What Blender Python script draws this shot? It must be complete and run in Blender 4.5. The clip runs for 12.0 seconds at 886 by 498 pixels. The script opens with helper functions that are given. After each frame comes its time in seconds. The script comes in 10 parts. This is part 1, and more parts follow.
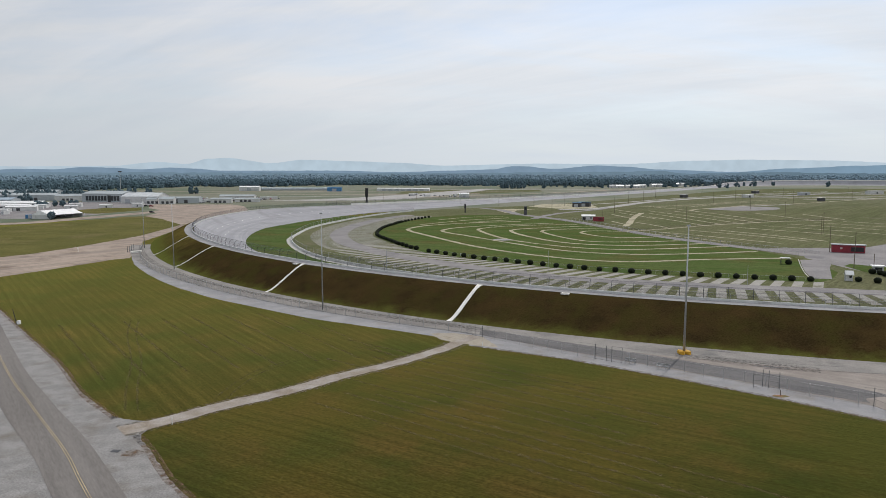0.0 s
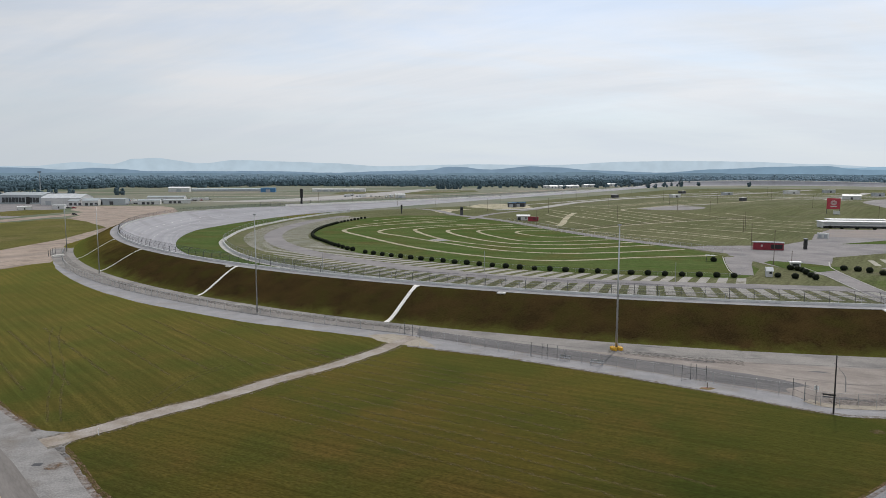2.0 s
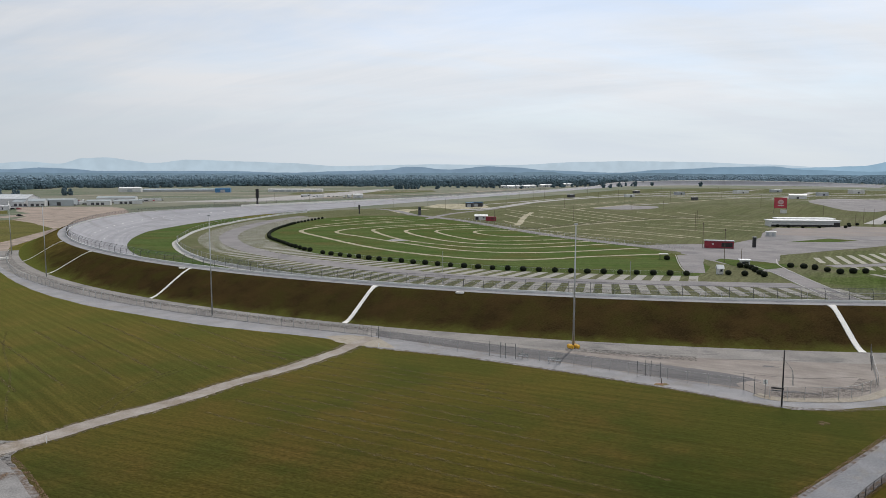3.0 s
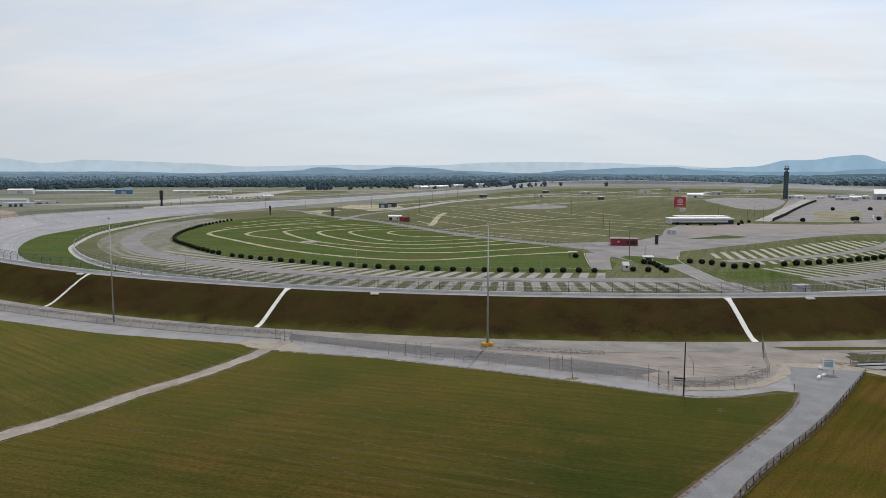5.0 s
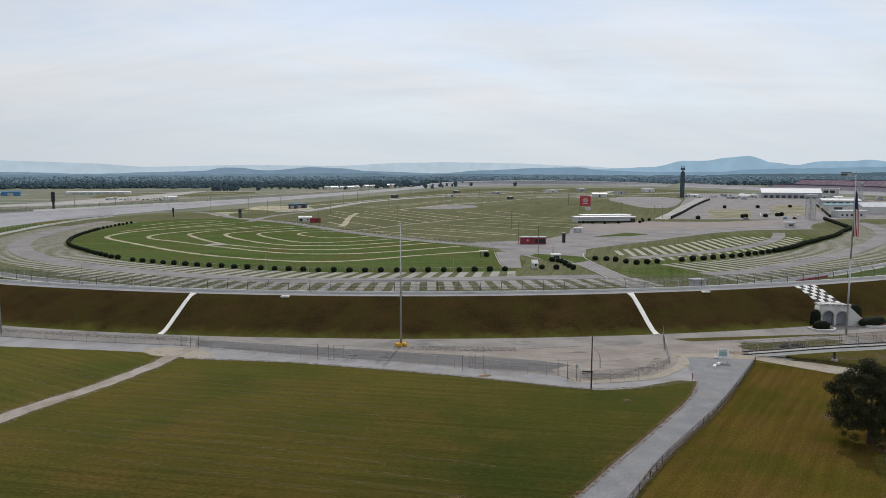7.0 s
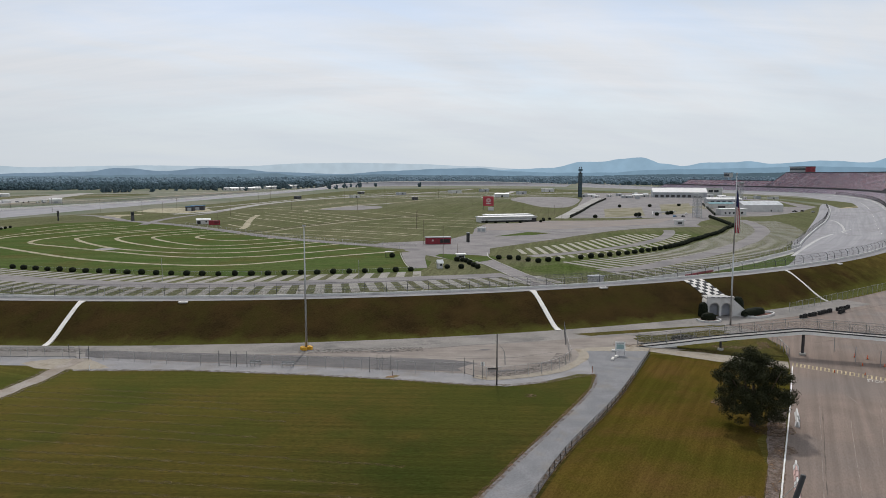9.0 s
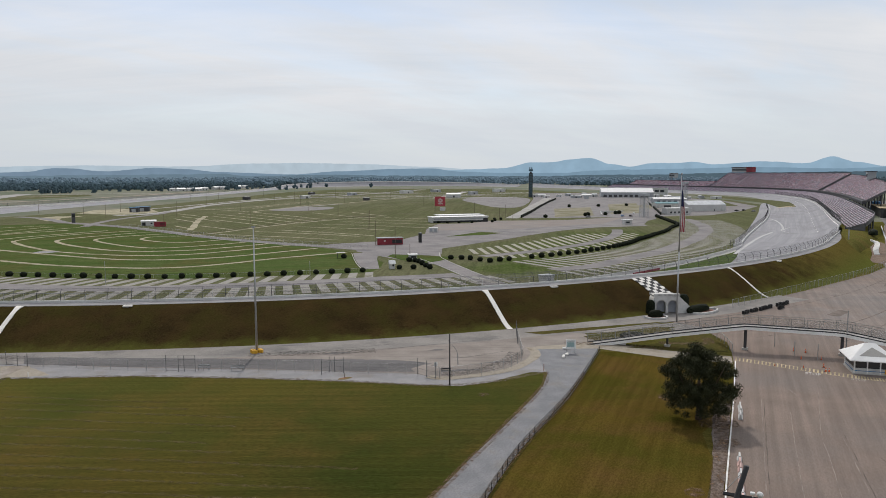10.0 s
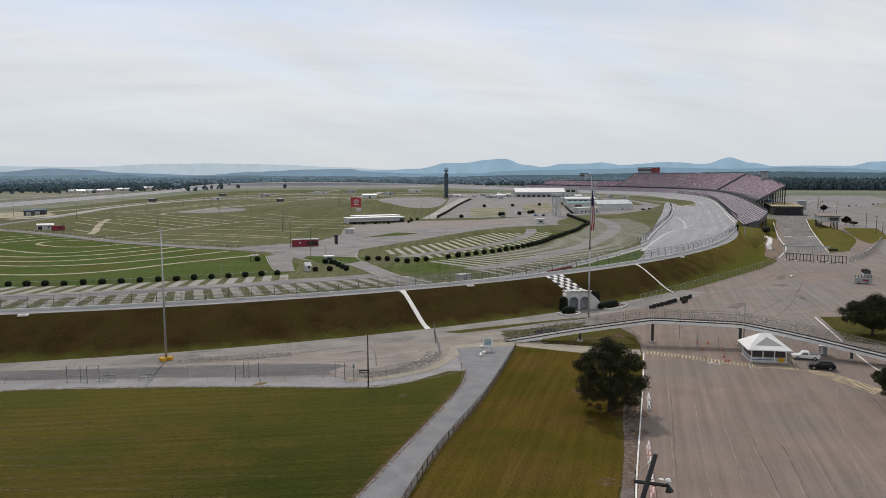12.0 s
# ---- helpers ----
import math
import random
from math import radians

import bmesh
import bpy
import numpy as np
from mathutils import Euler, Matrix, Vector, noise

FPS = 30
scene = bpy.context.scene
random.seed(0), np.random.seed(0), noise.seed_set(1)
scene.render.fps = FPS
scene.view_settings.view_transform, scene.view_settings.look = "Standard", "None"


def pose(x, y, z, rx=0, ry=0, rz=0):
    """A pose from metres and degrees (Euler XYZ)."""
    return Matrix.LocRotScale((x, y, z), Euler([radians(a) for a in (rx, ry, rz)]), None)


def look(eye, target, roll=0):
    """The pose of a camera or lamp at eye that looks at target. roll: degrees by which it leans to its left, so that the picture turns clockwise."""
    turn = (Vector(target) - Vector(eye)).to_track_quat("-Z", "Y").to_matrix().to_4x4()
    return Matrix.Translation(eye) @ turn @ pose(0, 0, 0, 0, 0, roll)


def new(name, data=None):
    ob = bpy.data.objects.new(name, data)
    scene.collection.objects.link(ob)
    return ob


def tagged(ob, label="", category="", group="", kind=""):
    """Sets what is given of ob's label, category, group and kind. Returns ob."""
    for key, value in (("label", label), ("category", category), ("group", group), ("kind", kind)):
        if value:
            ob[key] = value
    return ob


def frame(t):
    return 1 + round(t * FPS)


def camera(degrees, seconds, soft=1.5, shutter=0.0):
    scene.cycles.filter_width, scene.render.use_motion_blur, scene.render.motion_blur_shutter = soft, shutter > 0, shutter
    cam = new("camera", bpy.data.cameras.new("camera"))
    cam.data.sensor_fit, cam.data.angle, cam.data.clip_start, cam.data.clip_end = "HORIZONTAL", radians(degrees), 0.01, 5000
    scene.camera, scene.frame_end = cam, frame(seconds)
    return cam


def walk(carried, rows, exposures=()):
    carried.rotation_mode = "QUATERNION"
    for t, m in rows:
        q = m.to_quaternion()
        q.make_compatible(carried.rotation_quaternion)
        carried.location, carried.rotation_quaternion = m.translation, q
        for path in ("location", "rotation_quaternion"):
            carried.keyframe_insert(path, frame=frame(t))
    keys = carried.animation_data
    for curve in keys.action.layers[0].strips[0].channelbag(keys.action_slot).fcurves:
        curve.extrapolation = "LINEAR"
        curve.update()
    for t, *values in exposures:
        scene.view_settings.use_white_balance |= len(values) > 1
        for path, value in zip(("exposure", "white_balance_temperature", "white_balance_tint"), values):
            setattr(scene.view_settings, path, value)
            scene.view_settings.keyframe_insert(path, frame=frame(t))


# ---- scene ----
cam = camera(64.15, 12.0, soft=0.5)
PATH = [
    (0.0, pose(0, 0, 38, 83.671, 0.018, -0.000)),
    (0.5, pose(0, 0, 38, 83.684, -0.027, -0.206)),
    (1.0, pose(0, 0, 38, 83.688, -0.059, -1.698)),
    (1.5, pose(0, 0, 38, 83.699, 0.010, -3.433)),
    (2.0, pose(0, 0, 38, 83.719, -0.023, -5.145)),
    (2.5, pose(0, 0, 38, 83.725, -0.033, -6.836)),
    (3.0, pose(0, 0, 38, 83.721, -0.055, -8.539)),
    (5.0, pose(0, 0, 38, 83.766, -0.032, -15.530)),
    (5.5, pose(0, 0, 38, 83.772, -0.015, -17.310)),
    (6.0, pose(0, 0, 38, 83.769, -0.000, -19.077)),
    (6.5, pose(0, 0, 38, 83.777, -0.003, -20.864)),
    (7.0, pose(0, 0, 38, 83.793, -0.000, -22.682)),
    (9.0, pose(0, 0, 38, 83.846, 0.012, -30.380)),
    (9.5, pose(0, 0, 38, 83.853, 0.005, -32.329)),
    (10.0, pose(0, 0, 38, 83.872, 0.006, -34.281)),
    (10.5, pose(0, 0, 38, 83.872, 0.019, -36.219)),
    (11.0, pose(0, 0, 38, 83.886, 0.053, -38.170)),
    (11.5, pose(0, 0, 38, 83.907, 0.066, -40.137)),
    (12.0, pose(0, 0, 38, 83.909, 0.069, -41.055)),
]
walk(cam, PATH, exposures=[(0.0, 0.07, 6540, 11), (3.0, 0.07, 6520, 11), (7.0, 0.01, 6520, 11), (9.5, -0.03, 6600, 11.5), (12.0, -0.04, 6720, 12)])

# ---- daylight: thin high cloud, a veiled sun ahead of the camera ----
SUN_AZ, SUN_EL = 31.0, 46.0          # degrees clockwise from +y, above the horizon
world = bpy.data.worlds.new("sky")
world.use_nodes = True
scene.world = world


def build_sky():
    nt = world.node_tree
    nt.nodes.clear()
    n = nt.nodes.new
    sky = n("ShaderNodeTexSky")
    sky.sky_type, sky.sun_disc = "NISHITA", False
    sky.sun_elevation, sky.sun_rotation = radians(SUN_EL), radians(SUN_AZ)
    sky.air_density, sky.dust_density, sky.ozone_density = 1.0, 0.5, 1.6
    lift = n("ShaderNodeMix")
    lift.data_type, lift.blend_type = "RGBA", "MULTIPLY"
    lift.inputs["Factor"].default_value = 1.0
    lift.inputs["B"].default_value = (0.111, 0.115, 0.122, 1)
    nt.links.new(sky.outputs[0], lift.inputs["A"])
    tc = n("ShaderNodeTexCoord")
    # a flat cloud deck: direction divided by its height above the horizon
    sep = n("ShaderNodeSeparateXYZ")
    nt.links.new(tc.outputs["Generated"], sep.inputs[0])
    up = n("ShaderNodeMath"); up.operation = "MAXIMUM"; up.inputs[1].default_value = 0.0
    nt.links.new(sep.outputs["Z"], up.inputs[0])
    add = n("ShaderNodeMath"); add.operation = "ADD"; add.inputs[1].default_value = 0.24
    nt.links.new(up.outputs[0], add.inputs[0])
    div = n("ShaderNodeVectorMath"); div.operation = "DIVIDE"
    comb = n("ShaderNodeCombineXYZ")
    for k in range(3):
        nt.links.new(add.outputs[0], comb.inputs[k])
    nt.links.new(tc.outputs["Generated"], div.inputs[0])
    nt.links.new(comb.outputs[0], div.inputs[1])
    mp = n("ShaderNodeMapping")
    mp.inputs["Rotation"].default_value = (0, 0, radians(20))
    mp.inputs["Scale"].default_value = (0.5, 1.25, 0.4)
    nt.links.new(div.outputs[0], mp.inputs[0])
    cl = n("ShaderNodeTexNoise")
    cl.inputs["Scale"].default_value, cl.inputs["Detail"].default_value = 1.9, 8.0
    cl.inputs["Roughness"].default_value, cl.inputs["Distortion"].default_value = 0.56, 0.3
    nt.links.new(mp.outputs[0], cl.inputs["Vector"])
    ramp = n("ShaderNodeValToRGB")
    ramp.color_ramp.elements[0].position, ramp.color_ramp.elements[1].position = 0.34, 0.60
    ramp.color_ramp.elements[0].color, ramp.color_ramp.elements[1].color = (0.62, 0.62, 0.62, 1), (1.0, 1.0, 1.0, 1)
    nt.links.new(cl.outputs["Fac"], ramp.inputs[0])
    shade = n("ShaderNodeTexNoise")
    shade.inputs["Scale"].default_value, shade.inputs["Detail"].default_value = 1.1, 6.0
    nt.links.new(mp.outputs[0], shade.inputs["Vector"])
    tone = n("ShaderNodeValToRGB")
    tone.color_ramp.elements[0].position, tone.color_ramp.elements[1].position = 0.38, 0.63
    tone.color_ramp.elements[0].color, tone.color_ramp.elements[1].color = (0.640, 0.70, 0.765, 1), (0.815, 0.835, 0.860, 1)
    # thin cirrus drawn out into long streaks
    drawn = n("ShaderNodeMapping"); drawn.vector_type = "TEXTURE"
    drawn.inputs["Rotation"].default_value = (0, 0, radians(-34))
    drawn.inputs["Scale"].default_value = (5.5, 1.0, 1.0)
    nt.links.new(div.outputs[0], drawn.inputs[0])
    cirrus = n("ShaderNodeTexNoise")
    cirrus.inputs["Scale"].default_value, cirrus.inputs["Detail"].default_value = 4.2, 7.0
    cirrus.inputs["Roughness"].default_value, cirrus.inputs["Distortion"].default_value = 0.6, 0.5
    nt.links.new(drawn.outputs[0], cirrus.inputs["Vector"])
    both = n("ShaderNodeMix"); both.data_type = "FLOAT"
    both.inputs["Factor"].default_value = 0.42
    nt.links.new(shade.outputs["Fac"], both.inputs["A"])
    nt.links.new(cirrus.outputs["Fac"], both.inputs["B"])
    nt.links.new(both.outputs["Result"], tone.inputs[0])
    mix = n("ShaderNodeMix"); mix.data_type = "RGBA"
    nt.links.new(ramp.outputs[0], mix.inputs["Factor"])
    nt.links.new(lift.outputs["Result"], mix.inputs["A"])
    nt.links.new(tone.outputs[0], mix.inputs["B"])
    # haze thickening towards the horizon
    veil = n("ShaderNodeMapRange"); veil.interpolation_type = "SMOOTHSTEP"
    veil.inputs["From Min"].default_value, veil.inputs["From Max"].default_value = -0.01, 0.16
    veil.inputs["To Min"].default_value, veil.inputs["To Max"].default_value = 0.92, 0.0
    nt.links.new(sep.outputs["Z"], veil.inputs["Value"])
    hazy = n("ShaderNodeMix"); hazy.data_type = "RGBA"
    nt.links.new(veil.outputs[0], hazy.inputs["Factor"])
    nt.links.new(mix.outputs["Result"], hazy.inputs["A"])
    hazy.inputs["B"].default_value = (0.625, 0.690, 0.745, 1)
    bg = n("ShaderNodeBackground")
    nt.links.new(hazy.outputs["Result"], bg.inputs["Color"])
    west = n("ShaderNodeMapRange"); west.interpolation_type = "SMOOTHSTEP"
    west.inputs["From Min"].default_value, west.inputs["From Max"].default_value = -0.65, 0.30
    west.inputs["To Min"].default_value, west.inputs["To Max"].default_value = 0.80, 1.0
    nt.links.new(sep.outputs["X"], west.inputs["Value"])
    nt.links.new(west.outputs[0], bg.inputs["Strength"])
    out = n("ShaderNodeOutputWorld")
    nt.links.new(bg.outputs[0], out.inputs[0])


build_sky()
sun = new("sun", bpy.data.lights.new("sun", "SUN"))
sun.data.energy, sun.data.angle, sun.data.color = 1.9, radians(1.2), (1.0, 0.95, 0.88)
sun.matrix_world = look((0, 0, 300), (-math.sin(radians(SUN_AZ)) * math.cos(radians(SUN_EL)) * 100,
                                      -math.cos(radians(SUN_AZ)) * math.cos(radians(SUN_EL)) * 100,
                                      300 - math.sin(radians(SUN_EL)) * 100))


# ---- materials ----
def surf(name, a, b, big=20.0, fine=1.0, depth=0.25, rough=0.9, bump=0.25, metal=0.0, spec=0.3, turn=0.0, stretch=1.0, edge=(0.4, 0.6), third=None, patch=60.0, patch_edge=(0.55, 0.7), uv=False, streak=None, fleck=None, stripe=None):
    """Two tones in large patches, a fine grain (stretched along a direction where given) and, if named, a third tone in stains."""
    m = bpy.data.materials.new(name)
    m.use_nodes = True
    nt = m.node_tree
    n, l = nt.nodes.new, nt.links.new
    bs = nt.nodes["Principled BSDF"]
    bs.inputs["Roughness"].default_value, bs.inputs["Metallic"].default_value = rough, metal
    bs.inputs["Specular IOR Level"].default_value = spec
    if uv:
        src = n("ShaderNodeUVMap").outputs[0]
    else:
        src = n("ShaderNodeNewGeometry").outputs["Position"]

    def noise_at(size, turned, detail=4.0, rgh=0.55):
        tex = n("ShaderNodeTexNoise")
        tex.inputs["Scale"].default_value, tex.inputs["Detail"].default_value, tex.inputs["Roughness"].default_value = 1.0 / size, detail, rgh
        mp = n("ShaderNodeMapping")
        mp.vector_type = "TEXTURE"
        if turned:
            mp.inputs["Rotation"].default_value = (0, 0, radians(turn))
            mp.inputs["Scale"].default_value = (stretch, 1, 1)
        l(src, mp.inputs[0])
        l(mp.outputs[0], tex.inputs["Vector"])
        return tex.outputs["Fac"]

    def ramp(fac, lo, hi, c0, c1):
        r = n("ShaderNodeValToRGB")
        e = r.color_ramp.elements
        e[0].position, e[1].position, e[0].color, e[1].color = lo, hi, (*c0, 1), (*c1, 1)
        l(fac, r.inputs[0])
        return r.outputs[0]

    col = ramp(noise_at(big, stretch > 3), edge[0], edge[1], a, b)
    if third:
        mx = n("ShaderNodeMix"); mx.data_type = "RGBA"
        l(ramp(noise_at(patch, False, 5.0, 0.6), patch_edge[0], patch_edge[1], (0, 0, 0), (1, 1, 1)), mx.inputs["Factor"])
        l(col, mx.inputs["A"])
        mx.inputs["B"].default_value = (*third, 1)
        col = mx.outputs["Result"]
    grain = noise_at(fine, True, 6.0, 0.7)
    g = n("ShaderNodeMix"); g.data_type, g.blend_type = "RGBA", "MULTIPLY"
    g.inputs["Factor"].default_value = 1.0
    l(col, g.inputs["A"])
    l(ramp(grain, 0.3, 0.7, (1 - depth,) * 3, (1 + depth,) * 3), g.inputs["B"])
    col = g.outputs["Result"]
    if streak:
        size, run, amount = streak
        tex = n("ShaderNodeTexNoise")
        tex.inputs["Scale"].default_value, tex.inputs["Detail"].default_value, tex.inputs["Roughness"].default_value = 1.0 / size, 3.0, 0.6
        mp = n("ShaderNodeMapping")
        mp.vector_type = "TEXTURE"
        mp.inputs["Rotation"].default_value = (0, 0, radians(turn))
        mp.inputs["Scale"].default_value = (run, 1, 1)
        l(src, mp.inputs[0])
        l(mp.outputs[0], tex.inputs["Vector"])
        sk = n("ShaderNodeMix"); sk.data_type, sk.blend_type = "RGBA", "MULTIPLY"
        sk.inputs["Factor"].default_value = 1.0
        l(col, sk.inputs["A"])
        l(ramp(tex.outputs["Fac"], 0.35, 0.65, (1 - amount,) * 3, (1 + amount,) * 3), sk.inputs["B"])
        col = sk.outputs["Result"]
    if stripe:
        # swaths of the mower, laid this way and that
        period, amount = stripe
        mp = n("ShaderNodeMapping")
        mp.vector_type = "TEXTURE"
        mp.inputs["Rotation"].default_value = (0, 0, radians(turn))
        l(src, mp.inputs[0])
        sx = n("ShaderNodeSeparateXYZ")
        l(mp.outputs[0], sx.inputs[0])
        wob = n("ShaderNodeMath"); wob.operation = "MULTIPLY_ADD"
        wob.inputs[1].default_value = 1.6
        l(noise_at(14.0, False, 2.0), wob.inputs[0])
        l(sx.outputs["Y"], wob.inputs[2])
        ph = n("ShaderNodeMath"); ph.operation = "MULTIPLY"; ph.inputs[1].default_value = 2 * math.pi / period
        l(wob.outputs[0], ph.inputs[0])
        sn = n("ShaderNodeMath"); sn.operation = "SINE"
        l(ph.outputs[0], sn.inputs[0])
        lift = n("ShaderNodeMapRange")
        lift.inputs["From Min"].default_value, lift.inputs["From Max"].default_value = -0.7, 0.7
        lift.inputs["To Min"].default_value, lift.inputs["To Max"].default_value = 1 - amount, 1 + amount
        l(sn.outputs[0], lift.inputs["Value"])
        st = n("ShaderNodeMix"); st.data_type, st.blend_type = "RGBA", "MULTIPLY"
        st.inputs["Factor"].default_value = 1.0
        l(col, st.inputs["A"])
        l(lift.outputs[0], st.inputs["B"])
        col = st.outputs["Result"]
    if fleck:
        size, tone, lo, hi = fleck
        fk = n("ShaderNodeMix"); fk.data_type = "RGBA"
        l(ramp(noise_at(size, False, 3.0, 0.75), lo, hi, (0, 0, 0), (1, 1, 1)), fk.inputs["Factor"])
        l(col, fk.inputs["A"])
        fk.inputs["B"].default_value = (*tone, 1)
        col = fk.outputs["Result"]
    l(col, bs.inputs["Base Color"])
    if bump:
        bp = n("ShaderNodeBump")
        bp.inputs["Strength"].default_value, bp.inputs["Distance"].default_value = bump, fine * 0.15
        l(grain, bp.inputs["Height"])
        l(bp.outputs[0], bs.inputs["Normal"])
    return m


def sheen(m, weight, tint, rough=0.45):
    """The fuzz of leaf tips that catches low light."""
    bs = m.node_tree.nodes["Principled BSDF"]
    bs.inputs["Sheen Weight"].default_value, bs.inputs["Sheen Roughness"].default_value = weight, rough
    bs.inputs["Sheen Tint"].default_value = (*tint, 1)


def plain(name, c, rough=0.5, metal=0.0, vary=0.12, size=0.6, spec=0.4, bump=0.08):
    return surf(name, tuple(v * (1 - vary) for v in c), tuple(v * (1 + vary * 0.6) for v in c), big=size * 5, fine=size * 0.3, depth=vary * 0.7, rough=rough, metal=metal, spec=spec, bump=bump)


def mesh_wire(name, c, cover):
    """Woven wire seen from afar: part of the light passes between the wires."""
    m = bpy.data.materials.new(name)
    m.use_nodes = True
    nt = m.node_tree
    bs = nt.nodes["Principled BSDF"]
    bs.inputs["Base Color"].default_value, bs.inputs["Metallic"].default_value, bs.inputs["Roughness"].default_value = (*c, 1), 0.6, 0.5
    tr = nt.nodes.new("ShaderNodeBsdfTransparent")
    mx = nt.nodes.new("ShaderNodeMixShader")
    mx.inputs[0].default_value = cover
    nt.links.new(tr.outputs[0], mx.inputs[1])
    nt.links.new(bs.outputs[0], mx.inputs[2])
    nt.links.new(mx.outputs[0], nt.nodes["Material Output"].inputs[0])
    return m


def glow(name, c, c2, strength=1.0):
    """Hazy distance behind everything: scattered daylight painted as emission, its tint changing towards the east."""
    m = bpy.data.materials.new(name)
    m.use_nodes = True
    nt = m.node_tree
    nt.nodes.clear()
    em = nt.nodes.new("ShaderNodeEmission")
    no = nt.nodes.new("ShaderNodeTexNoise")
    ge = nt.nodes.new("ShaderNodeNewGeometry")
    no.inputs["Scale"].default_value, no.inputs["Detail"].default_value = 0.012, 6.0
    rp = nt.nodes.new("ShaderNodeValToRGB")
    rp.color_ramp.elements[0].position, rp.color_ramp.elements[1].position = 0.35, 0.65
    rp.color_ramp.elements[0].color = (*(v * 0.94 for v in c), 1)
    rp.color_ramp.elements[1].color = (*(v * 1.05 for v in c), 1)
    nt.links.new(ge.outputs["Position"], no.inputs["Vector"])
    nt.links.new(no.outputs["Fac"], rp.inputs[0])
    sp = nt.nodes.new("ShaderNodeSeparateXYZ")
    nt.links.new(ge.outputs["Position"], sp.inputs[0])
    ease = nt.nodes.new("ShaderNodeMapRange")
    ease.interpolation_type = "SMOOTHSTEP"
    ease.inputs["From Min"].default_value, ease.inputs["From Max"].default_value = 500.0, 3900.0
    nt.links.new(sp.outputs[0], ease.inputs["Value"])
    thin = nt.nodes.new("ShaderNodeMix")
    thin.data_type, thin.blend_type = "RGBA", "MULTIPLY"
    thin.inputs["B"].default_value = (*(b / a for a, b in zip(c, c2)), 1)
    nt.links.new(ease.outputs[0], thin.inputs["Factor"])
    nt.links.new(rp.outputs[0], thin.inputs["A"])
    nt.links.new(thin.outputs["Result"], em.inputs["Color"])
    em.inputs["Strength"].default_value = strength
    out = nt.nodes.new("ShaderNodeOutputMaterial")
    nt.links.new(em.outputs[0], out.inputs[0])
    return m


def speckle(name, cols, cell, rough=0.6):
    """Small pieces in several colours, too far off to be told apart."""
    m = bpy.data.materials.new(name)
    m.use_nodes = True
    nt = m.node_tree
    n, l = nt.nodes.new, nt.links.new
    bs = nt.nodes["Principled BSDF"]
    bs.inputs["Roughness"].default_value = rough
    vo = n("ShaderNodeTexVoronoi")
    vo.inputs["Scale"].default_value = 1.0 / cell
    l(n("ShaderNodeNewGeometry").outputs["Position"], vo.inputs["Vector"])
    sp = n("ShaderNodeSeparateColor")
    l(vo.outputs["Color"], sp.inputs[0])
    r = n("ShaderNodeValToRGB")
    r.color_ramp.interpolation = "CONSTANT"
    while len(r.color_ramp.elements) < len(cols):
        r.color_ramp.elements.new(0.5)
    for k, c in enumerate(cols):
        r.color_ramp.elements[k].position, r.color_ramp.elements[k].color = k / len(cols), (*c, 1)
    l(sp.outputs[0], r.inputs[0])
    l(r.outputs[0], bs.inputs["Base Color"])
    return m


GRASS = surf("mown_grass", (0.047, 0.0355, 0.0088), (0.0285, 0.0295, 0.0070), big=22, fine=0.36, depth=0.75, turn=-54, stretch=2.2, third=(0.062, 0.038, 0.0120), patch=13, patch_edge=(0.46, 0.70), bump=0.6, spec=0.0, streak=(0.7, 50, 0.30), fleck=(0.7, (0.100, 0.078, 0.034), 0.62, 0.82), stripe=(2.3, 0.15))
GRASS2 = surf("mown_grass_field", (0.052, 0.0385, 0.0088), (0.031, 0.0320, 0.0072), big=24, fine=0.34, depth=0.65, turn=-33, stretch=2.2, third=(0.064, 0.038, 0.0115), patch=14, patch_edge=(0.46, 0.70), bump=0.6, spec=0.0, streak=(0.8, 50, 0.22), fleck=(0.7, (0.112, 0.085, 0.038), 0.61, 0.82), stripe=(2.3, 0.08))


def tone_patches(m, spots, tone, keep=0.85):
    """Broad patches of another tone, such as moist hollows, bleached asphalt or painted haze: (x, y, radius), with
    ragged edges.
    """
    nt = m.node_tree
    n, l = nt.nodes.new, nt.links.new
    bs = nt.nodes["Principled BSDF"]
    pos = n("ShaderNodeNewGeometry").outputs["Position"]
    no = n("ShaderNodeTexNoise")
    no.inputs["Scale"].default_value, no.inputs["Detail"].default_value, no.inputs["Roughness"].default_value = 0.11, 8.0, 0.68
    l(pos, no.inputs["Vector"])
    col = bs.inputs["Base Color"].links[0].from_socket
    for x, y, r in spots:
        away = n("ShaderNodeVectorMath"); away.operation = "DISTANCE"
        away.inputs[1].default_value = (x, y, 0)
        l(pos, away.inputs[0])
        mixed = n("ShaderNodeMath"); mixed.operation = "MULTIPLY_ADD"
        mixed.inputs[1].default_value = 1.9 * r
        l(no.outputs["Fac"], mixed.inputs[0])
        l(away.outputs["Value"], mixed.inputs[2])
        fac = n("ShaderNodeMapRange"); fac.interpolation_type = "SMOOTHSTEP"
        fac.inputs["From Min"].default_value, fac.inputs["From Max"].default_value = 1.15 * r, 2.05 * r
        fac.inputs["To Min"].default_value, fac.inputs["To Max"].default_value = keep, 0.0
        l(mixed.outputs[0], fac.inputs["Value"])
        mx = n("ShaderNodeMix"); mx.data_type, mx.blend_type = "RGBA", "MULTIPLY"
        l(fac.outputs[0], mx.inputs["Factor"])
        l(col, mx.inputs["A"])
        mx.inputs["B"].default_value = (*tone, 1)
        col = mx.outputs["Result"]
    l(col, bs.inputs["Base Color"])


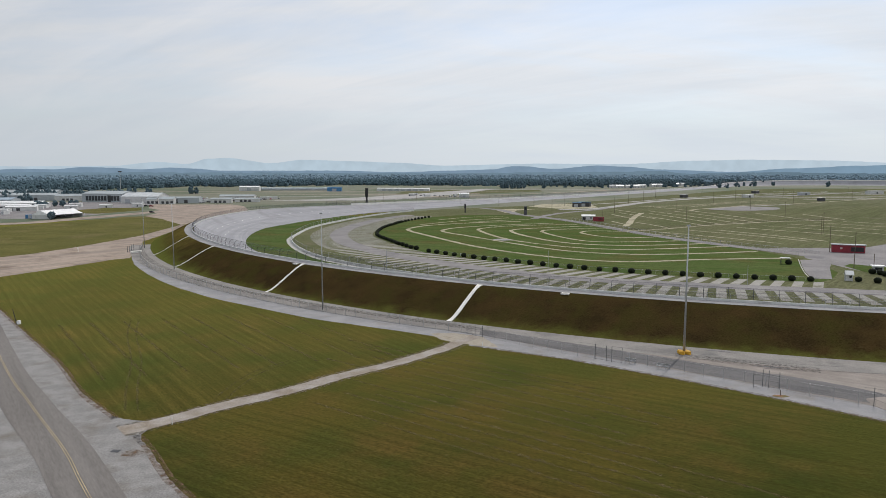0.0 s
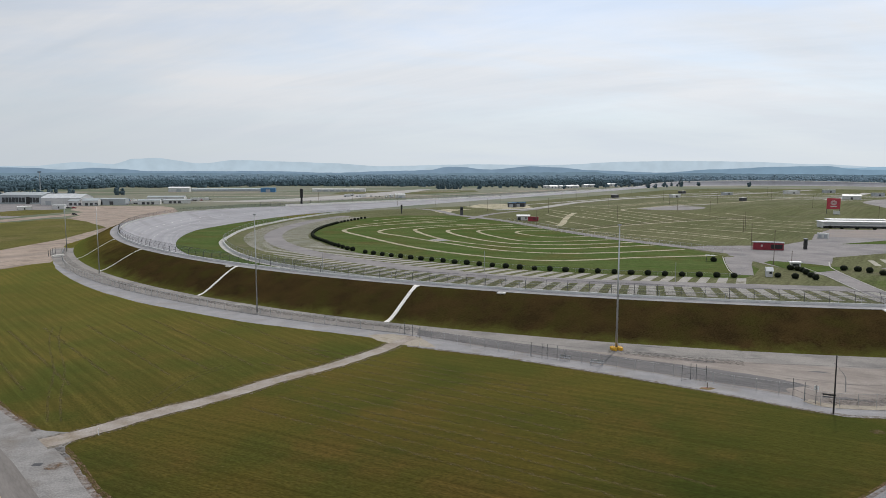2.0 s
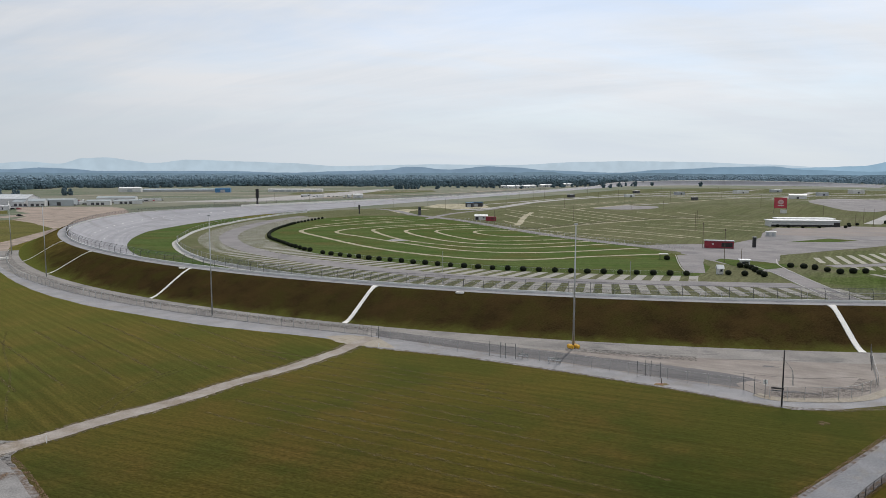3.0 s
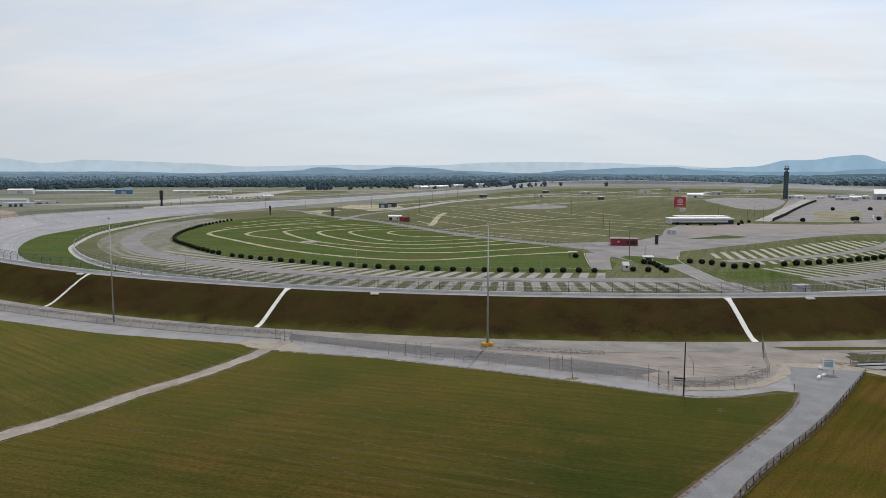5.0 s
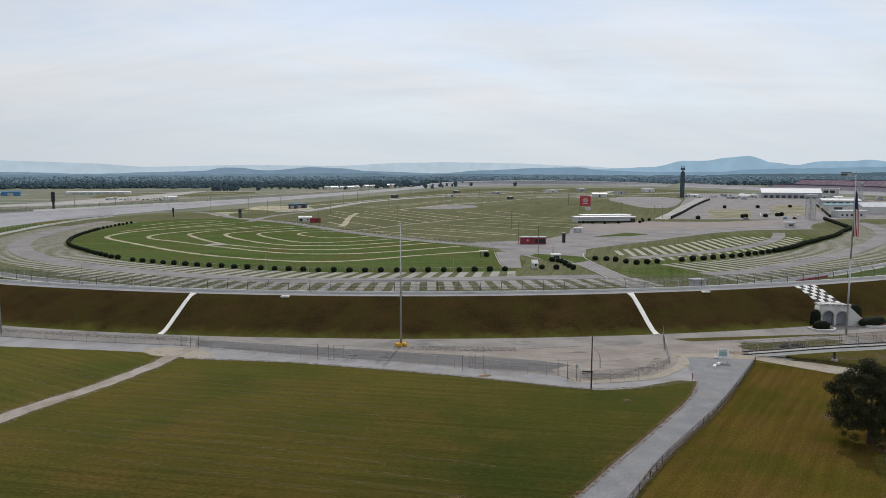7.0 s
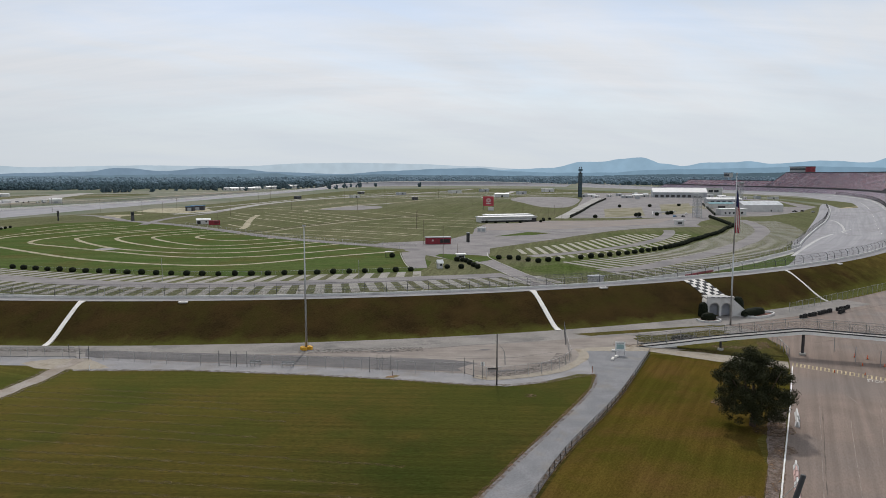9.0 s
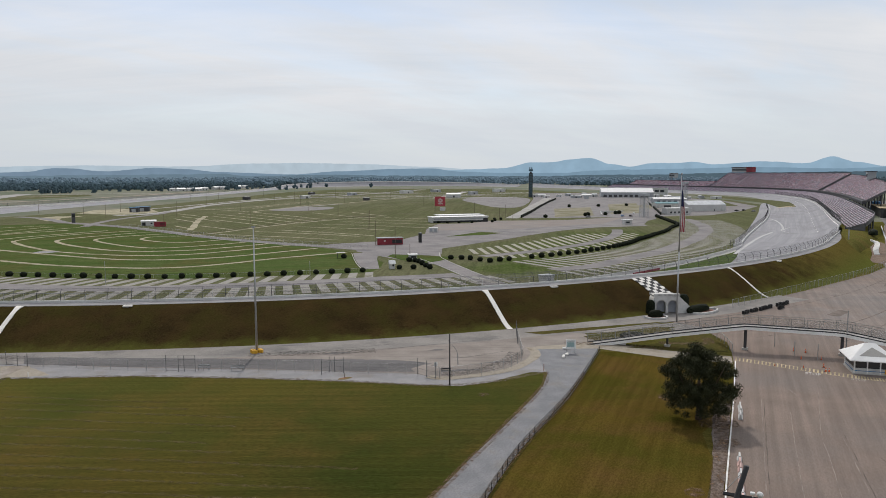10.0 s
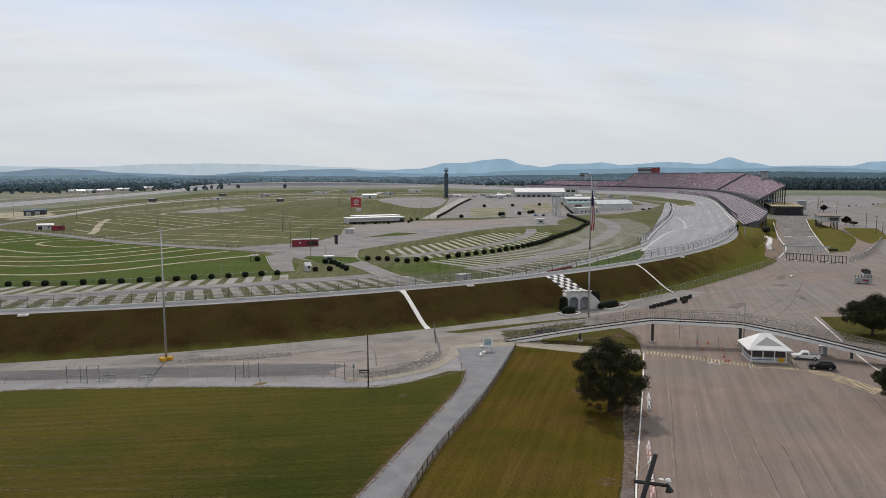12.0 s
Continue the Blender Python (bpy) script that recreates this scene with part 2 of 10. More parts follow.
tone_patches(GRASS2, ((60, 90, 26), (44, 74, 19), (74, 95, 12), (10, 128, 12), (-36, 93, 6), (-31, 84, 6), (-26, 77, 5)), (0.52, 0.76, 0.70))
tone_patches(GRASS, ((-62, 132, 12), (-30, 140, 12), (-6, 148, 8), (-74, 141, 7), (-62, 124, 7), (-51, 111, 6)), (0.58, 0.86, 0.78))
# base darkened here to offset grass sheen that comes out too bright
tone_patches(GRASS, ((-104, 196, 30), (-112, 230, 26)), (0.70, 0.72, 0.72))
for m in (GRASS, GRASS2):
    sheen(m, 0.36, (0.72, 0.71, 0.19), 0.38)
OUTGRASS = surf("outfield_grass", (0.128, 0.118, 0.044), (0.104, 0.102, 0.038), big=25, fine=0.6, depth=0.45, turn=12, stretch=2.5, third=(0.155, 0.130, 0.062), patch=40, bump=0.4, spec=0.0, streak=(1.4, 40, 0.14), stripe=(5.0, 0.08))
LAWN = surf("dry_lawn", (0.090, 0.064, 0.0145), (0.064, 0.056, 0.0108), big=13, fine=0.26, depth=0.32, third=(0.096, 0.060, 0.0185), patch=9, patch_edge=(0.46, 0.70), turn=33, stretch=2, bump=0.5, spec=0.0, streak=(1.2, 20, 0.12), fleck=(0.6, (0.125, 0.090, 0.040), 0.66, 0.86))
# infield base is paler and bluer, with distance haze mixed into it
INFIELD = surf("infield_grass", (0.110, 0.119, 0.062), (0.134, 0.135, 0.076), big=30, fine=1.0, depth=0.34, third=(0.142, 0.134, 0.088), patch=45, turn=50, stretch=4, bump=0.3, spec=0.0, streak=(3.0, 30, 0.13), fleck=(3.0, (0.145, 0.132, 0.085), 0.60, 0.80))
tone_patches(INFIELD, ((180, 218, 24), (212, 232, 34), (262, 270, 44), (330, 300, 44)), (0.66, 0.82, 0.50), 0.9)
# painted haze: the far infield made lighter and bluer
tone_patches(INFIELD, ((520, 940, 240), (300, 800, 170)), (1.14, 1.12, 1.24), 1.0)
OVALGRASS = surf("green_turf", (0.066, 0.100, 0.030), (0.086, 0.112, 0.040), big=14, fine=0.7, depth=0.34, third=(0.094, 0.094, 0.036), patch=24, patch_edge=(0.48, 0.68), turn=-20, stretch=4, bump=0.3, spec=0.0, streak=(2.0, 20, 0.13))
BANKGRASS = surf("bank_grass", (0.054, 0.0355, 0.0140), (0.034, 0.0235, 0.0102), big=7, fine=0.34, depth=0.42, edge=(0.36, 0.62), third=(0.045, 0.038, 0.0115), patch=9, patch_edge=(0.44, 0.66), bump=0.7, spec=0.0, fleck=(1.1, (0.078, 0.058, 0.024), 0.62, 0.84))
VERGEGRASS = surf("verge_grass", (0.086, 0.076, 0.027), (0.067, 0.067, 0.022), big=6, fine=0.5, depth=0.5, third=(0.090, 0.070, 0.024), patch=8, patch_edge=(0.5, 0.7), bump=0.7, spec=0.0)

RAMPGRASS = surf("ramp_grass", (0.124, 0.110, 0.034), (0.100, 0.098, 0.028), big=8, fine=0.6, depth=0.4, third=(0.128, 0.098, 0.034), patch=10, patch_edge=(0.5, 0.7), bump=0.6, spec=0.0)


def add_growth(m, tones):
    """Fresh growth over the dry grass: as dense as the mesh's first UV coordinate says, broken up by noise."""
    nt = m.node_tree
    n, l = nt.nodes.new, nt.links.new
    bs = nt.nodes["Principled BSDF"]
    dry = bs.inputs["Base Color"].links[0].from_socket
    uv = n("ShaderNodeSeparateXYZ")
    l(n("ShaderNodeUVMap").outputs[0], uv.inputs[0])
    pos = n("ShaderNodeNewGeometry").outputs["Position"]
    big, fine = n("ShaderNodeTexNoise"), n("ShaderNodeTexNoise")
    big.inputs["Scale"].default_value, big.inputs["Detail"].default_value, big.inputs["Roughness"].default_value = 0.16, 8.0, 0.7
    fine.inputs["Scale"].default_value, fine.inputs["Detail"].default_value, fine.inputs["Roughness"].default_value = 2.2, 5.0, 0.7
    l(pos, big.inputs["Vector"])
    l(pos, fine.inputs["Vector"])
    add = n("ShaderNodeMath"); add.operation = "ADD"
    l(uv.outputs[0], add.inputs[0])
    l(big.outputs["Fac"], add.inputs[1])
    fac = n("ShaderNodeMapRange"); fac.inputs["From Min"].default_value, fac.inputs["From Max"].default_value = 0.82, 1.28
    l(add.outputs[0], fac.inputs["Value"])
    r = n("ShaderNodeValToRGB")
    e = r.color_ramp.elements
    e[0].position, e[1].position, e[0].color, e[1].color = 0.3, 0.7, (*tones[0], 1), (*tones[1], 1)
    l(fine.outputs["Fac"], r.inputs[0])
    mx = n("ShaderNodeMix"); mx.data_type = "RGBA"
    l(fac.outputs[0], mx.inputs["Factor"])
    l(dry, mx.inputs["A"])
    lush = n("ShaderNodeValToRGB")
    e = lush.color_ramp.elements
    e[0].position, e[1].position, e[0].color, e[1].color = 0.3, 0.7, (*tones[2], 1), (*tones[3], 1)
    l(fine.outputs["Fac"], lush.inputs[0])
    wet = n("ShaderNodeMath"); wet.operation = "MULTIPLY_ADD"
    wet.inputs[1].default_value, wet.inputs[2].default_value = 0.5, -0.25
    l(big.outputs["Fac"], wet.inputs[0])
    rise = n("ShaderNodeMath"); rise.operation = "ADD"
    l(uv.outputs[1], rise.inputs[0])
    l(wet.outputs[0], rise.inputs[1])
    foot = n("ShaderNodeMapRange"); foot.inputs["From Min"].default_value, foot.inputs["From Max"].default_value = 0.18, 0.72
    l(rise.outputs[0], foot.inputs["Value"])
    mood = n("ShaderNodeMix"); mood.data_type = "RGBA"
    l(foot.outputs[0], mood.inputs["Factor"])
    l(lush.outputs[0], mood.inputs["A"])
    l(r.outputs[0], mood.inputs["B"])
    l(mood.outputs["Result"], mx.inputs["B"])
    l(mx.outputs["Result"], bs.inputs["Base Color"])


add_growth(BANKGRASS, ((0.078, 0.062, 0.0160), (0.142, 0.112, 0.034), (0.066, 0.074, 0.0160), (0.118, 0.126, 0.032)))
# far fields: base lifted paler to carry some distance haze
FARFIELD = surf("far_fields", (0.126, 0.138, 0.086), (0.160, 0.155, 0.112), big=160, fine=8, depth=0.18, third=(0.088, 0.110, 0.062), patch=200, patch_edge=(0.48, 0.56), bump=0)
ASPHALT = surf("old_asphalt", (0.206, 0.193, 0.181), (0.256, 0.239, 0.222), big=9, fine=0.32, depth=0.24, third=(0.132, 0.127, 0.123), patch=10, patch_edge=(0.52, 0.70), bump=0.25, fleck=(1.2, (0.30, 0.285, 0.27), 0.64, 0.82))
ROADTOP = surf("road_asphalt", (0.150, 0.137, 0.127), (0.174, 0.160, 0.149), big=9, fine=0.3, depth=0.18, turn=-54, stretch=6, bump=0.12, streak=(1.4, 40, 0.10))
NEWASPHALT = surf("patched_asphalt", (0.108, 0.104, 0.106), (0.142, 0.136, 0.137), big=5, fine=0.3, depth=0.22, third=(0.175, 0.165, 0.160), patch=6, patch_edge=(0.52, 0.74), turn=-37, stretch=5, bump=0.15, streak=(0.8, 20, 0.1))
LOTTOP = surf("lot_asphalt", (0.186, 0.143, 0.119), (0.216, 0.167, 0.139), big=9, fine=0.22, depth=0.17, third=(0.176, 0.146, 0.129), patch=26, patch_edge=(0.44, 0.64), turn=33, stretch=3, bump=0.15, streak=(1.3, 40, 0.13), fleck=(0.5, (0.27, 0.225, 0.195), 0.72, 0.92))
tone_patches(LOTTOP, ((235, 96, 50), (330, 120, 60), (185, 84, 26)), (1.08, 1.17, 1.25), 1.0)
GRAVEL = surf("pale_gravel", (0.240, 0.238, 0.246), (0.288, 0.283, 0.288), big=5, fine=0.2, depth=0.20, third=(0.225, 0.205, 0.190), patch=6, patch_edge=(0.5, 0.76), bump=0.5, fleck=(0.35, (0.40, 0.39, 0.385), 0.64, 0.88))
SHOULDER = surf("worn_shoulder_gravel", (0.205, 0.198, 0.192), (0.255, 0.246, 0.238), big=3, fine=0.24, depth=0.36, third=(0.165, 0.148, 0.132), patch=5, patch_edge=(0.5, 0.72), bump=0.6, fleck=(0.35, (0.38, 0.365, 0.345), 0.64, 0.84))
BLUEGRAVEL = surf("blue_grey_gravel", (0.178, 0.182, 0.194), (0.218, 0.220, 0.230), big=4, fine=0.22, depth=0.32, third=(0.215, 0.198, 0.176), patch=5, patch_edge=(0.54, 0.75), bump=0.8, fleck=(0.3, (0.34, 0.33, 0.32), 0.62, 0.8))
MULCH = surf("gravel_mulch", (0.115, 0.094, 0.085), (0.165, 0.138, 0.124), big=1.5, fine=0.25, depth=0.55, bump=0.7)
DIRT = surf("bare_dirt", (0.185, 0.140, 0.098), (0.225, 0.178, 0.130), big=3, fine=0.3, depth=0.4, third=(0.085, 0.070, 0.028), patch=1.6, patch_edge=(0.46, 0.6), bump=0.4)
REDDIRT = surf("red_clay", (0.24, 0.10, 0.05), (0.27, 0.15, 0.08), big=2, fine=0.3, depth=0.25, third=(0.10, 0.10, 0.03), patch=1.2, patch_edge=(0.4, 0.6))
PALEDIRT = surf("pale_track_dirt", (0.315, 0.282, 0.190), (0.385, 0.345, 0.240), big=10, fine=0.8, depth=0.2, third=(0.15, 0.145, 0.070), patch=9, patch_edge=(0.5, 0.66), bump=0.2)
DIRTROAD = surf("dirt_road", (0.330, 0.262, 0.212), (0.255, 0.206, 0.170), big=10, fine=1.0, depth=0.22, turn=52, stretch=10, third=(0.165, 0.124, 0.096), patch=14, patch_edge=(0.52, 0.70), bump=0.1, streak=(1.4, 24, 0.22))
TRACKTOP = surf("banked_asphalt", (0.268, 0.268, 0.286), (0.312, 0.310, 0.328), big=3.5, fine=0.6, depth=0.10, turn=0, stretch=40, uv=True, third=(0.232, 0.228, 0.240), patch=22, patch_edge=(0.48, 0.70), bump=0.05, streak=(1.3, 80, 0.06))
CONCRETE = surf("weathered_concrete", (0.42, 0.41, 0.385), (0.50, 0.485, 0.455), big=4, fine=0.35, depth=0.14, third=(0.34, 0.32, 0.29), patch=5, bump=0.2)
WALLWHITE = surf("painted_concrete", (0.52, 0.52, 0.515), (0.60, 0.60, 0.59), big=6, fine=0.5, depth=0.10, third=(0.40, 0.395, 0.385), patch=6, patch_edge=(0.54, 0.72), bump=0.1, rough=0.7)
RIMTOP = surf("bleached_walkway", (0.235, 0.232, 0.240), (0.300, 0.296, 0.300), big=5, fine=0.4, depth=0.14, third=(0.25, 0.245, 0.24), patch=4, patch_edge=(0.55, 0.75), bump=0.15)
CHUTE = surf("white_concrete", (0.72, 0.70, 0.66), (0.80, 0.78, 0.74), big=2, fine=0.3, depth=0.08, third=(0.5, 0.46, 0.40), patch=3, patch_edge=(0.62, 0.8), bump=0.1)
PARKING = surf("parking_concrete", (0.275, 0.264, 0.240), (0.330, 0.316, 0.288), big=6, fine=0.6, depth=0.22, third=(0.15, 0.142, 0.10), patch=6, patch_edge=(0.5, 0.7), bump=0.1)
YARDTOP = surf("tan_yard_asphalt", (0.228, 0.198, 0.176), (0.276, 0.243, 0.218), big=7, fine=0.28, depth=0.15, third=(0.172, 0.150, 0.134), patch=11, patch_edge=(0.47, 0.76), bump=0.2, turn=-37, streak=(1.4, 14, 0.10))
FARASPHALT = surf("infield_asphalt", (0.190, 0.178, 0.178), (0.230, 0.215, 0.213), big=14, fine=0.8, depth=0.2, third=(0.135, 0.130, 0.136), patch=16, patch_edge=(0.5, 0.7), bump=0.1, fleck=(4.0, (0.26, 0.235, 0.215), 0.6, 0.8))
PALEROAD = surf("pale_worn_lane", (0.30, 0.29, 0.28), (0.36, 0.345, 0.33), big=20, fine=1.5, depth=0.15, third=(0.22, 0.21, 0.17), patch=25, bump=0.0)
PATHTAN = surf("dirty_path_concrete", (0.30, 0.265, 0.215), (0.37, 0.335, 0.28), big=3, fine=0.35, depth=0.25, third=(0.22, 0.18, 0.13), patch=3, patch_edge=(0.48, 0.68), bump=0.2)
WHITEPAINT = plain("road_paint_white", (0.74, 0.74, 0.72), 0.7, vary=0.18)
YELLOWPAINT = plain("road_paint_yellow", (0.44, 0.35, 0.20), 0.7, vary=0.25)
GALV = plain("galvanised_steel", (0.42, 0.43, 0.44), 0.45, 0.7, vary=0.1)
POSTGREY = plain("weathered_post_steel", (0.17, 0.17, 0.175), 0.6, 0.4)
DARKSTEEL = plain("dark_steel", (0.075, 0.075, 0.08), 0.55, 0.5)
BLACKPAINT = plain("black_paint", (0.018, 0.018, 0.02), 0.45)
WHITESTEEL = plain("white_painted_metal", (0.78, 0.78, 0.77), 0.45, vary=0.06)
GREYMETAL = plain("grey_siding", (0.36, 0.38, 0.40), 0.55, vary=0.1, size=2)
REDPAINT = plain("red_paint", (0.23, 0.022, 0.035), 0.5, vary=0.15)
BLUEPAINT = plain("blue_paint", (0.05, 0.17, 0.33), 0.5)
YELLOWBLOCK = plain("yellow_block", (0.66, 0.36, 0.03), 0.6, vary=0.15)
ORANGE = plain("orange_plastic", (0.75, 0.13, 0.03), 0.5)
RUBBER = plain("rubber", (0.02, 0.02, 0.02), 0.8)
TAN = plain("tan_roofing", (0.42, 0.34, 0.21), 0.85, size=3)
WOOD = surf("weathered_pole_wood", (0.10, 0.075, 0.055), (0.15, 0.115, 0.085), big=1, fine=0.1, depth=0.25, rough=0.9)
BARK = surf("bark", (0.07, 0.05, 0.038), (0.10, 0.075, 0.055), big=0.5, fine=0.08, depth=0.35, bump=0.8)
TOPIARY = surf("clipped_evergreen", (0.0075, 0.0105, 0.0058), (0.0130, 0.0170, 0.0085), big=0.5, fine=0.12, depth=0.4, rough=0.85, bump=0.9, spec=0.1)
LEAF = surf("oak_leaves", (0.026, 0.030, 0.0140), (0.043, 0.046, 0.021), big=0.9, fine=0.2, depth=0.35, rough=0.75, bump=0.3, spec=0.12)
# distance haze is mixed into these woodland colours, paler for the farther belt
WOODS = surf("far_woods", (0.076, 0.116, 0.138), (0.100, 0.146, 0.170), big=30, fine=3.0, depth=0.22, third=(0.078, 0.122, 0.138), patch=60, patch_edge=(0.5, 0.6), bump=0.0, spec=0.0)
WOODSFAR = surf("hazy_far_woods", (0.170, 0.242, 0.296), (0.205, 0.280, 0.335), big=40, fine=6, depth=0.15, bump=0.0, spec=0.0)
NEARWOODS = surf("haze_tinted_trees", (0.064, 0.096, 0.112), (0.086, 0.122, 0.137), big=6, fine=1.2, depth=0.35, bump=0.0, spec=0.0)
FENCEWIRE = mesh_wire("fence_wire", (0.13, 0.13, 0.135), 0.14)
CATCHWIRE = mesh_wire("catch_fence_wire", (0.16, 0.165, 0.175), 0.24)
BLACKWIRE = mesh_wire("black_fence_wire", (0.05, 0.045, 0.04), 0.34)
SEATS = speckle("stadium_seats", [(0.46, 0.235, 0.29), (0.19, 0.17, 0.24), (0.68, 0.60, 0.64), (0.36, 0.16, 0.21), (0.27, 0.28, 0.37), (0.58, 0.46, 0.51), (0.34, 0.19, 0.24)], 1.7)
SEATSLOW = speckle("bleacher_seats", [(0.36, 0.25, 0.30), (0.29, 0.28, 0.34), (0.54, 0.50, 0.55), (0.21, 0.18, 0.23), (0.42, 0.32, 0.38)], 1.3)
GLASS = plain("dark_window_glass", (0.03, 0.035, 0.04), 0.12, spec=0.8, vary=0.05, bump=0)
# haze painted as glowing tints, palest for the farthest mountains
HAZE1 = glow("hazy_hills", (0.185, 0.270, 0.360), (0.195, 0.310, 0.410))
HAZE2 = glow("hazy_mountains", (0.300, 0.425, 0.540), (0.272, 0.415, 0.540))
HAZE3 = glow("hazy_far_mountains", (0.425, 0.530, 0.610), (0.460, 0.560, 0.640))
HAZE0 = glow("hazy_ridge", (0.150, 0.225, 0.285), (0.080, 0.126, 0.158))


def litter(name, a, b, cover, soft=0.16):
    """Loose scatter lying in clumps, with the ground showing between."""
    m = surf(name, a, b, big=1.2, fine=0.2, depth=0.4, bump=0.4, spec=0.1)
    nt = m.node_tree
    n, l = nt.nodes.new, nt.links.new
    no = n("ShaderNodeTexNoise")
    no.inputs["Scale"].default_value, no.inputs["Detail"].default_value, no.inputs["Roughness"].default_value = 1.3, 9.0, 0.62
    l(n("ShaderNodeNewGeometry").outputs["Position"], no.inputs["Vector"])
    edge = n("ShaderNodeMapRange")
    edge.inputs["From Min"].default_value, edge.inputs["From Max"].default_value = 0.46 - cover, 0.46 - cover + soft
    l(no.outputs["Fac"], edge.inputs["Value"])
    l(edge.outputs[0], nt.nodes["Principled BSDF"].inputs["Alpha"])
    return m


LITTER = litter("leaf_litter", (0.150, 0.092, 0.056), (0.205, 0.138, 0.090), 0.06, 0.32)
DAMP = litter("damp_stain", (0.150, 0.134, 0.122), (0.172, 0.156, 0.142), 0.03, 0.36)
PATHWASH = litter("path_wash", (0.160, 0.128, 0.088), (0.215, 0.178, 0.130), 0.06, 0.32)
CLIPPINGS = litter("dry_clippings", (0.105, 0.082, 0.030), (0.150, 0.118, 0.052), 0.05, 0.34)


# ---- building helpers ----
CX, CY = 196.5, 491.0            # centre of the near turn


def pol(r, a, z=0.0):
    return Vector((CX + r * math.cos(radians(a)), CY + r * math.sin(radians(a)), z))


def lerp_table(table, a):
    """Straight-line reading of a table of (angle, value) in rising angle order."""
    if a <= table[0][0]:
        return table[0][1]
    for (a0, v0), (a1, v1) in zip(table, table[1:]):
        if a <= a1:
            return v0 + (v1 - v0) * (a - a0) / (a1 - a0)
    return table[-1][1]


def mesh_of(name, bm, material=None, smooth=False):
    me = bpy.data.meshes.new(name)
    bm.normal_update()
    bm.to_mesh(me)
    bm.free()
    if material:
        me.materials.append(material)
    if smooth:
        me.polygons.foreach_set("use_smooth", [True] * len(me.polygons))
    return me


def part(name, bm, material, parent=None, label="", smooth=False):
    """One mesh object out of a bmesh (or a ready mesh), under a thing or a part."""
    data = bm if isinstance(bm, bpy.types.Mesh) else mesh_of(name, bm, material, smooth)
    ob = new(name, data)
    if parent:
        ob.parent = parent
    if label:
        ob["label"] = label
    return ob


def thing(name, label, category, m=None, group=""):
    ob = new(name)
    ob.empty_display_size = 0.3
    if m is not None:
        ob.matrix_world = m
    return tagged(ob, label, category, group)


def setting(name, bm, material, label, category, smooth=False, kind="structure"):
    return tagged(part(name, bm, material, smooth=smooth), label, category, kind=kind)


def box(bm, sx, sy, sz, x=0, y=0, z=0, rz=0.0, taper=1.0, bev=0.0):
    """A box standing on z, its top narrowed by taper, its edges eased by bev."""
    made = bmesh.ops.create_cube(bm, size=1.0)["verts"]
    for v in made:
        k = taper if v.co.z > 0 else 1.0
        v.co = Vector((v.co.x * sx * k, v.co.y * sy * k, (v.co.z + 0.5) * sz))
    if bev:
        es = list({e for v in made for e in v.link_edges})
        res = bmesh.ops.bevel(bm, geom=es, offset=bev, segments=1, affect="EDGES", profile=0.5)
        made = list({v for f in res["faces"] for v in f.verts} | {v for v in made if v.is_valid})
    c, s = math.cos(radians(rz)), math.sin(radians(rz))
    for v in made:
        px, py = v.co.x, v.co.y
        v.co = Vector((x + c * px - s * py, y + s * px + c * py, z + v.co.z))
    return made


def tube(bm, p0, p1, r0, r1=None, n=8, caps=True):
    p0, p1 = Vector(p0), Vector(p1)
    r1 = r0 if r1 is None else r1
    q = (p1 - p0).to_track_quat("Z", "Y")
    ra = [bm.verts.new(p0 + q @ Vector((r0 * math.cos(2 * math.pi * k / n), r0 * math.sin(2 * math.pi * k / n), 0))) for k in range(n)]
    rb = [bm.verts.new(p1 + q @ Vector((r1 * math.cos(2 * math.pi * k / n), r1 * math.sin(2 * math.pi * k / n), 0))) for k in range(n)]
    for k in range(n):
        bm.faces.new((ra[k], ra[(k + 1) % n], rb[(k + 1) % n], rb[k]))
    if caps:
        bm.faces.new(ra[::-1])
        bm.faces.new(rb)


def prism(bm, outline, z0, z1):
    """An upright prism over a plan outline (counter-clockwise)."""
    lo = [bm.verts.new((x, y, z0)) for x, y in outline]
    hi = [bm.verts.new((x, y, z1)) for x, y in outline]
    k = len(outline)
    for i in range(k):
        bm.faces.new((lo[i], lo[(i + 1) % k], hi[(i + 1) % k], hi[i]))
    bm.faces.new(hi)
    bm.faces.new(lo[::-1])


def spline(pts, step=4.0, closed=False):
    """A smooth line through plan points (any number of coordinates)."""
    pts = [np.array(p, float) for p in pts]
    n = len(pts)
    out = []
    for i in range(n if closed else n - 1):
        p1, p2 = pts[i], pts[(i + 1) % n]
        p0 = pts[i - 1] if closed or i else 2 * p1 - p2
        p3 = pts[(i + 2) % n] if closed or i + 2 < n else 2 * p2 - p1
        k = max(1, int(np.hypot(*(p2 - p1)[:2]) / step))
        for j in range(k):
            t = j / k
            out.append(0.5 * (2 * p1 + (p2 - p0) * t + (2 * p0 - 5 * p1 + 4 * p2 - p3) * t * t + (3 * p1 - p0 - 3 * p2 + p3) * t ** 3))
    if not closed:
        out.append(pts[-1])
    return out


def normals(line, closed=False):
    n = len(line)
    out = []
    for i in range(n):
        a = line[i - 1] if closed or i else line[i]
        b = line[(i + 1) % n] if closed or i + 1 < n else line[i]
        d = (b - a)[:2]
        d = d / max(1e-9, np.hypot(*d))
        out.append(np.array((-d[1], d[0])))        # to the left of the way
    return out


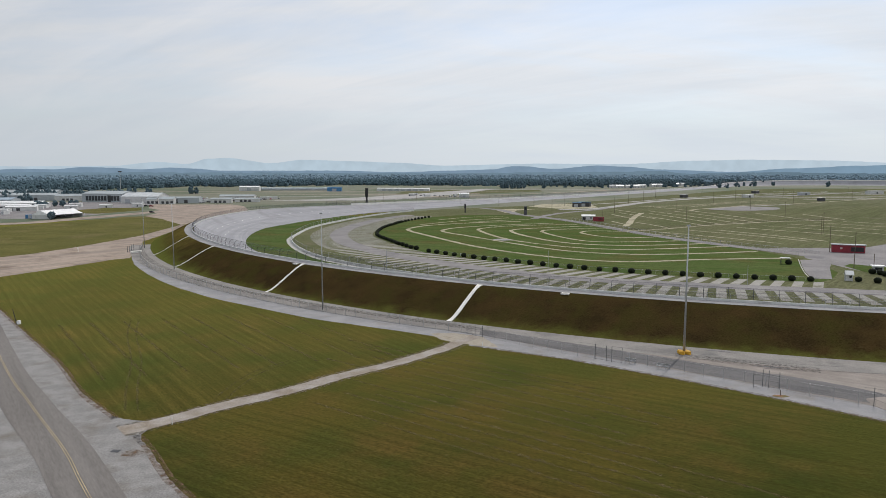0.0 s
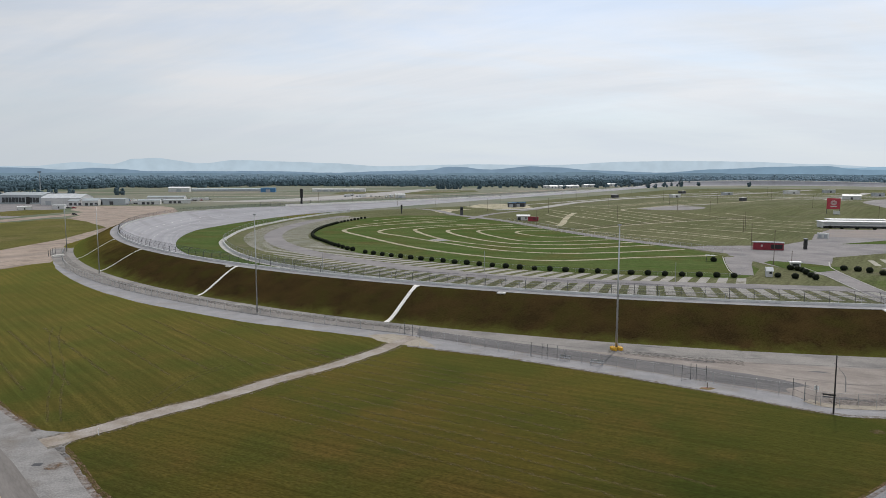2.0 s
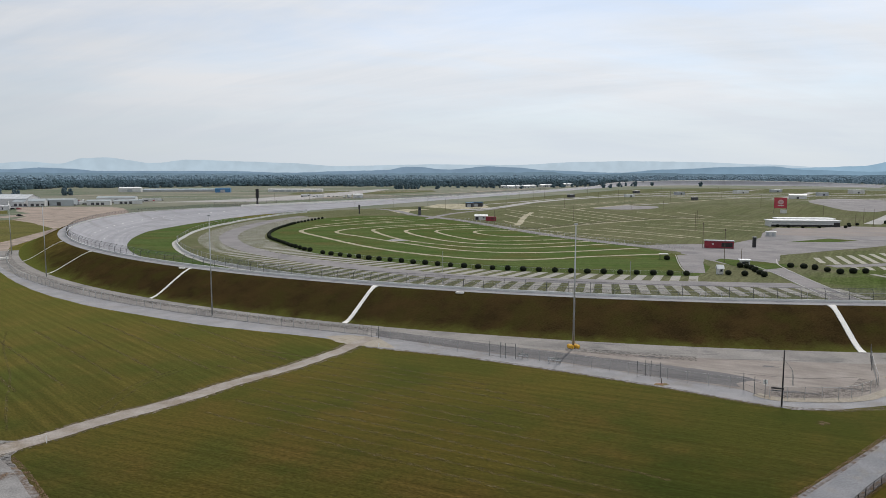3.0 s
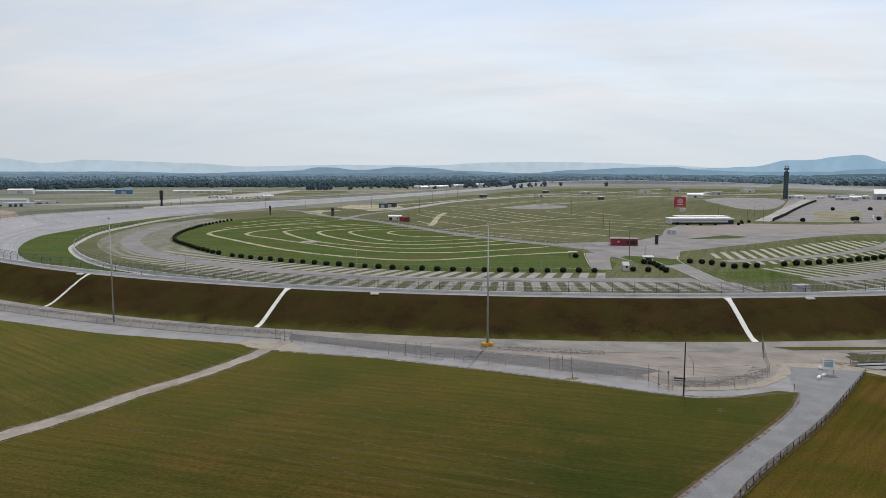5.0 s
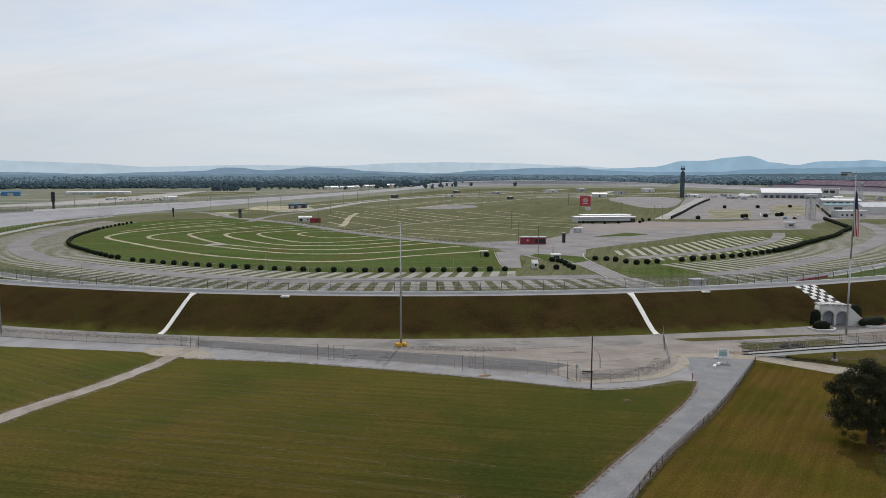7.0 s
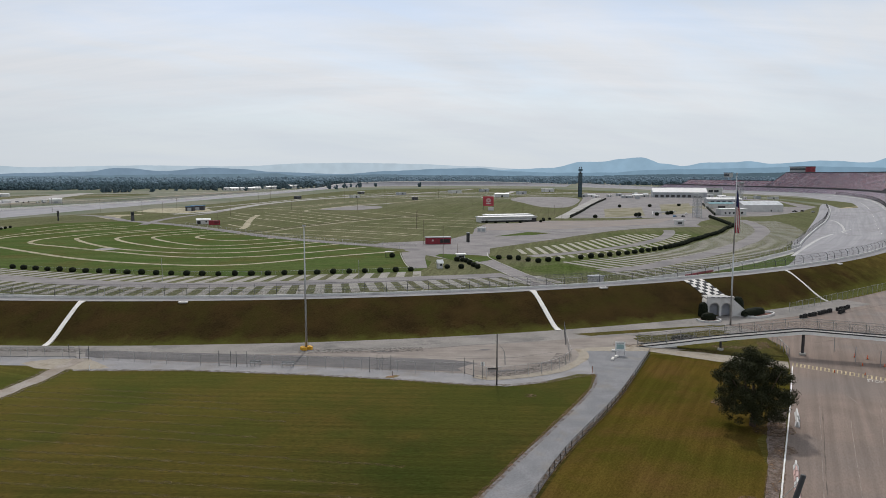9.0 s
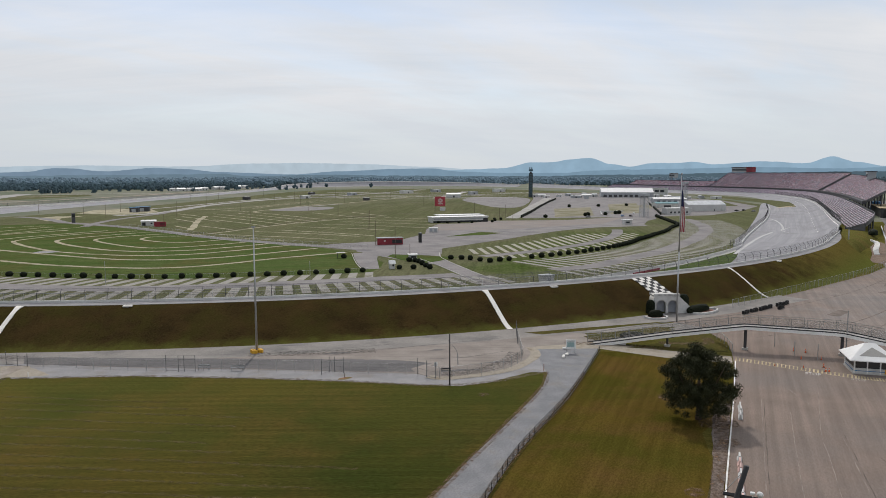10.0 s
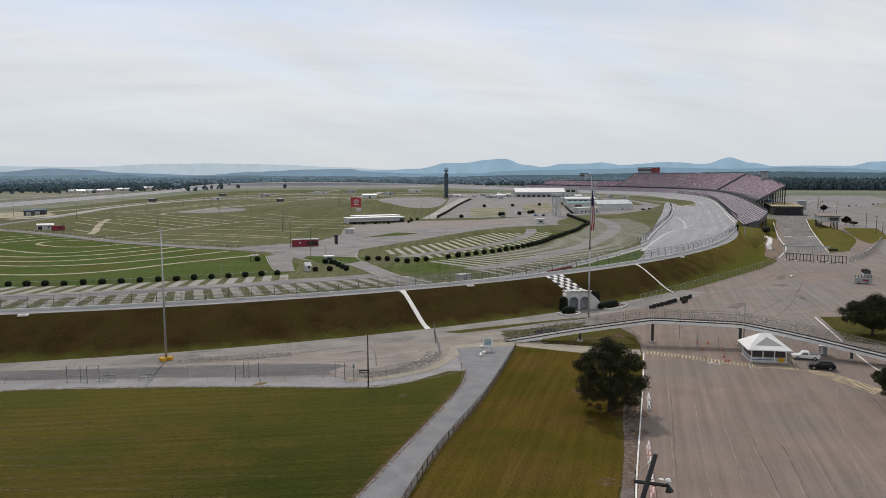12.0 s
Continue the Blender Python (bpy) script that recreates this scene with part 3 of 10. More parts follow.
def ribbon_bm(pts, width, z, step=4.0, ragged=0.0, smooth=True):
    line = spline(pts, step) if smooth else [np.array(p, float) for p in pts]
    nr = normals(line)
    bm = bmesh.new()
    rows = []
    for i, (p, q) in enumerate(zip(line, nr)):
        w = width if not isinstance(width, tuple) else width[0] + (width[1] - width[0]) * i / (len(line) - 1)
        r1 = ragged * (noise.noise((p[0] * 0.23, p[1] * 0.23, 3.1)) + 0.6 * noise.noise((p[0] * 0.9, p[1] * 0.9, 1.7)))
        r2 = ragged * (noise.noise((p[0] * 0.23, p[1] * 0.23, 9.4)) + 0.6 * noise.noise((p[0] * 0.9, p[1] * 0.9, 5.2)))
        a, b = p[:2] + q * (w / 2 + r1), p[:2] - q * (w / 2 + r2)
        rows.append((bm.verts.new((a[0], a[1], z)), bm.verts.new((b[0], b[1], z))))
    for (a, b), (c, d) in zip(rows, rows[1:]):
        bm.faces.new((a, b, d, c))
    return bm


def sheet_bm(pts, z, ragged=0.0, step=3.0, smooth=False):
    line = spline(pts, step, True) if smooth or ragged else [np.array(p, float) for p in pts]
    if ragged and not smooth:
        line = []
        for p, q in zip(pts, pts[1:] + pts[:1]):
            p, q = np.array(p, float), np.array(q, float)
            k = max(1, int(np.hypot(*(q - p)) / step))
            line += [p + (q - p) * j / k for j in range(k)]
    bm = bmesh.new()
    vs = []
    for p in line:
        dx = ragged * (0.35 * noise.noise((p[0] * 0.3, p[1] * 0.3, 2.2)) + 0.8 * noise.noise((p[0], p[1], 7.7)))
        dy = ragged * (0.35 * noise.noise((p[0] * 0.3, p[1] * 0.3, 8.2)) + 0.8 * noise.noise((p[0], p[1], 4.4)))
        vs.append(bm.verts.new((p[0] + dx, p[1] + dy, z)))
    f = bm.faces.new(vs)
    f.normal_update()
    if f.normal.z < 0:
        f.normal_flip()
    bmesh.ops.triangulate(bm, faces=[f])
    return bm


def annulus_bm(a0, a1, r0, r1, z, step=1.0, ragged=(0.0, 0.0)):
    """A curved strip round the turn's centre; r0 and r1 are radii or tables by angle."""
    bm = bmesh.new()
    rows = []
    k = max(2, int(abs(a1 - a0) / step))
    for i in range(k + 1):
        a = a0 + (a1 - a0) * i / k
        ra = lerp_table(r0, a) if isinstance(r0, list) else r0
        rb = lerp_table(r1, a) if isinstance(r1, list) else r1
        ra += ragged[0] * (noise.noise((a * 1.7, 0, 1)) + 0.7 * noise.noise((a * 6.1, 0, 2)))
        rb += ragged[1] * (noise.noise((a * 1.7, 5, 1)) + 0.7 * noise.noise((a * 6.1, 5, 2)))
        rows.append((bm.verts.new(pol(ra, a, z)), bm.verts.new(pol(rb, a, z))))
    for (a, b), (c, d) in zip(rows, rows[1:]):
        f = bm.faces.new((a, b, d, c))
        f.normal_update()
        if f.normal.z < 0:
            f.normal_flip()
    return bm


def sweep_bm(line, profile, closed=False):
    """A closed outline (offset to the left of the way, height) carried along a line of x, y, z."""
    nr = normals(line, closed)
    bm = bmesh.new()
    rings = []
    for p, q in zip(line, nr):
        rings.append([bm.verts.new((p[0] + q[0] * o, p[1] + q[1] * o, p[2] + h)) for o, h in profile])
    k = len(profile)
    pairs = list(zip(rings, rings[1:])) + ([(rings[-1], rings[0])] if closed else [])
    for a, b in pairs:
        for j in range(k):
            bm.faces.new((a[j], a[(j + 1) % k], b[(j + 1) % k], b[j]))
    if not closed:
        bm.faces.new(rings[0][::-1])
        bm.faces.new(rings[-1])
    bmesh.ops.recalc_face_normals(bm, faces=bm.faces)
    return bm


def spaced(line, gap):
    """Points and headings every gap metres along a line."""
    out, left = [], 0.0
    for a, b in zip(line, line[1:]):
        d = np.hypot(*(b - a)[:2])
        while left <= d:
            p = a + (b - a) * (left / max(d, 1e-9))
            out.append((p, math.degrees(math.atan2(b[1] - a[1], b[0] - a[0]))))
            left += gap
        left -= d
    return out


def fence(name, label, line, gap, height, post_r, post_mat, wire_mat, group="", lean=0.0, rails=(1.0,), rail_r=0.03, top=None, category="fence"):
    """Posts, rails and wire along a line of x, y, z; a positive lean tips the head to the left of the way."""
    line = [np.array((p[0], p[1], p[2] if len(p) > 2 else 0.0), float) for p in line]
    ob = thing(name, label, category, group=group)
    bm = bmesh.new()
    if lean:
        tube(bm, (0, 0, 0), (0, 0, height * 0.68), post_r, post_r, 6)
        tube(bm, (0, 0, height * 0.66), (0, lean, height), post_r, post_r * 0.8, 6)
    else:
        tube(bm, (0, 0, 0), (0, 0, height + 0.06), post_r, post_r, 6)
    post = mesh_of("post", bm, post_mat)
    for p, h in spaced(line, gap):
        o = part("post", post, post_mat, ob)
        o.matrix_world = pose(p[0], p[1], p[2], 0, 0, h)
    nr = normals(line)
    wire = bmesh.new()
    rows = []
    for p, q in zip(line, nr):
        col = [wire.verts.new((p[0], p[1], p[2] + 0.05)), wire.verts.new((p[0], p[1], p[2] + height * (0.67 if lean else 1.0)))]
        if lean:
            col.append(wire.verts.new((p[0] + q[0] * lean, p[1] + q[1] * lean, p[2] + height)))
        rows.append(col)
    for a, b in zip(rows, rows[1:]):
        for j in range(len(a) - 1):
            wire.faces.new((a[j], b[j], b[j + 1], a[j + 1]))
    part("wire_mesh", wire, wire_mat, ob)
    for f in rails:
        k = lean * max(0.0, (f - 0.67) / 0.33)
        run = [np.array((p[0] + q[0] * k, p[1] + q[1] * k, p[2] + height * f)) for p, q in zip(line, nr)]
        part("rail", sweep_bm(run, [(-rail_r, -rail_r), (rail_r, -rail_r), (rail_r, rail_r), (-rail_r, rail_r)]), post_mat, ob)
    return ob


# ---- the ground, one sheet to the horizon ----
def build_ground():
    bm = bmesh.new()
    rings = [0, 60, 120, 200, 300, 450, 650, 900, 1250, 1700, 2300, 3100, 4000, 4950]
    prev = None
    for r in rings:
        k = 96
        ring = [bm.verts.new((r * math.cos(2 * math.pi * i / k), r * math.sin(2 * math.pi * i / k), 0)) for i in range(k)] if r else [bm.verts.new((0, 0, 0))]
        if prev:
            for i in range(k):
                j = (i + 1) % k
                bm.faces.new((prev[0], ring[i], ring[j]) if len(prev) == 1 else (prev[i], ring[i], ring[j], prev[j]))
        prev = ring
    g = setting("ground", bm, GRASS, "mown olive-green grass fields with faint mowing streaks", "grass ground")
    g.data.materials.append(FARFIELD)
    for f in g.data.polygons:
        c = f.center
        if c.length > 640:
            f.material_index = 1
    return g


build_ground()

# grass of other kinds
setting("ground_lawn", sheet_bm([(49.5, 62.5), (61.3, 70.7), (82.3, 83.7), (97.3, 93.7), (111.5, 103.5), (117, 98.5), (125.8, 81.7), (103.5, 66.5), (88, 61.5), (80, 54), (68.5, 47), (55, 38), (30, 48)], 0.02), LAWN, "dry brownish lawn beside the parking lot", "lawn")
setting("ground_field", sheet_bm([(-45, 97), (-1, 146), (6, 152), (25.5, 141), (44, 127), (58.5, 114.5), (69, 104.5), (73, 101.5), (79, 100), (91, 100), (90, 97), (84.6, 92.2), (66, 80.3), (46, 68), (30, 57), (0, 36), (-22, 52), (-30, 78)], 0.008), GRASS2, "mown olive-green field with straight mowing streaks", "grass ground")
INNER = [(-218, 284), (-212, 281), (-200, 275.6), (-187.4, 276), (-177.5, 283), (-166.5, 291), (-160.5, 298), (-155, 302), (-148, 307.5), (-143, 311), (-130, 314), (-110, 316), (-93, 315), (-88.6, 311.5), (-84.6, 309.4), (-79.5, 307), (-73, 306.4), (-63.5, 309)]
infield_edge = [tuple(pol(lerp_table(INNER, a) - 0.3, a)[:2]) for a in range(-218, -62, 3)] + [(398, 250), (468, 288), (551, 332), (685, 410), (783, 472), (900, 600), (960, 760), (1010, 960), (1060, 1200), (1060, 1350), (960, 1450), (820, 1500), (690, 1480), (560, 1370), (300, 1030), (120, 790), (0, 700)]
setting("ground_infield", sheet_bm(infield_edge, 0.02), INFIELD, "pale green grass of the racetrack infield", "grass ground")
BUSHES = [(-204, 222.5), (-200, 223.4), (-195, 224.5), (-190, 226.7), (-182, 230.7), (-177, 234.6), (-171.4, 239.2), (-165.4, 244.6), (-160.6, 248.4), (-154, 250.8), (-149, 254.9), (-145, 258.3), (-141, 260.9), (-130, 261.8), (-122, 263.6), (-118, 262.6), (-113, 261), (-105, 259.7)]
oval_edge = [tuple(pol(lerp_table(BUSHES, a) + 1.2, a)[:2]) for a in range(-204, -103, 3)] + [(137, 246), (148, 262), (153, 285), (155, 305), (150, 335), (136, 366), (119, 415), (104, 482), (90, 538), (63, 602), (20, 610)]
setting("ground_oval", sheet_bm(oval_edge, 0.05), OVALGRASS, "lush green turf inside the hedged oval", "turf")

# ---- the racetrack: outer edge line with heights ----
TRACK_W = [(-223, 26), (-217, 50), (-195, 50), (-183, 42), (-176, 34), (-165, 29), (-156, 24.5), (-150, 23), (-82, 23), (-79, 25), (-74, 31), (-70, 36), (-63, 46), (-57, 52)]
outer = []
FRONT = [(1300, 1470, 9, 24), (1278, 1330, 7, 24), (1237, 1150, 5, 24), (1190, 980, 4, 24), (1150, 850, 4, 24), (1108, 711, 4, 26), (1051, 622, 4, 34), (949, 525, 4, 44), (813, 433, 4.5, 56), (648, 336, 5, 54), (515, 261, 6.2, 52), (440, 217.5, 6.8, 52)]
for p in spline(FRONT, 12):
    outer.append(p)
for i in range(0, 161):
    a = -57 - i
    r = 349.6 + 5.5 * max(0.0, (a + 66) / 9) ** 1.5
    z = 7.0 if a > -190 else 7.0 - 3.0 * (-190 - a) / 27
    p = pol(r, a, z)
    outer.append(np.array((p.x, p.y, p.z, lerp_table(TRACK_W, a))))
for s, z, w, inward in ((60, 3.6, 45, 2), (155, 3.0, 34, 9), (300, 1.6, 26, 14), (442, 1.2, 24, 16), (700, 1.0, 24, 16), (947, 1.0, 24, 13), (1100, 1.6, 22, 8), (1231, 3.5, 22, 2)):
    outer.append(np.array((-83 + 0.6 * s + 0.8 * inward, 701 + 0.8 * s - 0.6 * inward, z, w)))
for i in range(0, 140, 4):
    a = radians(140 - i)
    outer.append(np.array((947 + 350 * math.cos(a), 1491 + 350 * math.sin(a), 5 + 7 * math.sin(math.pi * min(1, (i + 8) / 140)), 23)))


def build_track():
    nr = normals(outer, True)
    bm = bmesh.new()
    uvl = bm.loops.layers.uv.new("UVMap")
    profile = [(0.0, 1.0), (0.22, 0.60), (0.45, 0.24), (0.60, 0.07), (0.8, 0.02), (1.0, 0.0)]
    rows, dist, u = [], [], 0.0
    for i, (p, q) in enumerate(zip(outer, nr)):
        if i:
            u += np.hypot(*(p - outer[i - 1])[:2])
        banked = min(p[3], 24.0)
        row = []
        for f, h in profile:
            o = banked * f if f < 1 else p[3]
            # way runs clockwise round the loop, so the infield lies on its right
            row.append((bm.verts.new((p[0] - q[0] * (o + 0.5), p[1] - q[1] * (o + 0.5), p[2] * h + 0.06)), u, o))
        rows.append(row)
    for a, b in zip(rows, rows[1:]):
        for j in range(len(profile) - 1):
            quad = (a[j], b[j], b[j + 1], a[j + 1])
            f = bm.faces.new([v[0] for v in quad])
            for lp, v in zip(f.loops, quad):
                lp[uvl].uv = (v[1], v[2])
    bmesh.ops.recalc_face_normals(bm, faces=bm.faces)
    if sum(f.normal.z for f in bm.faces) < 0:
        bmesh.ops.reverse_faces(bm, faces=bm.faces)
    setting("track", bm, TRACKTOP, "banked pale grey asphalt racing surface with streaks", "racetrack", smooth=True)


build_track()


# rim of the bank: walkway, outer wall


def rim_z(a):
    return 7.0 if a > -190 else 7.0 - 3.0 * (-190 - a) / 27


rim_line = [np.array((*pol(349.8 + 5.5 * max(0.0, (a + 66) / 9) ** 1.5, a)[:2], rim_z(a))) for a in [x * 0.5 for x in range(-434, -113)]]


def build_bank():
    bm = bmesh.new()
    rows = []
    for k in range(-434, -117):
        a = k * 0.5
        z = rim_z(a)
        taper = max(0.0, min(1.0, (a + 72) / 11))
        base = 370.5 - 11.0 * taper
        row = []
        for f, h in ((0.0, 0.0), (0.12, 0.045), (0.22, 0.144), (0.30, 0.24), (0.42, 0.394), (0.55, 0.56), (0.80, 0.86), (0.93, 0.975), (1.0, 1.0)):
            r = base + (353.6 - base) * f
            wob = 0.18 * noise.noise((a * 0.9, f * 4, 0.5)) * math.sin(math.pi * min(1, f)) * (1 if 0 < f < 1 else 0)
            row.append(bm.verts.new(pol(r, a, z * h + wob + (0.0 if f else -0.05))))
        rows.append(row)
    for a, b in zip(rows, rows[1:]):
        for j in range(8):
            bm.faces.new((a[j], b[j], b[j + 1], a[j + 1]))
    bm.faces.new(rows[-1])
    bmesh.ops.recalc_face_normals(bm, faces=bm.faces)
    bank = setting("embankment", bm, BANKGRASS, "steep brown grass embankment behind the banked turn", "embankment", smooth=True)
    # fresh growth along the foot, and all over towards the stand
    uv = bank.data.uv_layers.new(name="UVMap")
    for lp in bank.data.loops:
        v = bank.data.vertices[lp.vertex_index].co
        a = math.degrees(math.atan2(v.y - CY, v.x - CX))
        a = a - 360 if a > 0 else a
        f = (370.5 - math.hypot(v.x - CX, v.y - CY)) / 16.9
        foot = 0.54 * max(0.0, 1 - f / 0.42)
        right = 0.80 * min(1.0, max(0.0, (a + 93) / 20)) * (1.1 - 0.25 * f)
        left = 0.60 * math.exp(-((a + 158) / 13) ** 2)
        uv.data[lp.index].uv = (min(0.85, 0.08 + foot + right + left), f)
    # walkway along the rim
    line = [np.array((*pol(351.8, k * 0.5)[:2], rim_z(k * 0.5))) for k in range(-434, -117)]
    setting("pavement_rim", sweep_bm(line, [(-1.9, -0.4), (1.9, -0.4), (1.9, 0.05), (-1.9, 0.05)]), RIMTOP, "weathered concrete walkway along the rim of the bank", "walkway")
    setting("wall_outer", sweep_bm([np.array((p[0], p[1], p[2])) for p in rim_line], [(-0.2, -0.3), (0.2, -0.3), (0.18, 0.62), (-0.18, 0.62)]), WALLWHITE, "pale painted concrete wall round the top of the turn", "wall")
    far = [p[:3] for p in outer[-46:]]
    setting("wall_backstretch", sweep_bm(far, [(-0.3, -0.3), (0.3, -0.3), (0.25, 1.9), (-0.25, 1.9)]), CHUTE, "white concrete wall along the far straight and turn", "wall")
    front = [p[:3] for p in outer[:150] if p[0] > 428]
    setting("wall_front", sweep_bm(front, [(-0.3, -0.3), (0.3, -0.3), (0.25, 1.1), (-0.25, 1.1)]), WALLWHITE, "white concrete wall along the front straight", "wall")


build_bank()

# service road, gravel verge, paved yard outside the bank
setting("road_service", annulus_bm(-160, -88, 370.2, 379.6, 0.055, ragged=(0.05, 0.25)), ASPHALT, "narrow grey asphalt service road at the foot of the bank", "road")
setting("gravel_verge", annulus_bm(-157, -118.6, 378.6, [(-157, 376), (-150.5, 380.5), (-147, 382), (-140, 385.3), (-134, 387.2), (-126, 387.2), (-123, 385.9), (-120, 386.2), (-118, 386.5)], 0.02, ragged=(0.0, 0.5)), GRAVEL, "pale gravel verge beside the service road", "gravel")
setting("pavement_yard", sheet_bm([(3, 166), (25.7, 146.5), (44.8, 131.8), (60.2, 119.5), (69.7, 111.3), (71.2, 107.5), (73.8, 105.3), (80.7, 103.2), (86.5, 103.2), (91.5, 104.9), (96.3, 107.4), (99.7, 110.7), (101.5, 114.0), (109, 127), (100, 132), (75, 141), (50, 151), (25, 164)], 0.045), YARDTOP, "cracked tan-grey asphalt yard behind the chain fence", "yard")
setting("road_dark", sheet_bm([(9, 167.2), (27.2, 154.2), (47.5, 139.5), (60.5, 130.2), (66, 126.4), (71, 122.2), (75.2, 117.8), (76.4, 115.6), (73.6, 115.9), (70.6, 114.6), (70.2, 112.4), (60.2, 119.8), (44.8, 132.3), (25.7, 146.8), (8.6, 161.2)], 0.065, ragged=0.5, step=0.8), NEWASPHALT, "darker strip of newer asphalt across the yard", "road")
setting("gravel_yard", sheet_bm([(5.7, 151.1), (24.7, 140.0), (43.0, 125.9), (57.6, 113.5), (68.5, 103.2), (72, 100.3), (78, 99), (88, 100), (91.3, 98.6), (96, 107.4), (91.5, 105.6), (80.7, 103.9), (74.2, 106.2), (72, 108), (70.6, 112.2), (60.8, 120.3), (45.4, 132.6), (26.3, 147.4), (5, 163.4)], 0.03, ragged=0.35, step=0.9), GRAVEL, "pale gravel strip between fence and grass", "gravel")
setting("road_gravel", sheet_bm([(46.3, 68.1), (56.8, 74.7), (66, 80.2), (79.3, 88.4), (84.6, 92.1), (90.3, 97.2), (93, 101.5), (97, 107), (101.2, 113.2), (109, 109), (113, 105.5), (110.6, 103.6), (97, 94), (82, 84), (60.8, 71.2), (49, 62.8), (30, 49.2), (26, 54.5)], 0.04, ragged=0.08, step=0.6), BLUEGRAVEL, "blue-grey gravel path along the low fence", "gravel path")
setting("pavement_path", sheet_bm([(101.2, 112.6), (103, 114.6), (110.5, 111.5), (117.1, 110.5), (120.0, 104.3), (122.8, 97.2), (130.5, 85.0), (126.0, 81.6), (118.2, 92.7), (112.6, 105.5)], 0.06, ragged=0.15, step=0.8), PATHTAN, "tan dirty concrete path under the footbridge", "path")
setting("road_apron", sheet_bm([(101.5, 114.0), (109, 127), (118, 121.5), (121, 117.5), (117.1, 110.5), (110.5, 111.5)], 0.035), YARDTOP, "grey asphalt apron by the fence gate", "pavement")

setting("kerb_yard", ribbon_bm([(70.6, 108.5), (72, 106.2), (75.5, 104.6), (80.7, 103.6), (86.5, 103.5), (91.5, 105.2), (96.3, 107.8), (99.4, 111), (101.4, 114.6)], 2.1, 0.075, ragged=0.2, step=0.5), PATHTAN, "sandy washed edge of the rounded yard", "dirt")
CRACK = plain("crack_sealer", (0.085, 0.082, 0.08), 0.8)
for pts in ([(62, 133), (74, 131), (88, 128), (101, 125)], [(55, 141), (68, 136.5), (78, 134)], [(80, 112), (86, 121), (90, 130)], [(30, 154), (44, 146), (58, 139)], [(74, 121), (84, 116), (95, 115)]):
    setting("yard_crack", ribbon_bm(pts, 0.16, 0.07, ragged=0.12, step=0.8), CRACK, "dark sealed crack in the asphalt", "crack")
for (x, y, sx, sy) in ((64, 134, 3.5, 0.8), (78, 108.5, 5, 0.8), (88, 109, 4, 0.7), (83, 124, 2.0, 0.7), (58, 146, 3, 0.7)):
    setting("yard_stain", sheet_bm([(x - sx, y + sx * 0.4), (x, y + sy), (x + sx, y - sx * 0.5), (x + 0.2, y - sy)], 0.068, ragged=0.5, step=0.6), NEWASPHALT, "dark damp stain on the yard asphalt", "stain")

# road on the far side of the fields with gravel shoulders
road_mid = [(-160, 235), (-96.5, 150.5), (-68.5, 114), (-54.5, 96.5), (-41, 79), (-10, 39)]
shoulder_edge = [(-170, 252), (-124, 194), (-98, 163), (-77, 138), (-62, 118), (-50.5, 105.5), (-44.5, 99), (-40, 93), (-34, 84), (-29, 78), (0, 40)]
setting("gravel_shoulder", sheet_bm(shoulder_edge + [(-22, 40), (-52, 79), (-63, 93), (-81, 118), (-105, 150), (-172, 236)], 0.02, ragged=0.22, step=0.6), SHOULDER, "pale gravel shoulders beside the two-lane road", "gravel")
setting("road", ribbon_bm([(-160, 235), (-91.5, 141.5), (-68.7, 112.7), (-53.3, 94.5), (-41.4, 79), (-10.3, 38)], 7.0, 0.05, ragged=0.08), ROADTOP, "two-lane asphalt road with a double yellow line", "road")
for off in (-0.17, 0.17):
    setting("road_line_yellow", ribbon_bm([(-158.4 + off, 233), (-90.4 + off, 141), (-67.4 + off, 112), (-51.6 + off, 92.8), (-41.4 + off, 79), (-9.9 + off, 38)], 0.085, 0.075, smooth=True), YELLOWPAINT, "worn yellow centre line painted on the road", "road marking")
path_mid = [(-47.4, 100.2), (-43, 103.8), (-35.5, 111.5), (-27.5, 118.6), (-19.5, 127.4), (-9.5, 137), (-1, 147), (3.5, 154), (7.5, 160)]
setting("road_field_path", ribbon_bm(path_mid, (3.8, 3.0), 0.045, ragged=0.34, step=0.5), surf("tan_path_gravel", (0.262, 0.226, 0.194), (0.330, 0.298, 0.266), big=5, fine=0.22, depth=0.34, third=(0.200, 0.158, 0.112), patch=4, patch_edge=(0.46, 0.70), bump=0.8), "pale gravel path crossing between two fields", "gravel path")
setting("dirt_path_edge", ribbon_bm(path_mid, 5.2, 0.033, ragged=0.5, step=0.6), PATHWASH, "bare tan dirt along the worn path edges", "dirt")
setting("gravel_path_mouth", sheet_bm([(-51.5, 106.6), (-49.2, 105.2), (-47.2, 104.7), (-45.6, 104.3), (-44.0, 103.0), (-43.6, 101.0), (-43.7, 99.0), (-42.9, 96.6), (-41.5, 94.8), (-45, 95.5), (-47.5, 99), (-51.5, 104)], 0.030, ragged=0.22, step=0.5), SHOULDER, "gravel mouth where the field path meets the road shoulder", "gravel")
setting("gravel_path_end", sheet_bm([(-0.8, 156.8), (2.4, 154.0), (6.7, 151.2), (12, 149.5), (9, 159.5), (3, 163), (-3, 162.5)], 0.04, ragged=0.4, step=0.8), PATHTAN, "gravel fan where the path meets the service road", "gravel")
grate = setting("drain_grate", sheet_bm([(-45.3, 92.3), (-44.1, 92.2), (-44.0, 93.1), (-45.2, 93.2)], 0.05), DARKSTEEL, "dark steel drain grate in the gravel", "drain")

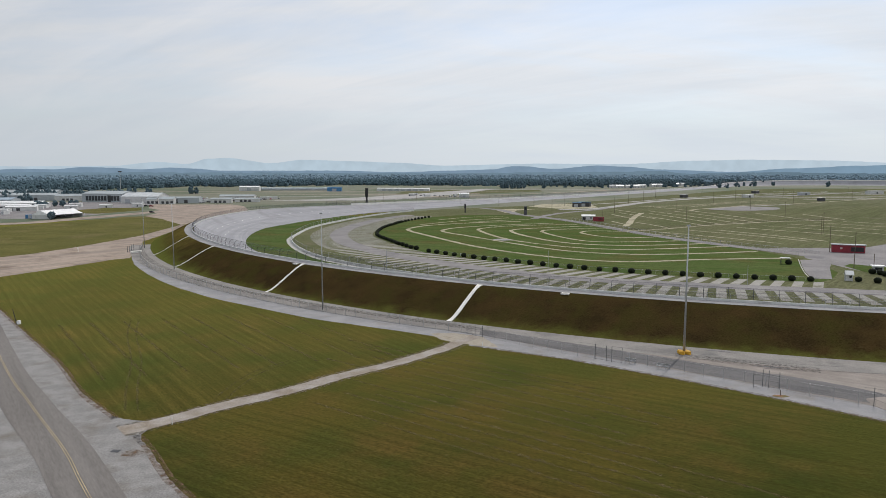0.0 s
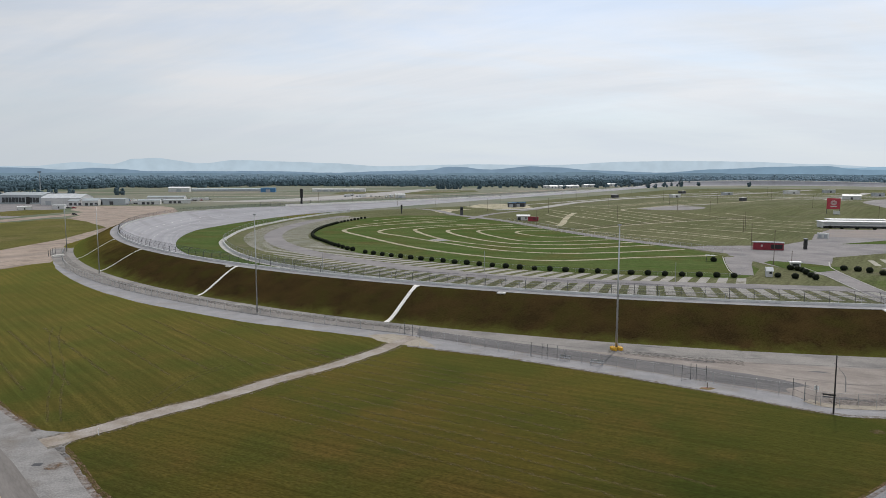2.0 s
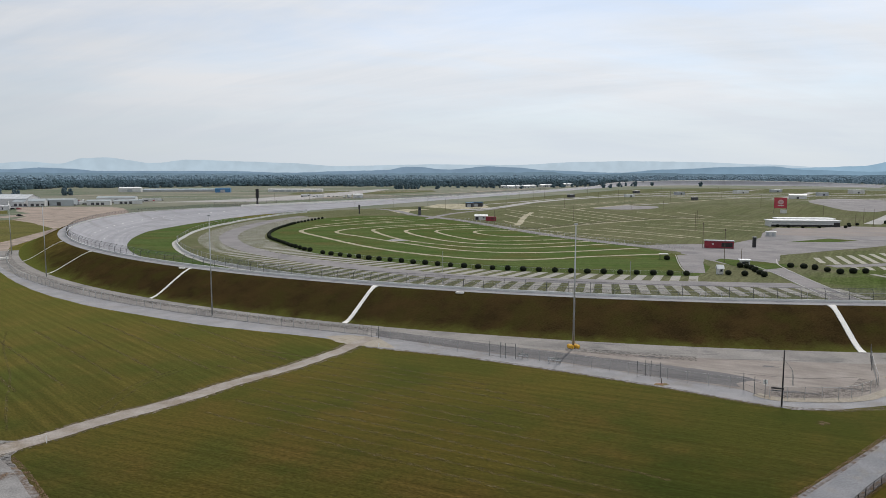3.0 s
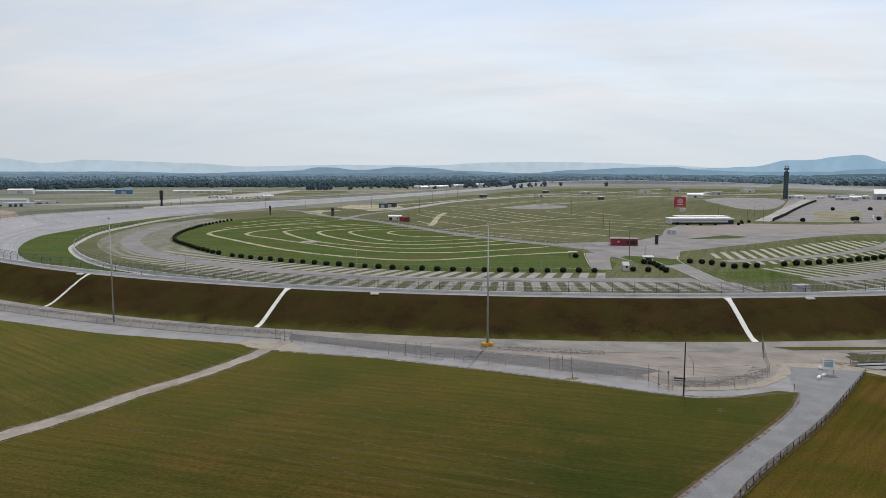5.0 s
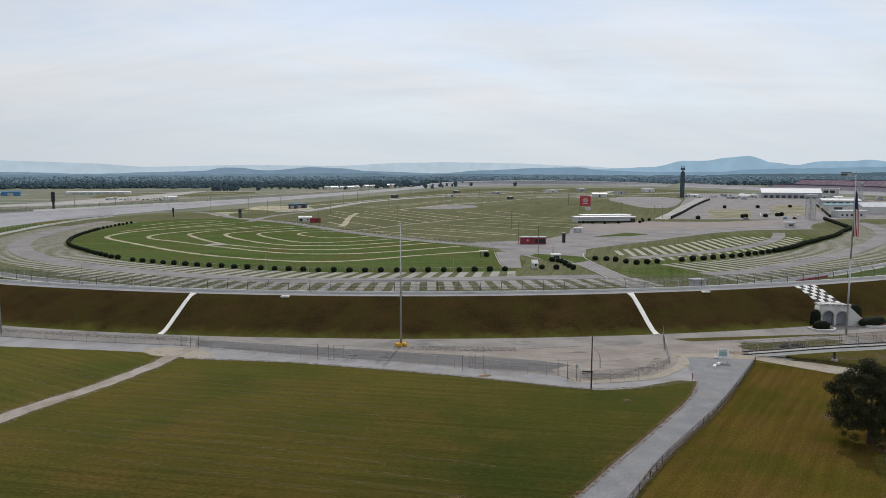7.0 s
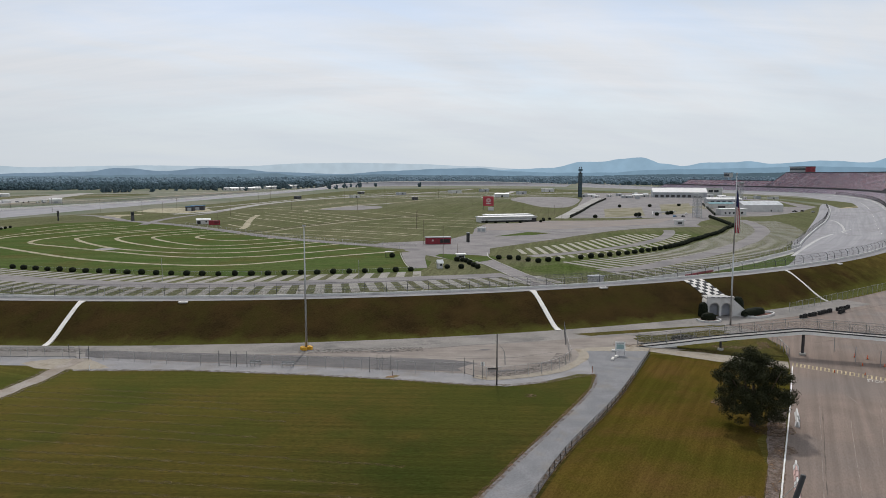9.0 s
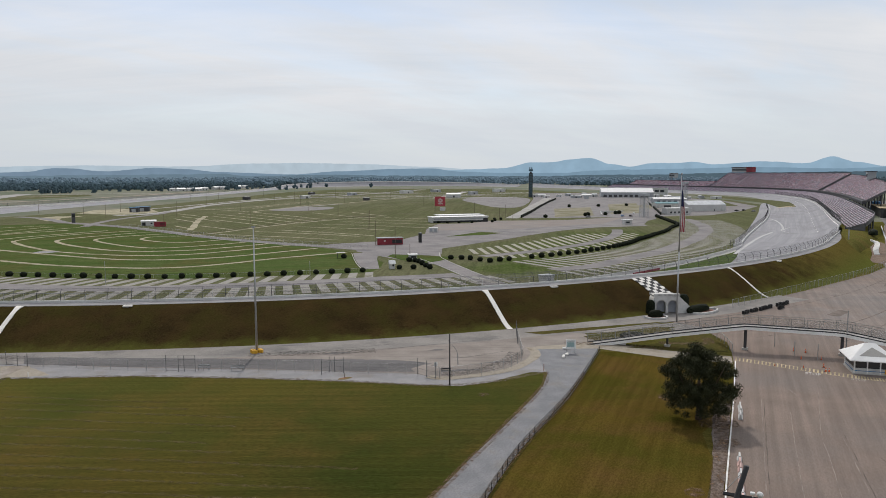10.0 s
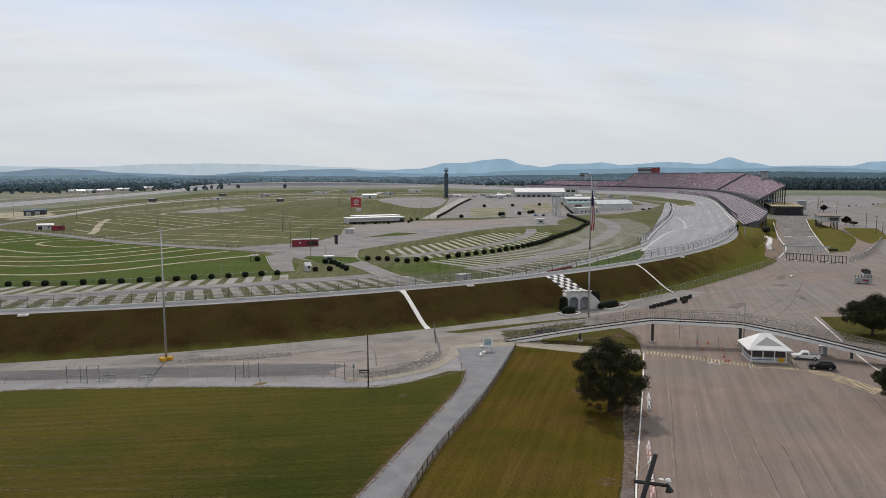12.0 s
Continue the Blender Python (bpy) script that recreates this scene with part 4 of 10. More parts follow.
# lot with its markings
setting("parking_lot", sheet_bm([(126.5, 81.8), (133, 86.5), (141, 93), (148, 104.5), (149, 118), (166, 114.6), (182, 117.3), (225, 121.2), (251, 124.2), (282, 128), (309, 134), (320, 140), (347, 150), (428, 187), (560, 246), (640, 256), (720, 290), (900, 290), (760, 170), (480, 60), (220, -30), (90, -60), (52, 34), (71, 46.3), (82.2, 53.2), (104.5, 67.3)], 0.03), LOTTOP, "wide brown-grey asphalt lot with faded seams", "parking lot")
setting("pavement_far_lot", sheet_bm([(441, 139), (531, 178), (640, 256), (720, 290), (900, 290), (760, 170), (480, 60), (385, 40), (360, 80), (372, 112), (399, 123)], 0.045, ragged=0.8, step=5), surf("grey_lot_asphalt", (0.185, 0.174, 0.168), (0.222, 0.208, 0.200), big=16, fine=0.6, depth=0.18, third=(0.155, 0.146, 0.142), patch=22, patch_edge=(0.46, 0.70), turn=25, stretch=4, bump=0.1), "grey asphalt of the far lot beyond the ramp", "parking lot")
setting("mulch_strip", sheet_bm([(69, 47.0), (80, 54), (89, 60.6), (100, 68.0), (104.2, 67.5), (82.0, 53.4), (71, 46.5), (55, 36), (53.5, 37.3)], 0.035, ragged=0.25, step=1.5), MULCH, "strip of brown gravel mulch beside the kerb line", "mulch")
setting("kerb_lot", sweep_bm([np.array(p) for p in spline([(128.0, 82.4, 0), (104.3, 67.2, 0), (82.0, 53.2, 0), (71.0, 46.2, 0), (54, 35, 0)], 4)], [(-0.11, -0.1), (0.11, -0.1), (0.1, 0.14), (-0.1, 0.14)]), WHITEPAINT, "low kerb painted white along the lot", "kerb")


# tyre tracks pressed into the fields, and tan wash along the gravel path
TRODDEN = litter("trodden_grass", (0.100, 0.082, 0.030), (0.130, 0.106, 0.045), 0.04, 0.34)
for pts in ([(-80, 178), (-73.2, 160.8), (-62.5, 138.3), (-55.4, 120.0), (-50.6, 109)], [(-37, 108.5), (-38.2, 117), (-36.3, 130), (-31, 139)]):
    for off in (0.0, 1.9):
        setting("tyre_track", ribbon_bm([(x + off, y + off * 0.15) for x, y in pts], 0.42, 0.016, ragged=0.1, step=0.6), TRODDEN, "faint tyre track pressed into the grass", "tyre track")
rows_rng = random.Random(8)
for k in range(12):
    y0 = 136.5 - 4.3 * k + rows_rng.uniform(-0.6, 0.6)
    a, b = rows_rng.uniform(-24, -4), rows_rng.uniform(24, 44) - 0.5 * k
    setting("mowing_line", ribbon_bm([(a, y0 + (7.5 - a) * 0.83), ((a + b) / 2, y0 + (7.5 - (a + b) / 2) * 0.83 + 0.3), (b, y0 + (7.5 - b) * 0.83)], 0.7, 0.015, ragged=0.3, step=0.5), CLIPPINGS, "pale mowing line in the field", "tyre track")
for k in range(8):
    x0 = -96 + 7.5 * k + rows_rng.uniform(-1, 1)
    setting("mowing_line", ribbon_bm([(x0, 172 + 2.5 * k), (x0 + 17, 148.5 + 2.5 * k), (x0 + 33, 126 + 2.5 * k)], 0.6, 0.012, ragged=0.3, step=0.5), CLIPPINGS, "pale mowing line in the field", "tyre track")

# leaf litter, tufts and grit along the worn edges
for pts, w, z, mat, lab in (
        (shoulder_edge[1:6], 1.3, 0.030, LITTER, "brown leaf litter along the gravel edge"),
        (shoulder_edge[6:], 1.5, 0.030, LITTER, "brown leaf litter along the gravel edge"),
        ([(25, 55), (46.3, 68.1), (66, 80.2), (84.6, 92.1), (91, 98.5)], 1.1, 0.050, LITTER, "brown leaf litter along the gravel path"),
        ([(27, 48), (49.0, 63.2), (61.0, 71.4), (82.4, 84.1), (97.2, 94.1)], 1.0, 0.050, LITTER, "dry leaves under the low fence"),
        ([(5.7, 151.1), (24.7, 140.0), (43.0, 125.9), (57.6, 113.5), (68.5, 103.2), (78, 99.2), (90, 98.6)], 1.4, 0.050, PATHWASH, "tan wash where grass meets gravel"),
        ([(74, 107.5), (82, 106.5), (90, 108.5), (96, 113)], 3.4, 0.078, DAMP, "dark damp patches inside the yard kerb"),
        ([(48, 143), (60, 137), (72, 131.5)], 4.0, 0.073, DAMP, "dark damp patches on the yard"),
        ([(71, 47.2), (82, 54.2), (100, 66.2), (112, 73.4)], 2.2, 0.060, LITTER, "brown leaf litter by the kerb"),
        ([(128, 101.5), (136, 95), (141, 98.5)], 2.4, 0.075, LITTER, "brown leaf litter under the footbridge"),
        ([(110, 113), (119, 106), (124, 97)], 2.6, 0.075, LITTER, "brown leaf litter on the path")):
    setting("leaf_scatter", ribbon_bm(pts, w, z, ragged=0.10, step=1.6), mat, lab, "litter")
setting("leaf_scatter", annulus_bm(-160, -120, 373.0, 375.5, 0.077, ragged=(0.3, 0.4)), DAMP, "dark patches along the service road", "litter")
setting("gravel_corner", sheet_bm([(89.6, 98.8), (91.5, 98.0), (94.5, 101.5), (97.2, 106.8), (95.5, 107.6), (91.5, 105.2), (88.5, 101.0)], 0.034), GRAVEL, "pale gravel at the path corner", "gravel")
for x, y, r in ((70.5, 50.0, 1.5), (-42, 92, 1.6), (72.5, 94, 1.2), (98, 75, 2.5), (94, 63, 4.0), (88, 57, 2.0)):
    setting("leaf_scatter", sheet_bm([(x + r * math.cos(k), y + r * 0.8 * math.sin(k)) for k in range(6)], 0.05, ragged=0.15, step=0.9), LITTER, "brown bare patch in the grass", "litter")

# left-hand outfield, roads and lots beyond the bank
setting("ground_outfield", sheet_bm([(-195, 309), (-188, 322), (-181.5, 356), (-176.6, 412), (-184, 499), (-221, 558), (-249, 592), (-264, 585), (-274, 539), (-287, 505), (-298, 475), (-420, 330), (-330, 230)], 0.03, ragged=0.5, step=3), OUTGRASS, "mown grass field beyond the dirt road", "grass ground")
setting("road_dirt", sheet_bm([(-137, 307), (-145, 330), (-150, 350), (-162, 379), (-168.8, 435), (-174, 488), (-186, 500), (-185, 499), (-177.5, 412), (-182.5, 356), (-189, 322), (-196, 309), (-330, 120), (-300, 60), (-160, 250), (-151, 273), (-142, 301)], 0.035, ragged=0.6), DIRTROAD, "wide brown dirt road running to the service gate", "dirt road")
setting("ground_far", sheet_bm([(-240, 590), (-290, 535), (-500, 420), (-1500, 900), (-1300, 1700), (-300, 1750), (200, 1500), (60, 1000), (-60, 860), (-170, 700), (-185, 600)], 0.012), FARFIELD, "pale tan and green fields of the airfield", "grass ground")
setting("dirt_lot", sheet_bm([(-185, 498), (-176, 510), (-174, 600), (-190, 690), (-215, 764), (-240, 800), (-330, 800), (-300, 720), (-270, 680), (-258, 640), (-250, 592), (-222, 558)], 0.042, ragged=1.0, step=8), DIRTROAD, "bare brown dirt lot outside the turn", "dirt lot")
setting("road_outfield", ribbon_bm([(-700, 440), (-420, 480), (-318, 505), (-295, 545), (-281, 600), (-268, 650), (-262, 690)], 20, 0.05, ragged=0.8), DIRTROAD, "pale dirt lane past the tent", "dirt road")
setting("lot_hangars", sheet_bm([(-600, 560), (-330, 560), (-300, 610), (-310, 700), (-330, 800), (-300, 850), (-420, 860), (-560, 880), (-760, 760)], 0.045), FARASPHALT, "worn asphalt yard before the hangars", "yard")
setting("ground_hangar_green", sheet_bm([(-372, 640), (-306, 628), (-290, 680), (-312, 730), (-345, 724)], 0.06, ragged=0.8, step=5), OUTGRASS, "green verge before the hangars", "grass ground")
setting("runway", sheet_bm([(-110, 900), (-60, 935), (20, 1140), (110, 1480), (85, 1490), (-30, 1200), (-120, 1000), (-220, 900)], 0.055), PALEROAD, "pale bare strip leading to the airfield", "dirt road")
for k, (pts, w) in enumerate((([(-420, 1180), (-150, 1130), (60, 1180)], 14), ([(-700, 1320), (-300, 1300), (150, 1320)], 16), ([(-50, 1010), (160, 1190), (420, 1500)], 12))):
    setting("road_far", ribbon_bm(pts, w, 0.05, step=20), DIRTROAD, "pale lane across the far fields", "road")

# infield roads
road_in = [(40, 720), (55, 685), (63, 640), (67, 614), (94, 544), (108, 488), (123, 418), (139, 372), (153, 342), (166, 318)]
setting("road_infield", ribbon_bm(road_in, 8.5, 0.07, ragged=0.3), FARASPHALT, "grey asphalt lane through the infield", "road")
setting("road_tunnel", sheet_bm([(145.4, 189), (152.3, 210), (162.3, 242.5), (161, 256), (158, 270), (158, 306), (166, 325), (200, 320), (196, 290), (186, 275), (177.0, 260.6), (166, 229.5), (157.4, 201.8), (153.6, 185.4)], 0.075), FARASPHALT, "asphalt ramp leading down to the track tunnel", "road")
setting("road_hut", sheet_bm([(152.7, 300), (144.1, 281.6), (134.9, 260.1), (130.5, 247.1), (136.5, 245.3), (151.6, 274.6), (165.6, 298)], 0.098, ragged=0.15, step=2), FARASPHALT, "grey lane curving past the gate hut", "road")
for pts in ([(167.1, 263.6), (162.1, 242.5), (152.1, 210.1), (145.2, 188.7)], [(188, 279), (177.2, 260.8), (166.2, 229.5), (157.6, 201.8), (153.8, 186.1)], [(152.3, 300.5), (143.7, 281.7), (134.5, 260.2), (130.0, 247.5)]):
    setting("kerb_tunnel", sweep_bm([np.array((*p, 0.05)) for p in spline(pts, 3)], [(-0.14, 0), (0.14, 0), (0.14, 0.16), (-0.14, 0.16)]), CONCRETE, "pale kerb beside the tunnel road", "kerb")
setting("plaza", sheet_bm([(150, 340), (161, 312), (170, 300), (186, 274), (200, 294), (240, 309), (272, 322), (330, 343), (366, 349), (414, 337), (440, 352), (500, 405), (480, 420), (403, 418), (350, 446), (318, 432), (296, 440), (262, 404), (240, 372), (205, 345), (165, 346)], 0.065, ragged=0.6), FARASPHALT, "broad patched asphalt junction in the infield", "plaza")
setting("dirt_plaza", sheet_bm([(258, 392), (296, 440), (318, 431), (350, 445), (403, 417), (470, 414), (400, 372), (320, 372), (285, 376)], 0.085, ragged=1.2), surf("packed_tan_dirt", (0.215, 0.184, 0.166), (0.250, 0.214, 0.192), big=16, fine=1.0, depth=0.12, third=(0.205, 0.190, 0.182), patch=18, patch_edge=(0.45, 0.70), bump=0.1), "brown compacted dirt before the long shed", "dirt lot")
setting("grass_island", sheet_bm([(239, 348), (277, 364), (285, 350), (268, 345)], 0.10, ragged=0.5), OVALGRASS, "small grass island in the junction", "grass island")
setting("grass_triangle", sheet_bm([(161, 250), (168, 252), (184, 258), (178, 272), (166, 286), (160, 280), (158.5, 262)], 0.10, ragged=0.4), OVALGRASS, "grass patch beside the gate hut", "grass island")
paddock = [(392, 456), (490, 410), (560, 392), (640, 415), (760, 470), (880, 600), (950, 760), (985, 960), (900, 1010), (760, 860), (700, 790), (560, 640)]
setting("paddock", sheet_bm(paddock, 0.06), FARASPHALT, "large grey asphalt paddock by the garages", "paddock")
setting("lot_gravel", sheet_bm([(690, 905), (712, 818), (533, 621), (494, 619), (545, 730), (600, 830)], 0.05, smooth=True, step=12), FARASPHALT, "rounded grey paved lot in the far infield", "paved lot")
setting("road_paddock", ribbon_bm([(384, 460), (456, 528), (526, 597), (640, 705), (750, 812)], 11, 0.09), PALEROAD, "pale concrete lane beside a low dark wall", "road")
TANGRASS = surf("dry_paddock_grass", (0.20, 0.18, 0.12), (0.25, 0.225, 0.16), big=12, fine=1.0, depth=0.2, third=(0.14, 0.135, 0.06), patch=20, patch_edge=(0.45, 0.6), bump=0.1)
for k, pts in enumerate(([(525, 559), (582, 561), (470.6, 449), (425, 451)], [(652, 600), (711, 606), (540, 455), (498, 454)], [(600, 520), (660, 560), (720, 540), (640, 480)])):
    setting("grass_paddock", sheet_bm(pts, 0.10 + 0.01 * k, ragged=1.0, step=6), TANGRASS, "dry tan grass patch in the paddock", "grass island")
for pts in ([(453, 374), (497, 395), (470, 352), (443, 339), (400, 327), (420, 350)], [(700, 520), (760, 560), (860, 640), (830, 560), (740, 480)]):
    setting("grass_paddock", sheet_bm(pts, 0.14, ragged=1.0, step=6), INFIELD, "worn grass patch in the paddock", "grass island")
setting("wall_paddock", sweep_bm([np.array((x, y, 0.0)) for x, y in ((477, 446), (508, 476), (537, 474))], [(-0.3, 0), (0.3, 0), (0.3, 1.6), (-0.3, 1.6)]), WALLWHITE, "low white wall in the paddock", "wall")
for pts, w in (([(114, 690), (159, 715), (250, 859), (374, 986), (499, 1055), (648, 1176), (884, 1376)], 13), ([(148, 781), (218, 851), (312, 958), (470, 1120)], 6), ([(286, 704), (300, 737), (393, 799)], 6), ([(600, 900), (700, 1000), (860, 1180)], 14), ([(430, 1010), (600, 1130), (820, 1330)], 5), ([(560, 960), (760, 1010), (930, 1060)], 7), ([(330, 960), (480, 1090), (700, 1290)], 4)):
    setting("road_infield_far", ribbon_bm(pts, w, 0.055, step=15), PALEROAD, "pale worn lane across the infield", "road")
for d, a0, a1, w in ((1060, 27, 39, 6), (1130, 22, 41, 10), (1210, 22, 42, 8), (1300, 23.5, 42.5, 14), (1390, 25, 42, 10)):
    band = [(d * (1 + 0.02 * math.sin(a * 0.5 + d)) * math.sin(radians(a)), d * (1 + 0.02 * math.sin(a * 0.5 + d)) * math.cos(radians(a))) for a in np.linspace(a0, a1, 8)]
    setting("road_infield_far", ribbon_bm(band, w, 0.058, step=15, ragged=0.6), PALEROAD, "pale worn lane across the far infield", "road")
setting("grass_airfield", sheet_bm([(14, 1120), (183, 1300), (190, 1400), (-60, 1390), (-80, 1180)], 0.045, ragged=3, step=20), INFIELD, "green strip of grass beyond the far straight", "grass ground")
for pts, w in (([(-320, 1395), (0, 1402), (133, 1440), (334, 1420)], 12), ([(-250, 1060), (-120, 1020), (-40, 960)], 9), ([(-420, 980), (-300, 960), (-200, 900)], 7)):
    setting("road_far", ribbon_bm(pts, w, 0.06, step=20), PALEROAD, "pale lane across the far fields", "road")
setting("dirt_pad", sheet_bm([(90, 748), (114, 806), (150, 812), (166, 790), (160, 727), (122, 700)], 0.067, ragged=1.0, step=6), PALEDIRT, "bare sandy pad round the equipment sheds", "dirt lot")
setting("dirt_pad", sheet_bm([(50, 690), (68, 706), (92, 700), (70, 676), (64, 640), (56, 640)], 0.066, ragged=0.8, step=4), PALEDIRT, "bare sandy corner beside the infield lane", "dirt lot")
setting("road_infield_branch", ribbon_bm([(72, 560), (88, 600), (110, 639), (153, 695), (170, 730)], 6.5, 0.071, ragged=0.3), FARASPHALT, "grey lane branching towards the far straight", "road")
setting("road_outer", ribbon_bm([(-20, 850), (72, 970), (156, 1096), (270, 1240), (400, 1400)], 34, 0.05, step=20), surf("dark_outer_band", (0.125, 0.130, 0.112), (0.150, 0.152, 0.136), big=30, fine=3, depth=0.2, turn=53, stretch=8, bump=0.0), "dark grassy berm outside the far straight", "verge")
setting("pavement_patch", sheet_bm([(262, 700), (285, 672), (325, 690), (345, 735), (300, 742)], 0.06, smooth=True, step=8), FARASPHALT, "grey paved patch in the grass", "paved patch")

# curved dirt strips in the oval, one inside the other
RINGS = (
    ([(58, 530), (28, 519), (-6, 495), (-19, 474), (-22, 451), (-8, 412), (13, 361), (31, 330), (53, 305), (70, 295), (89, 295), (113, 301), (152, 306)], 3.4),
    ([(80, 512), (50, 498), (26, 485), (6, 466), (0, 442), (15, 411), (35, 372), (58, 335), (82, 321), (108, 321), (148, 331)], 3.2),
    ([(95, 498), (68, 494), (45, 484), (29, 470), (23, 451), (36, 391), (61, 353), (86, 340), (115, 345), (143, 353)], 3.0),
    ([(103, 484), (83, 478), (50, 460), (43, 442), (50, 406), (65, 372), (91, 358), (122, 363), (137, 368)], 3.0),
    ([(108, 462), (90, 462), (72, 456), (62, 442), (68, 405), (81, 378), (111, 378), (129, 382)], 2.8),
    ([(116, 440), (95, 446), (85, 434), (90, 412), (102, 400), (124, 404)], 2.6))
for pts, w in RINGS:
    setting("dirt_ring", ribbon_bm(pts, w * 0.85, 0.09, ragged=0.45, step=3), PALEDIRT, "curved strip of bare pale dirt in the turf", "dirt strip")
for pts in ([(-16, 498), (0, 520), (20, 544), (53, 570)], [(-4, 546), (21, 577), (50, 584)], [(20, 520), (48, 543), (68, 552)]):
    setting("dirt_ring", ribbon_bm(pts, 2.0, 0.092, ragged=0.4, step=3), PALEDIRT, "curved strip of bare pale dirt in the turf", "dirt strip")
setting("dirt_patch", sheet_bm([(27, 388), (33, 383), (39, 386), (36, 392), (30, 394)], 0.095, ragged=1.2, step=1.2), GRAVEL, "scuffed pale gravel patch in the turf", "gravel")
ROW_LABEL = "thin strip of bare dirt between camping rows"
for x, y, dx, dy in ((132, 441, 45, -75), (158, 450, 40, -71), (176, 452, 31, -73), (197, 473, 40, -66), (222, 488, 46, -74), (246, 504, 48, -78), (272, 517, 44, -74), (300, 528, 36, -66), (118, 436, 33, -60)):
    setting("dirt_row", ribbon_bm([(x, y), (x + 0.6 * dx, y + 0.53 * dy), (x + dx, y + dy)], 1.9, 0.06, ragged=0.4), PALEDIRT, ROW_LABEL, "dirt strip")
for x, y, dx, dy in ((150, 559, -3, 57), (129, 500, -2, 32), (174, 636, -6, 53), (181.5, 490, -11, 94), (215, 505, -20, 165), (247, 522, -10, 135), (168, 560, -8, 80), (150, 472, -8, 48), (198, 500, -14, 130), (231, 514, -14, 150), (283, 536, -4, 96), (312, 548, 2, 70)):
    setting("dirt_row", ribbon_bm([(x, y), (x + 0.35 * dx, y + 0.45 * dy), (x + dx, y + dy)], 1.9, 0.061, ragged=0.4), PALEDIRT, ROW_LABEL, "dirt strip")
for pts, w in (([(237, 657), (238, 678), (252, 698), (300, 742), (353, 794), (422, 825), (500, 888), (576, 950)], 3.6), ([(237, 668), (230, 705), (217, 747), (190, 782)], 2.4), ([(217, 747), (277, 785), (359, 862), (440, 930)], 2.6), ([(576, 950), (600, 985), (560, 1010), (470, 965)], 3.4), ([(260, 745), (330, 820), (410, 880)], 1.8)):
    setting("dirt_row", ribbon_bm(pts, w, 0.064, ragged=0.5, step=6), PALEDIRT, "pale looping lane between camping rows", "dirt strip")
setting("dirt_track", ribbon_bm([(125, 484), (134, 508), (144, 540), (160, 588), (167, 606), (179, 636)], 4.6, 0.07, ragged=0.8), PALEDIRT, "bare dirt cut-through between rows", "dirt track")
setting("dirt_fence_row", ribbon_bm([(114, 447), (131, 451), (181, 489), (224, 515), (262, 532), (296, 538)], 3.4, 0.075, ragged=0.3), PALEDIRT, "pale worn line under a wire fence", "dirt strip")

# parking lanes and herringbone strips between wall and hedges
LANE = [(-207, 252), (-190, 253), (-180, 257), (-165, 268), (-153, 275), (-146, 278), (-135, 281.2), (-129, 284), (-123, 286.4), (-117, 283.4), (-111, 280.3), (-105, 279.2), (-99, 281), (-93, 287), (-87, 289), (-81, 283), (-74, 280.5), (-63, 279), (-51, 285), (-40, 297), (-30, 309), (-20, 326)]
HEDGE_R = [(-93, 255), (-87, 254.4), (-80, 255.7), (-73, 255.8), (-67, 255.3), (-62, 254), (-54, 258), (-41, 272.5), (-36, 283), (-24, 298), (-16, 318)]


def shifted(table, d):
    return [(a, r + d) for a, r in table]


lane_1 = setting("parking_lane", annulus_bm(-207, -99, shifted(LANE, -5.2), shifted(LANE, 5.2), 0.085), FARASPHALT, "grey lane between angled parking strips", "parking lane")
lane_2 = setting("parking_lane_right", annulus_bm(-91, -22, shifted(LANE, -4.6), shifted(LANE, 4.6), 0.085), FARASPHALT, "grey curved lane between angled parking strips", "parking lane")
lane_3 = setting("parking_lane_upper", annulus_bm(-90, -44, 231.5, 238.5, 0.085), FARASPHALT, "grey lane inside the hedge", "parking lane")
setting("road_hedge", annulus_bm(-89, -42, 174, 186, 0.07), FARASPHALT, "grey lane along the junction", "road")


def strip_mesh(length, width, slant, mat):
    bm = bmesh.new()
    lo = [(0, -width / 2), (length, -width / 2 + slant), (length, width / 2 + slant), (0, width / 2)]
    prism(bm, lo, -0.05, 0.012)
    return mesh_of("parking_strip", bm, mat)


STRIPS = {}


def strips(parent, a0, a1, da, inner, outer_, slant, width, z, mat=PARKING):
    """Concrete parking strips set side by side round the turn, joined to their lane; slant is sideways metres per metre of length."""
    a = a0
    k = 0
    while a < a1:
        r0, r1 = inner(a), outer_(a)
        ln = round(r1 - r0)
        if ln > 4:
            key = (ln, slant, width)
            if key not in STRIPS:
                STRIPS[key] = strip_mesh(ln, width, slant * ln, mat)
            p = pol(r0, a, z)
            o = part("parking_strip", STRIPS[key], mat, parent)
            o.matrix_world = pose(p.x, p.y, p.z, 0, 0, a)
        a += da * (1 + 0.03 * math.sin(7.3 * k))
        k += 1


STRIP_OUT = [(-93, 315), (-88.6, 311.5), (-79.5, 307), (-73, 306.4), (-61, 307.7), (-50, 313), (-37, 338), (-24, 386)]
lower = lambda a: min(lerp_table(LANE, a) + (23 if a > -140 else 17), lerp_table(INNER, a) - 5)
strips(lane_1, -204, -150, 1.02, lambda a: lerp_table(BUSHES, a) + 2.5, lambda a: lerp_table(LANE, a) - 4.8, -0.25, 1.9, 0.07)
strips(lane_1, -149.7, -105, 1.31, lambda a: lerp_table(BUSHES, a) + 1.2, lambda a: lerp_table(LANE, a) - 4.8, -0.25, 3.2, 0.07)
strips(lane_1, -196, -150, 1.02, lambda a: lerp_table(LANE, a) + 4.8, lower, 0.16, 1.9, 0.07)
strips(lane_1, -150, -119, 1.2, lambda a: lerp_table(LANE, a) + 4.8, lower, 0.07, 2.8, 0.07)
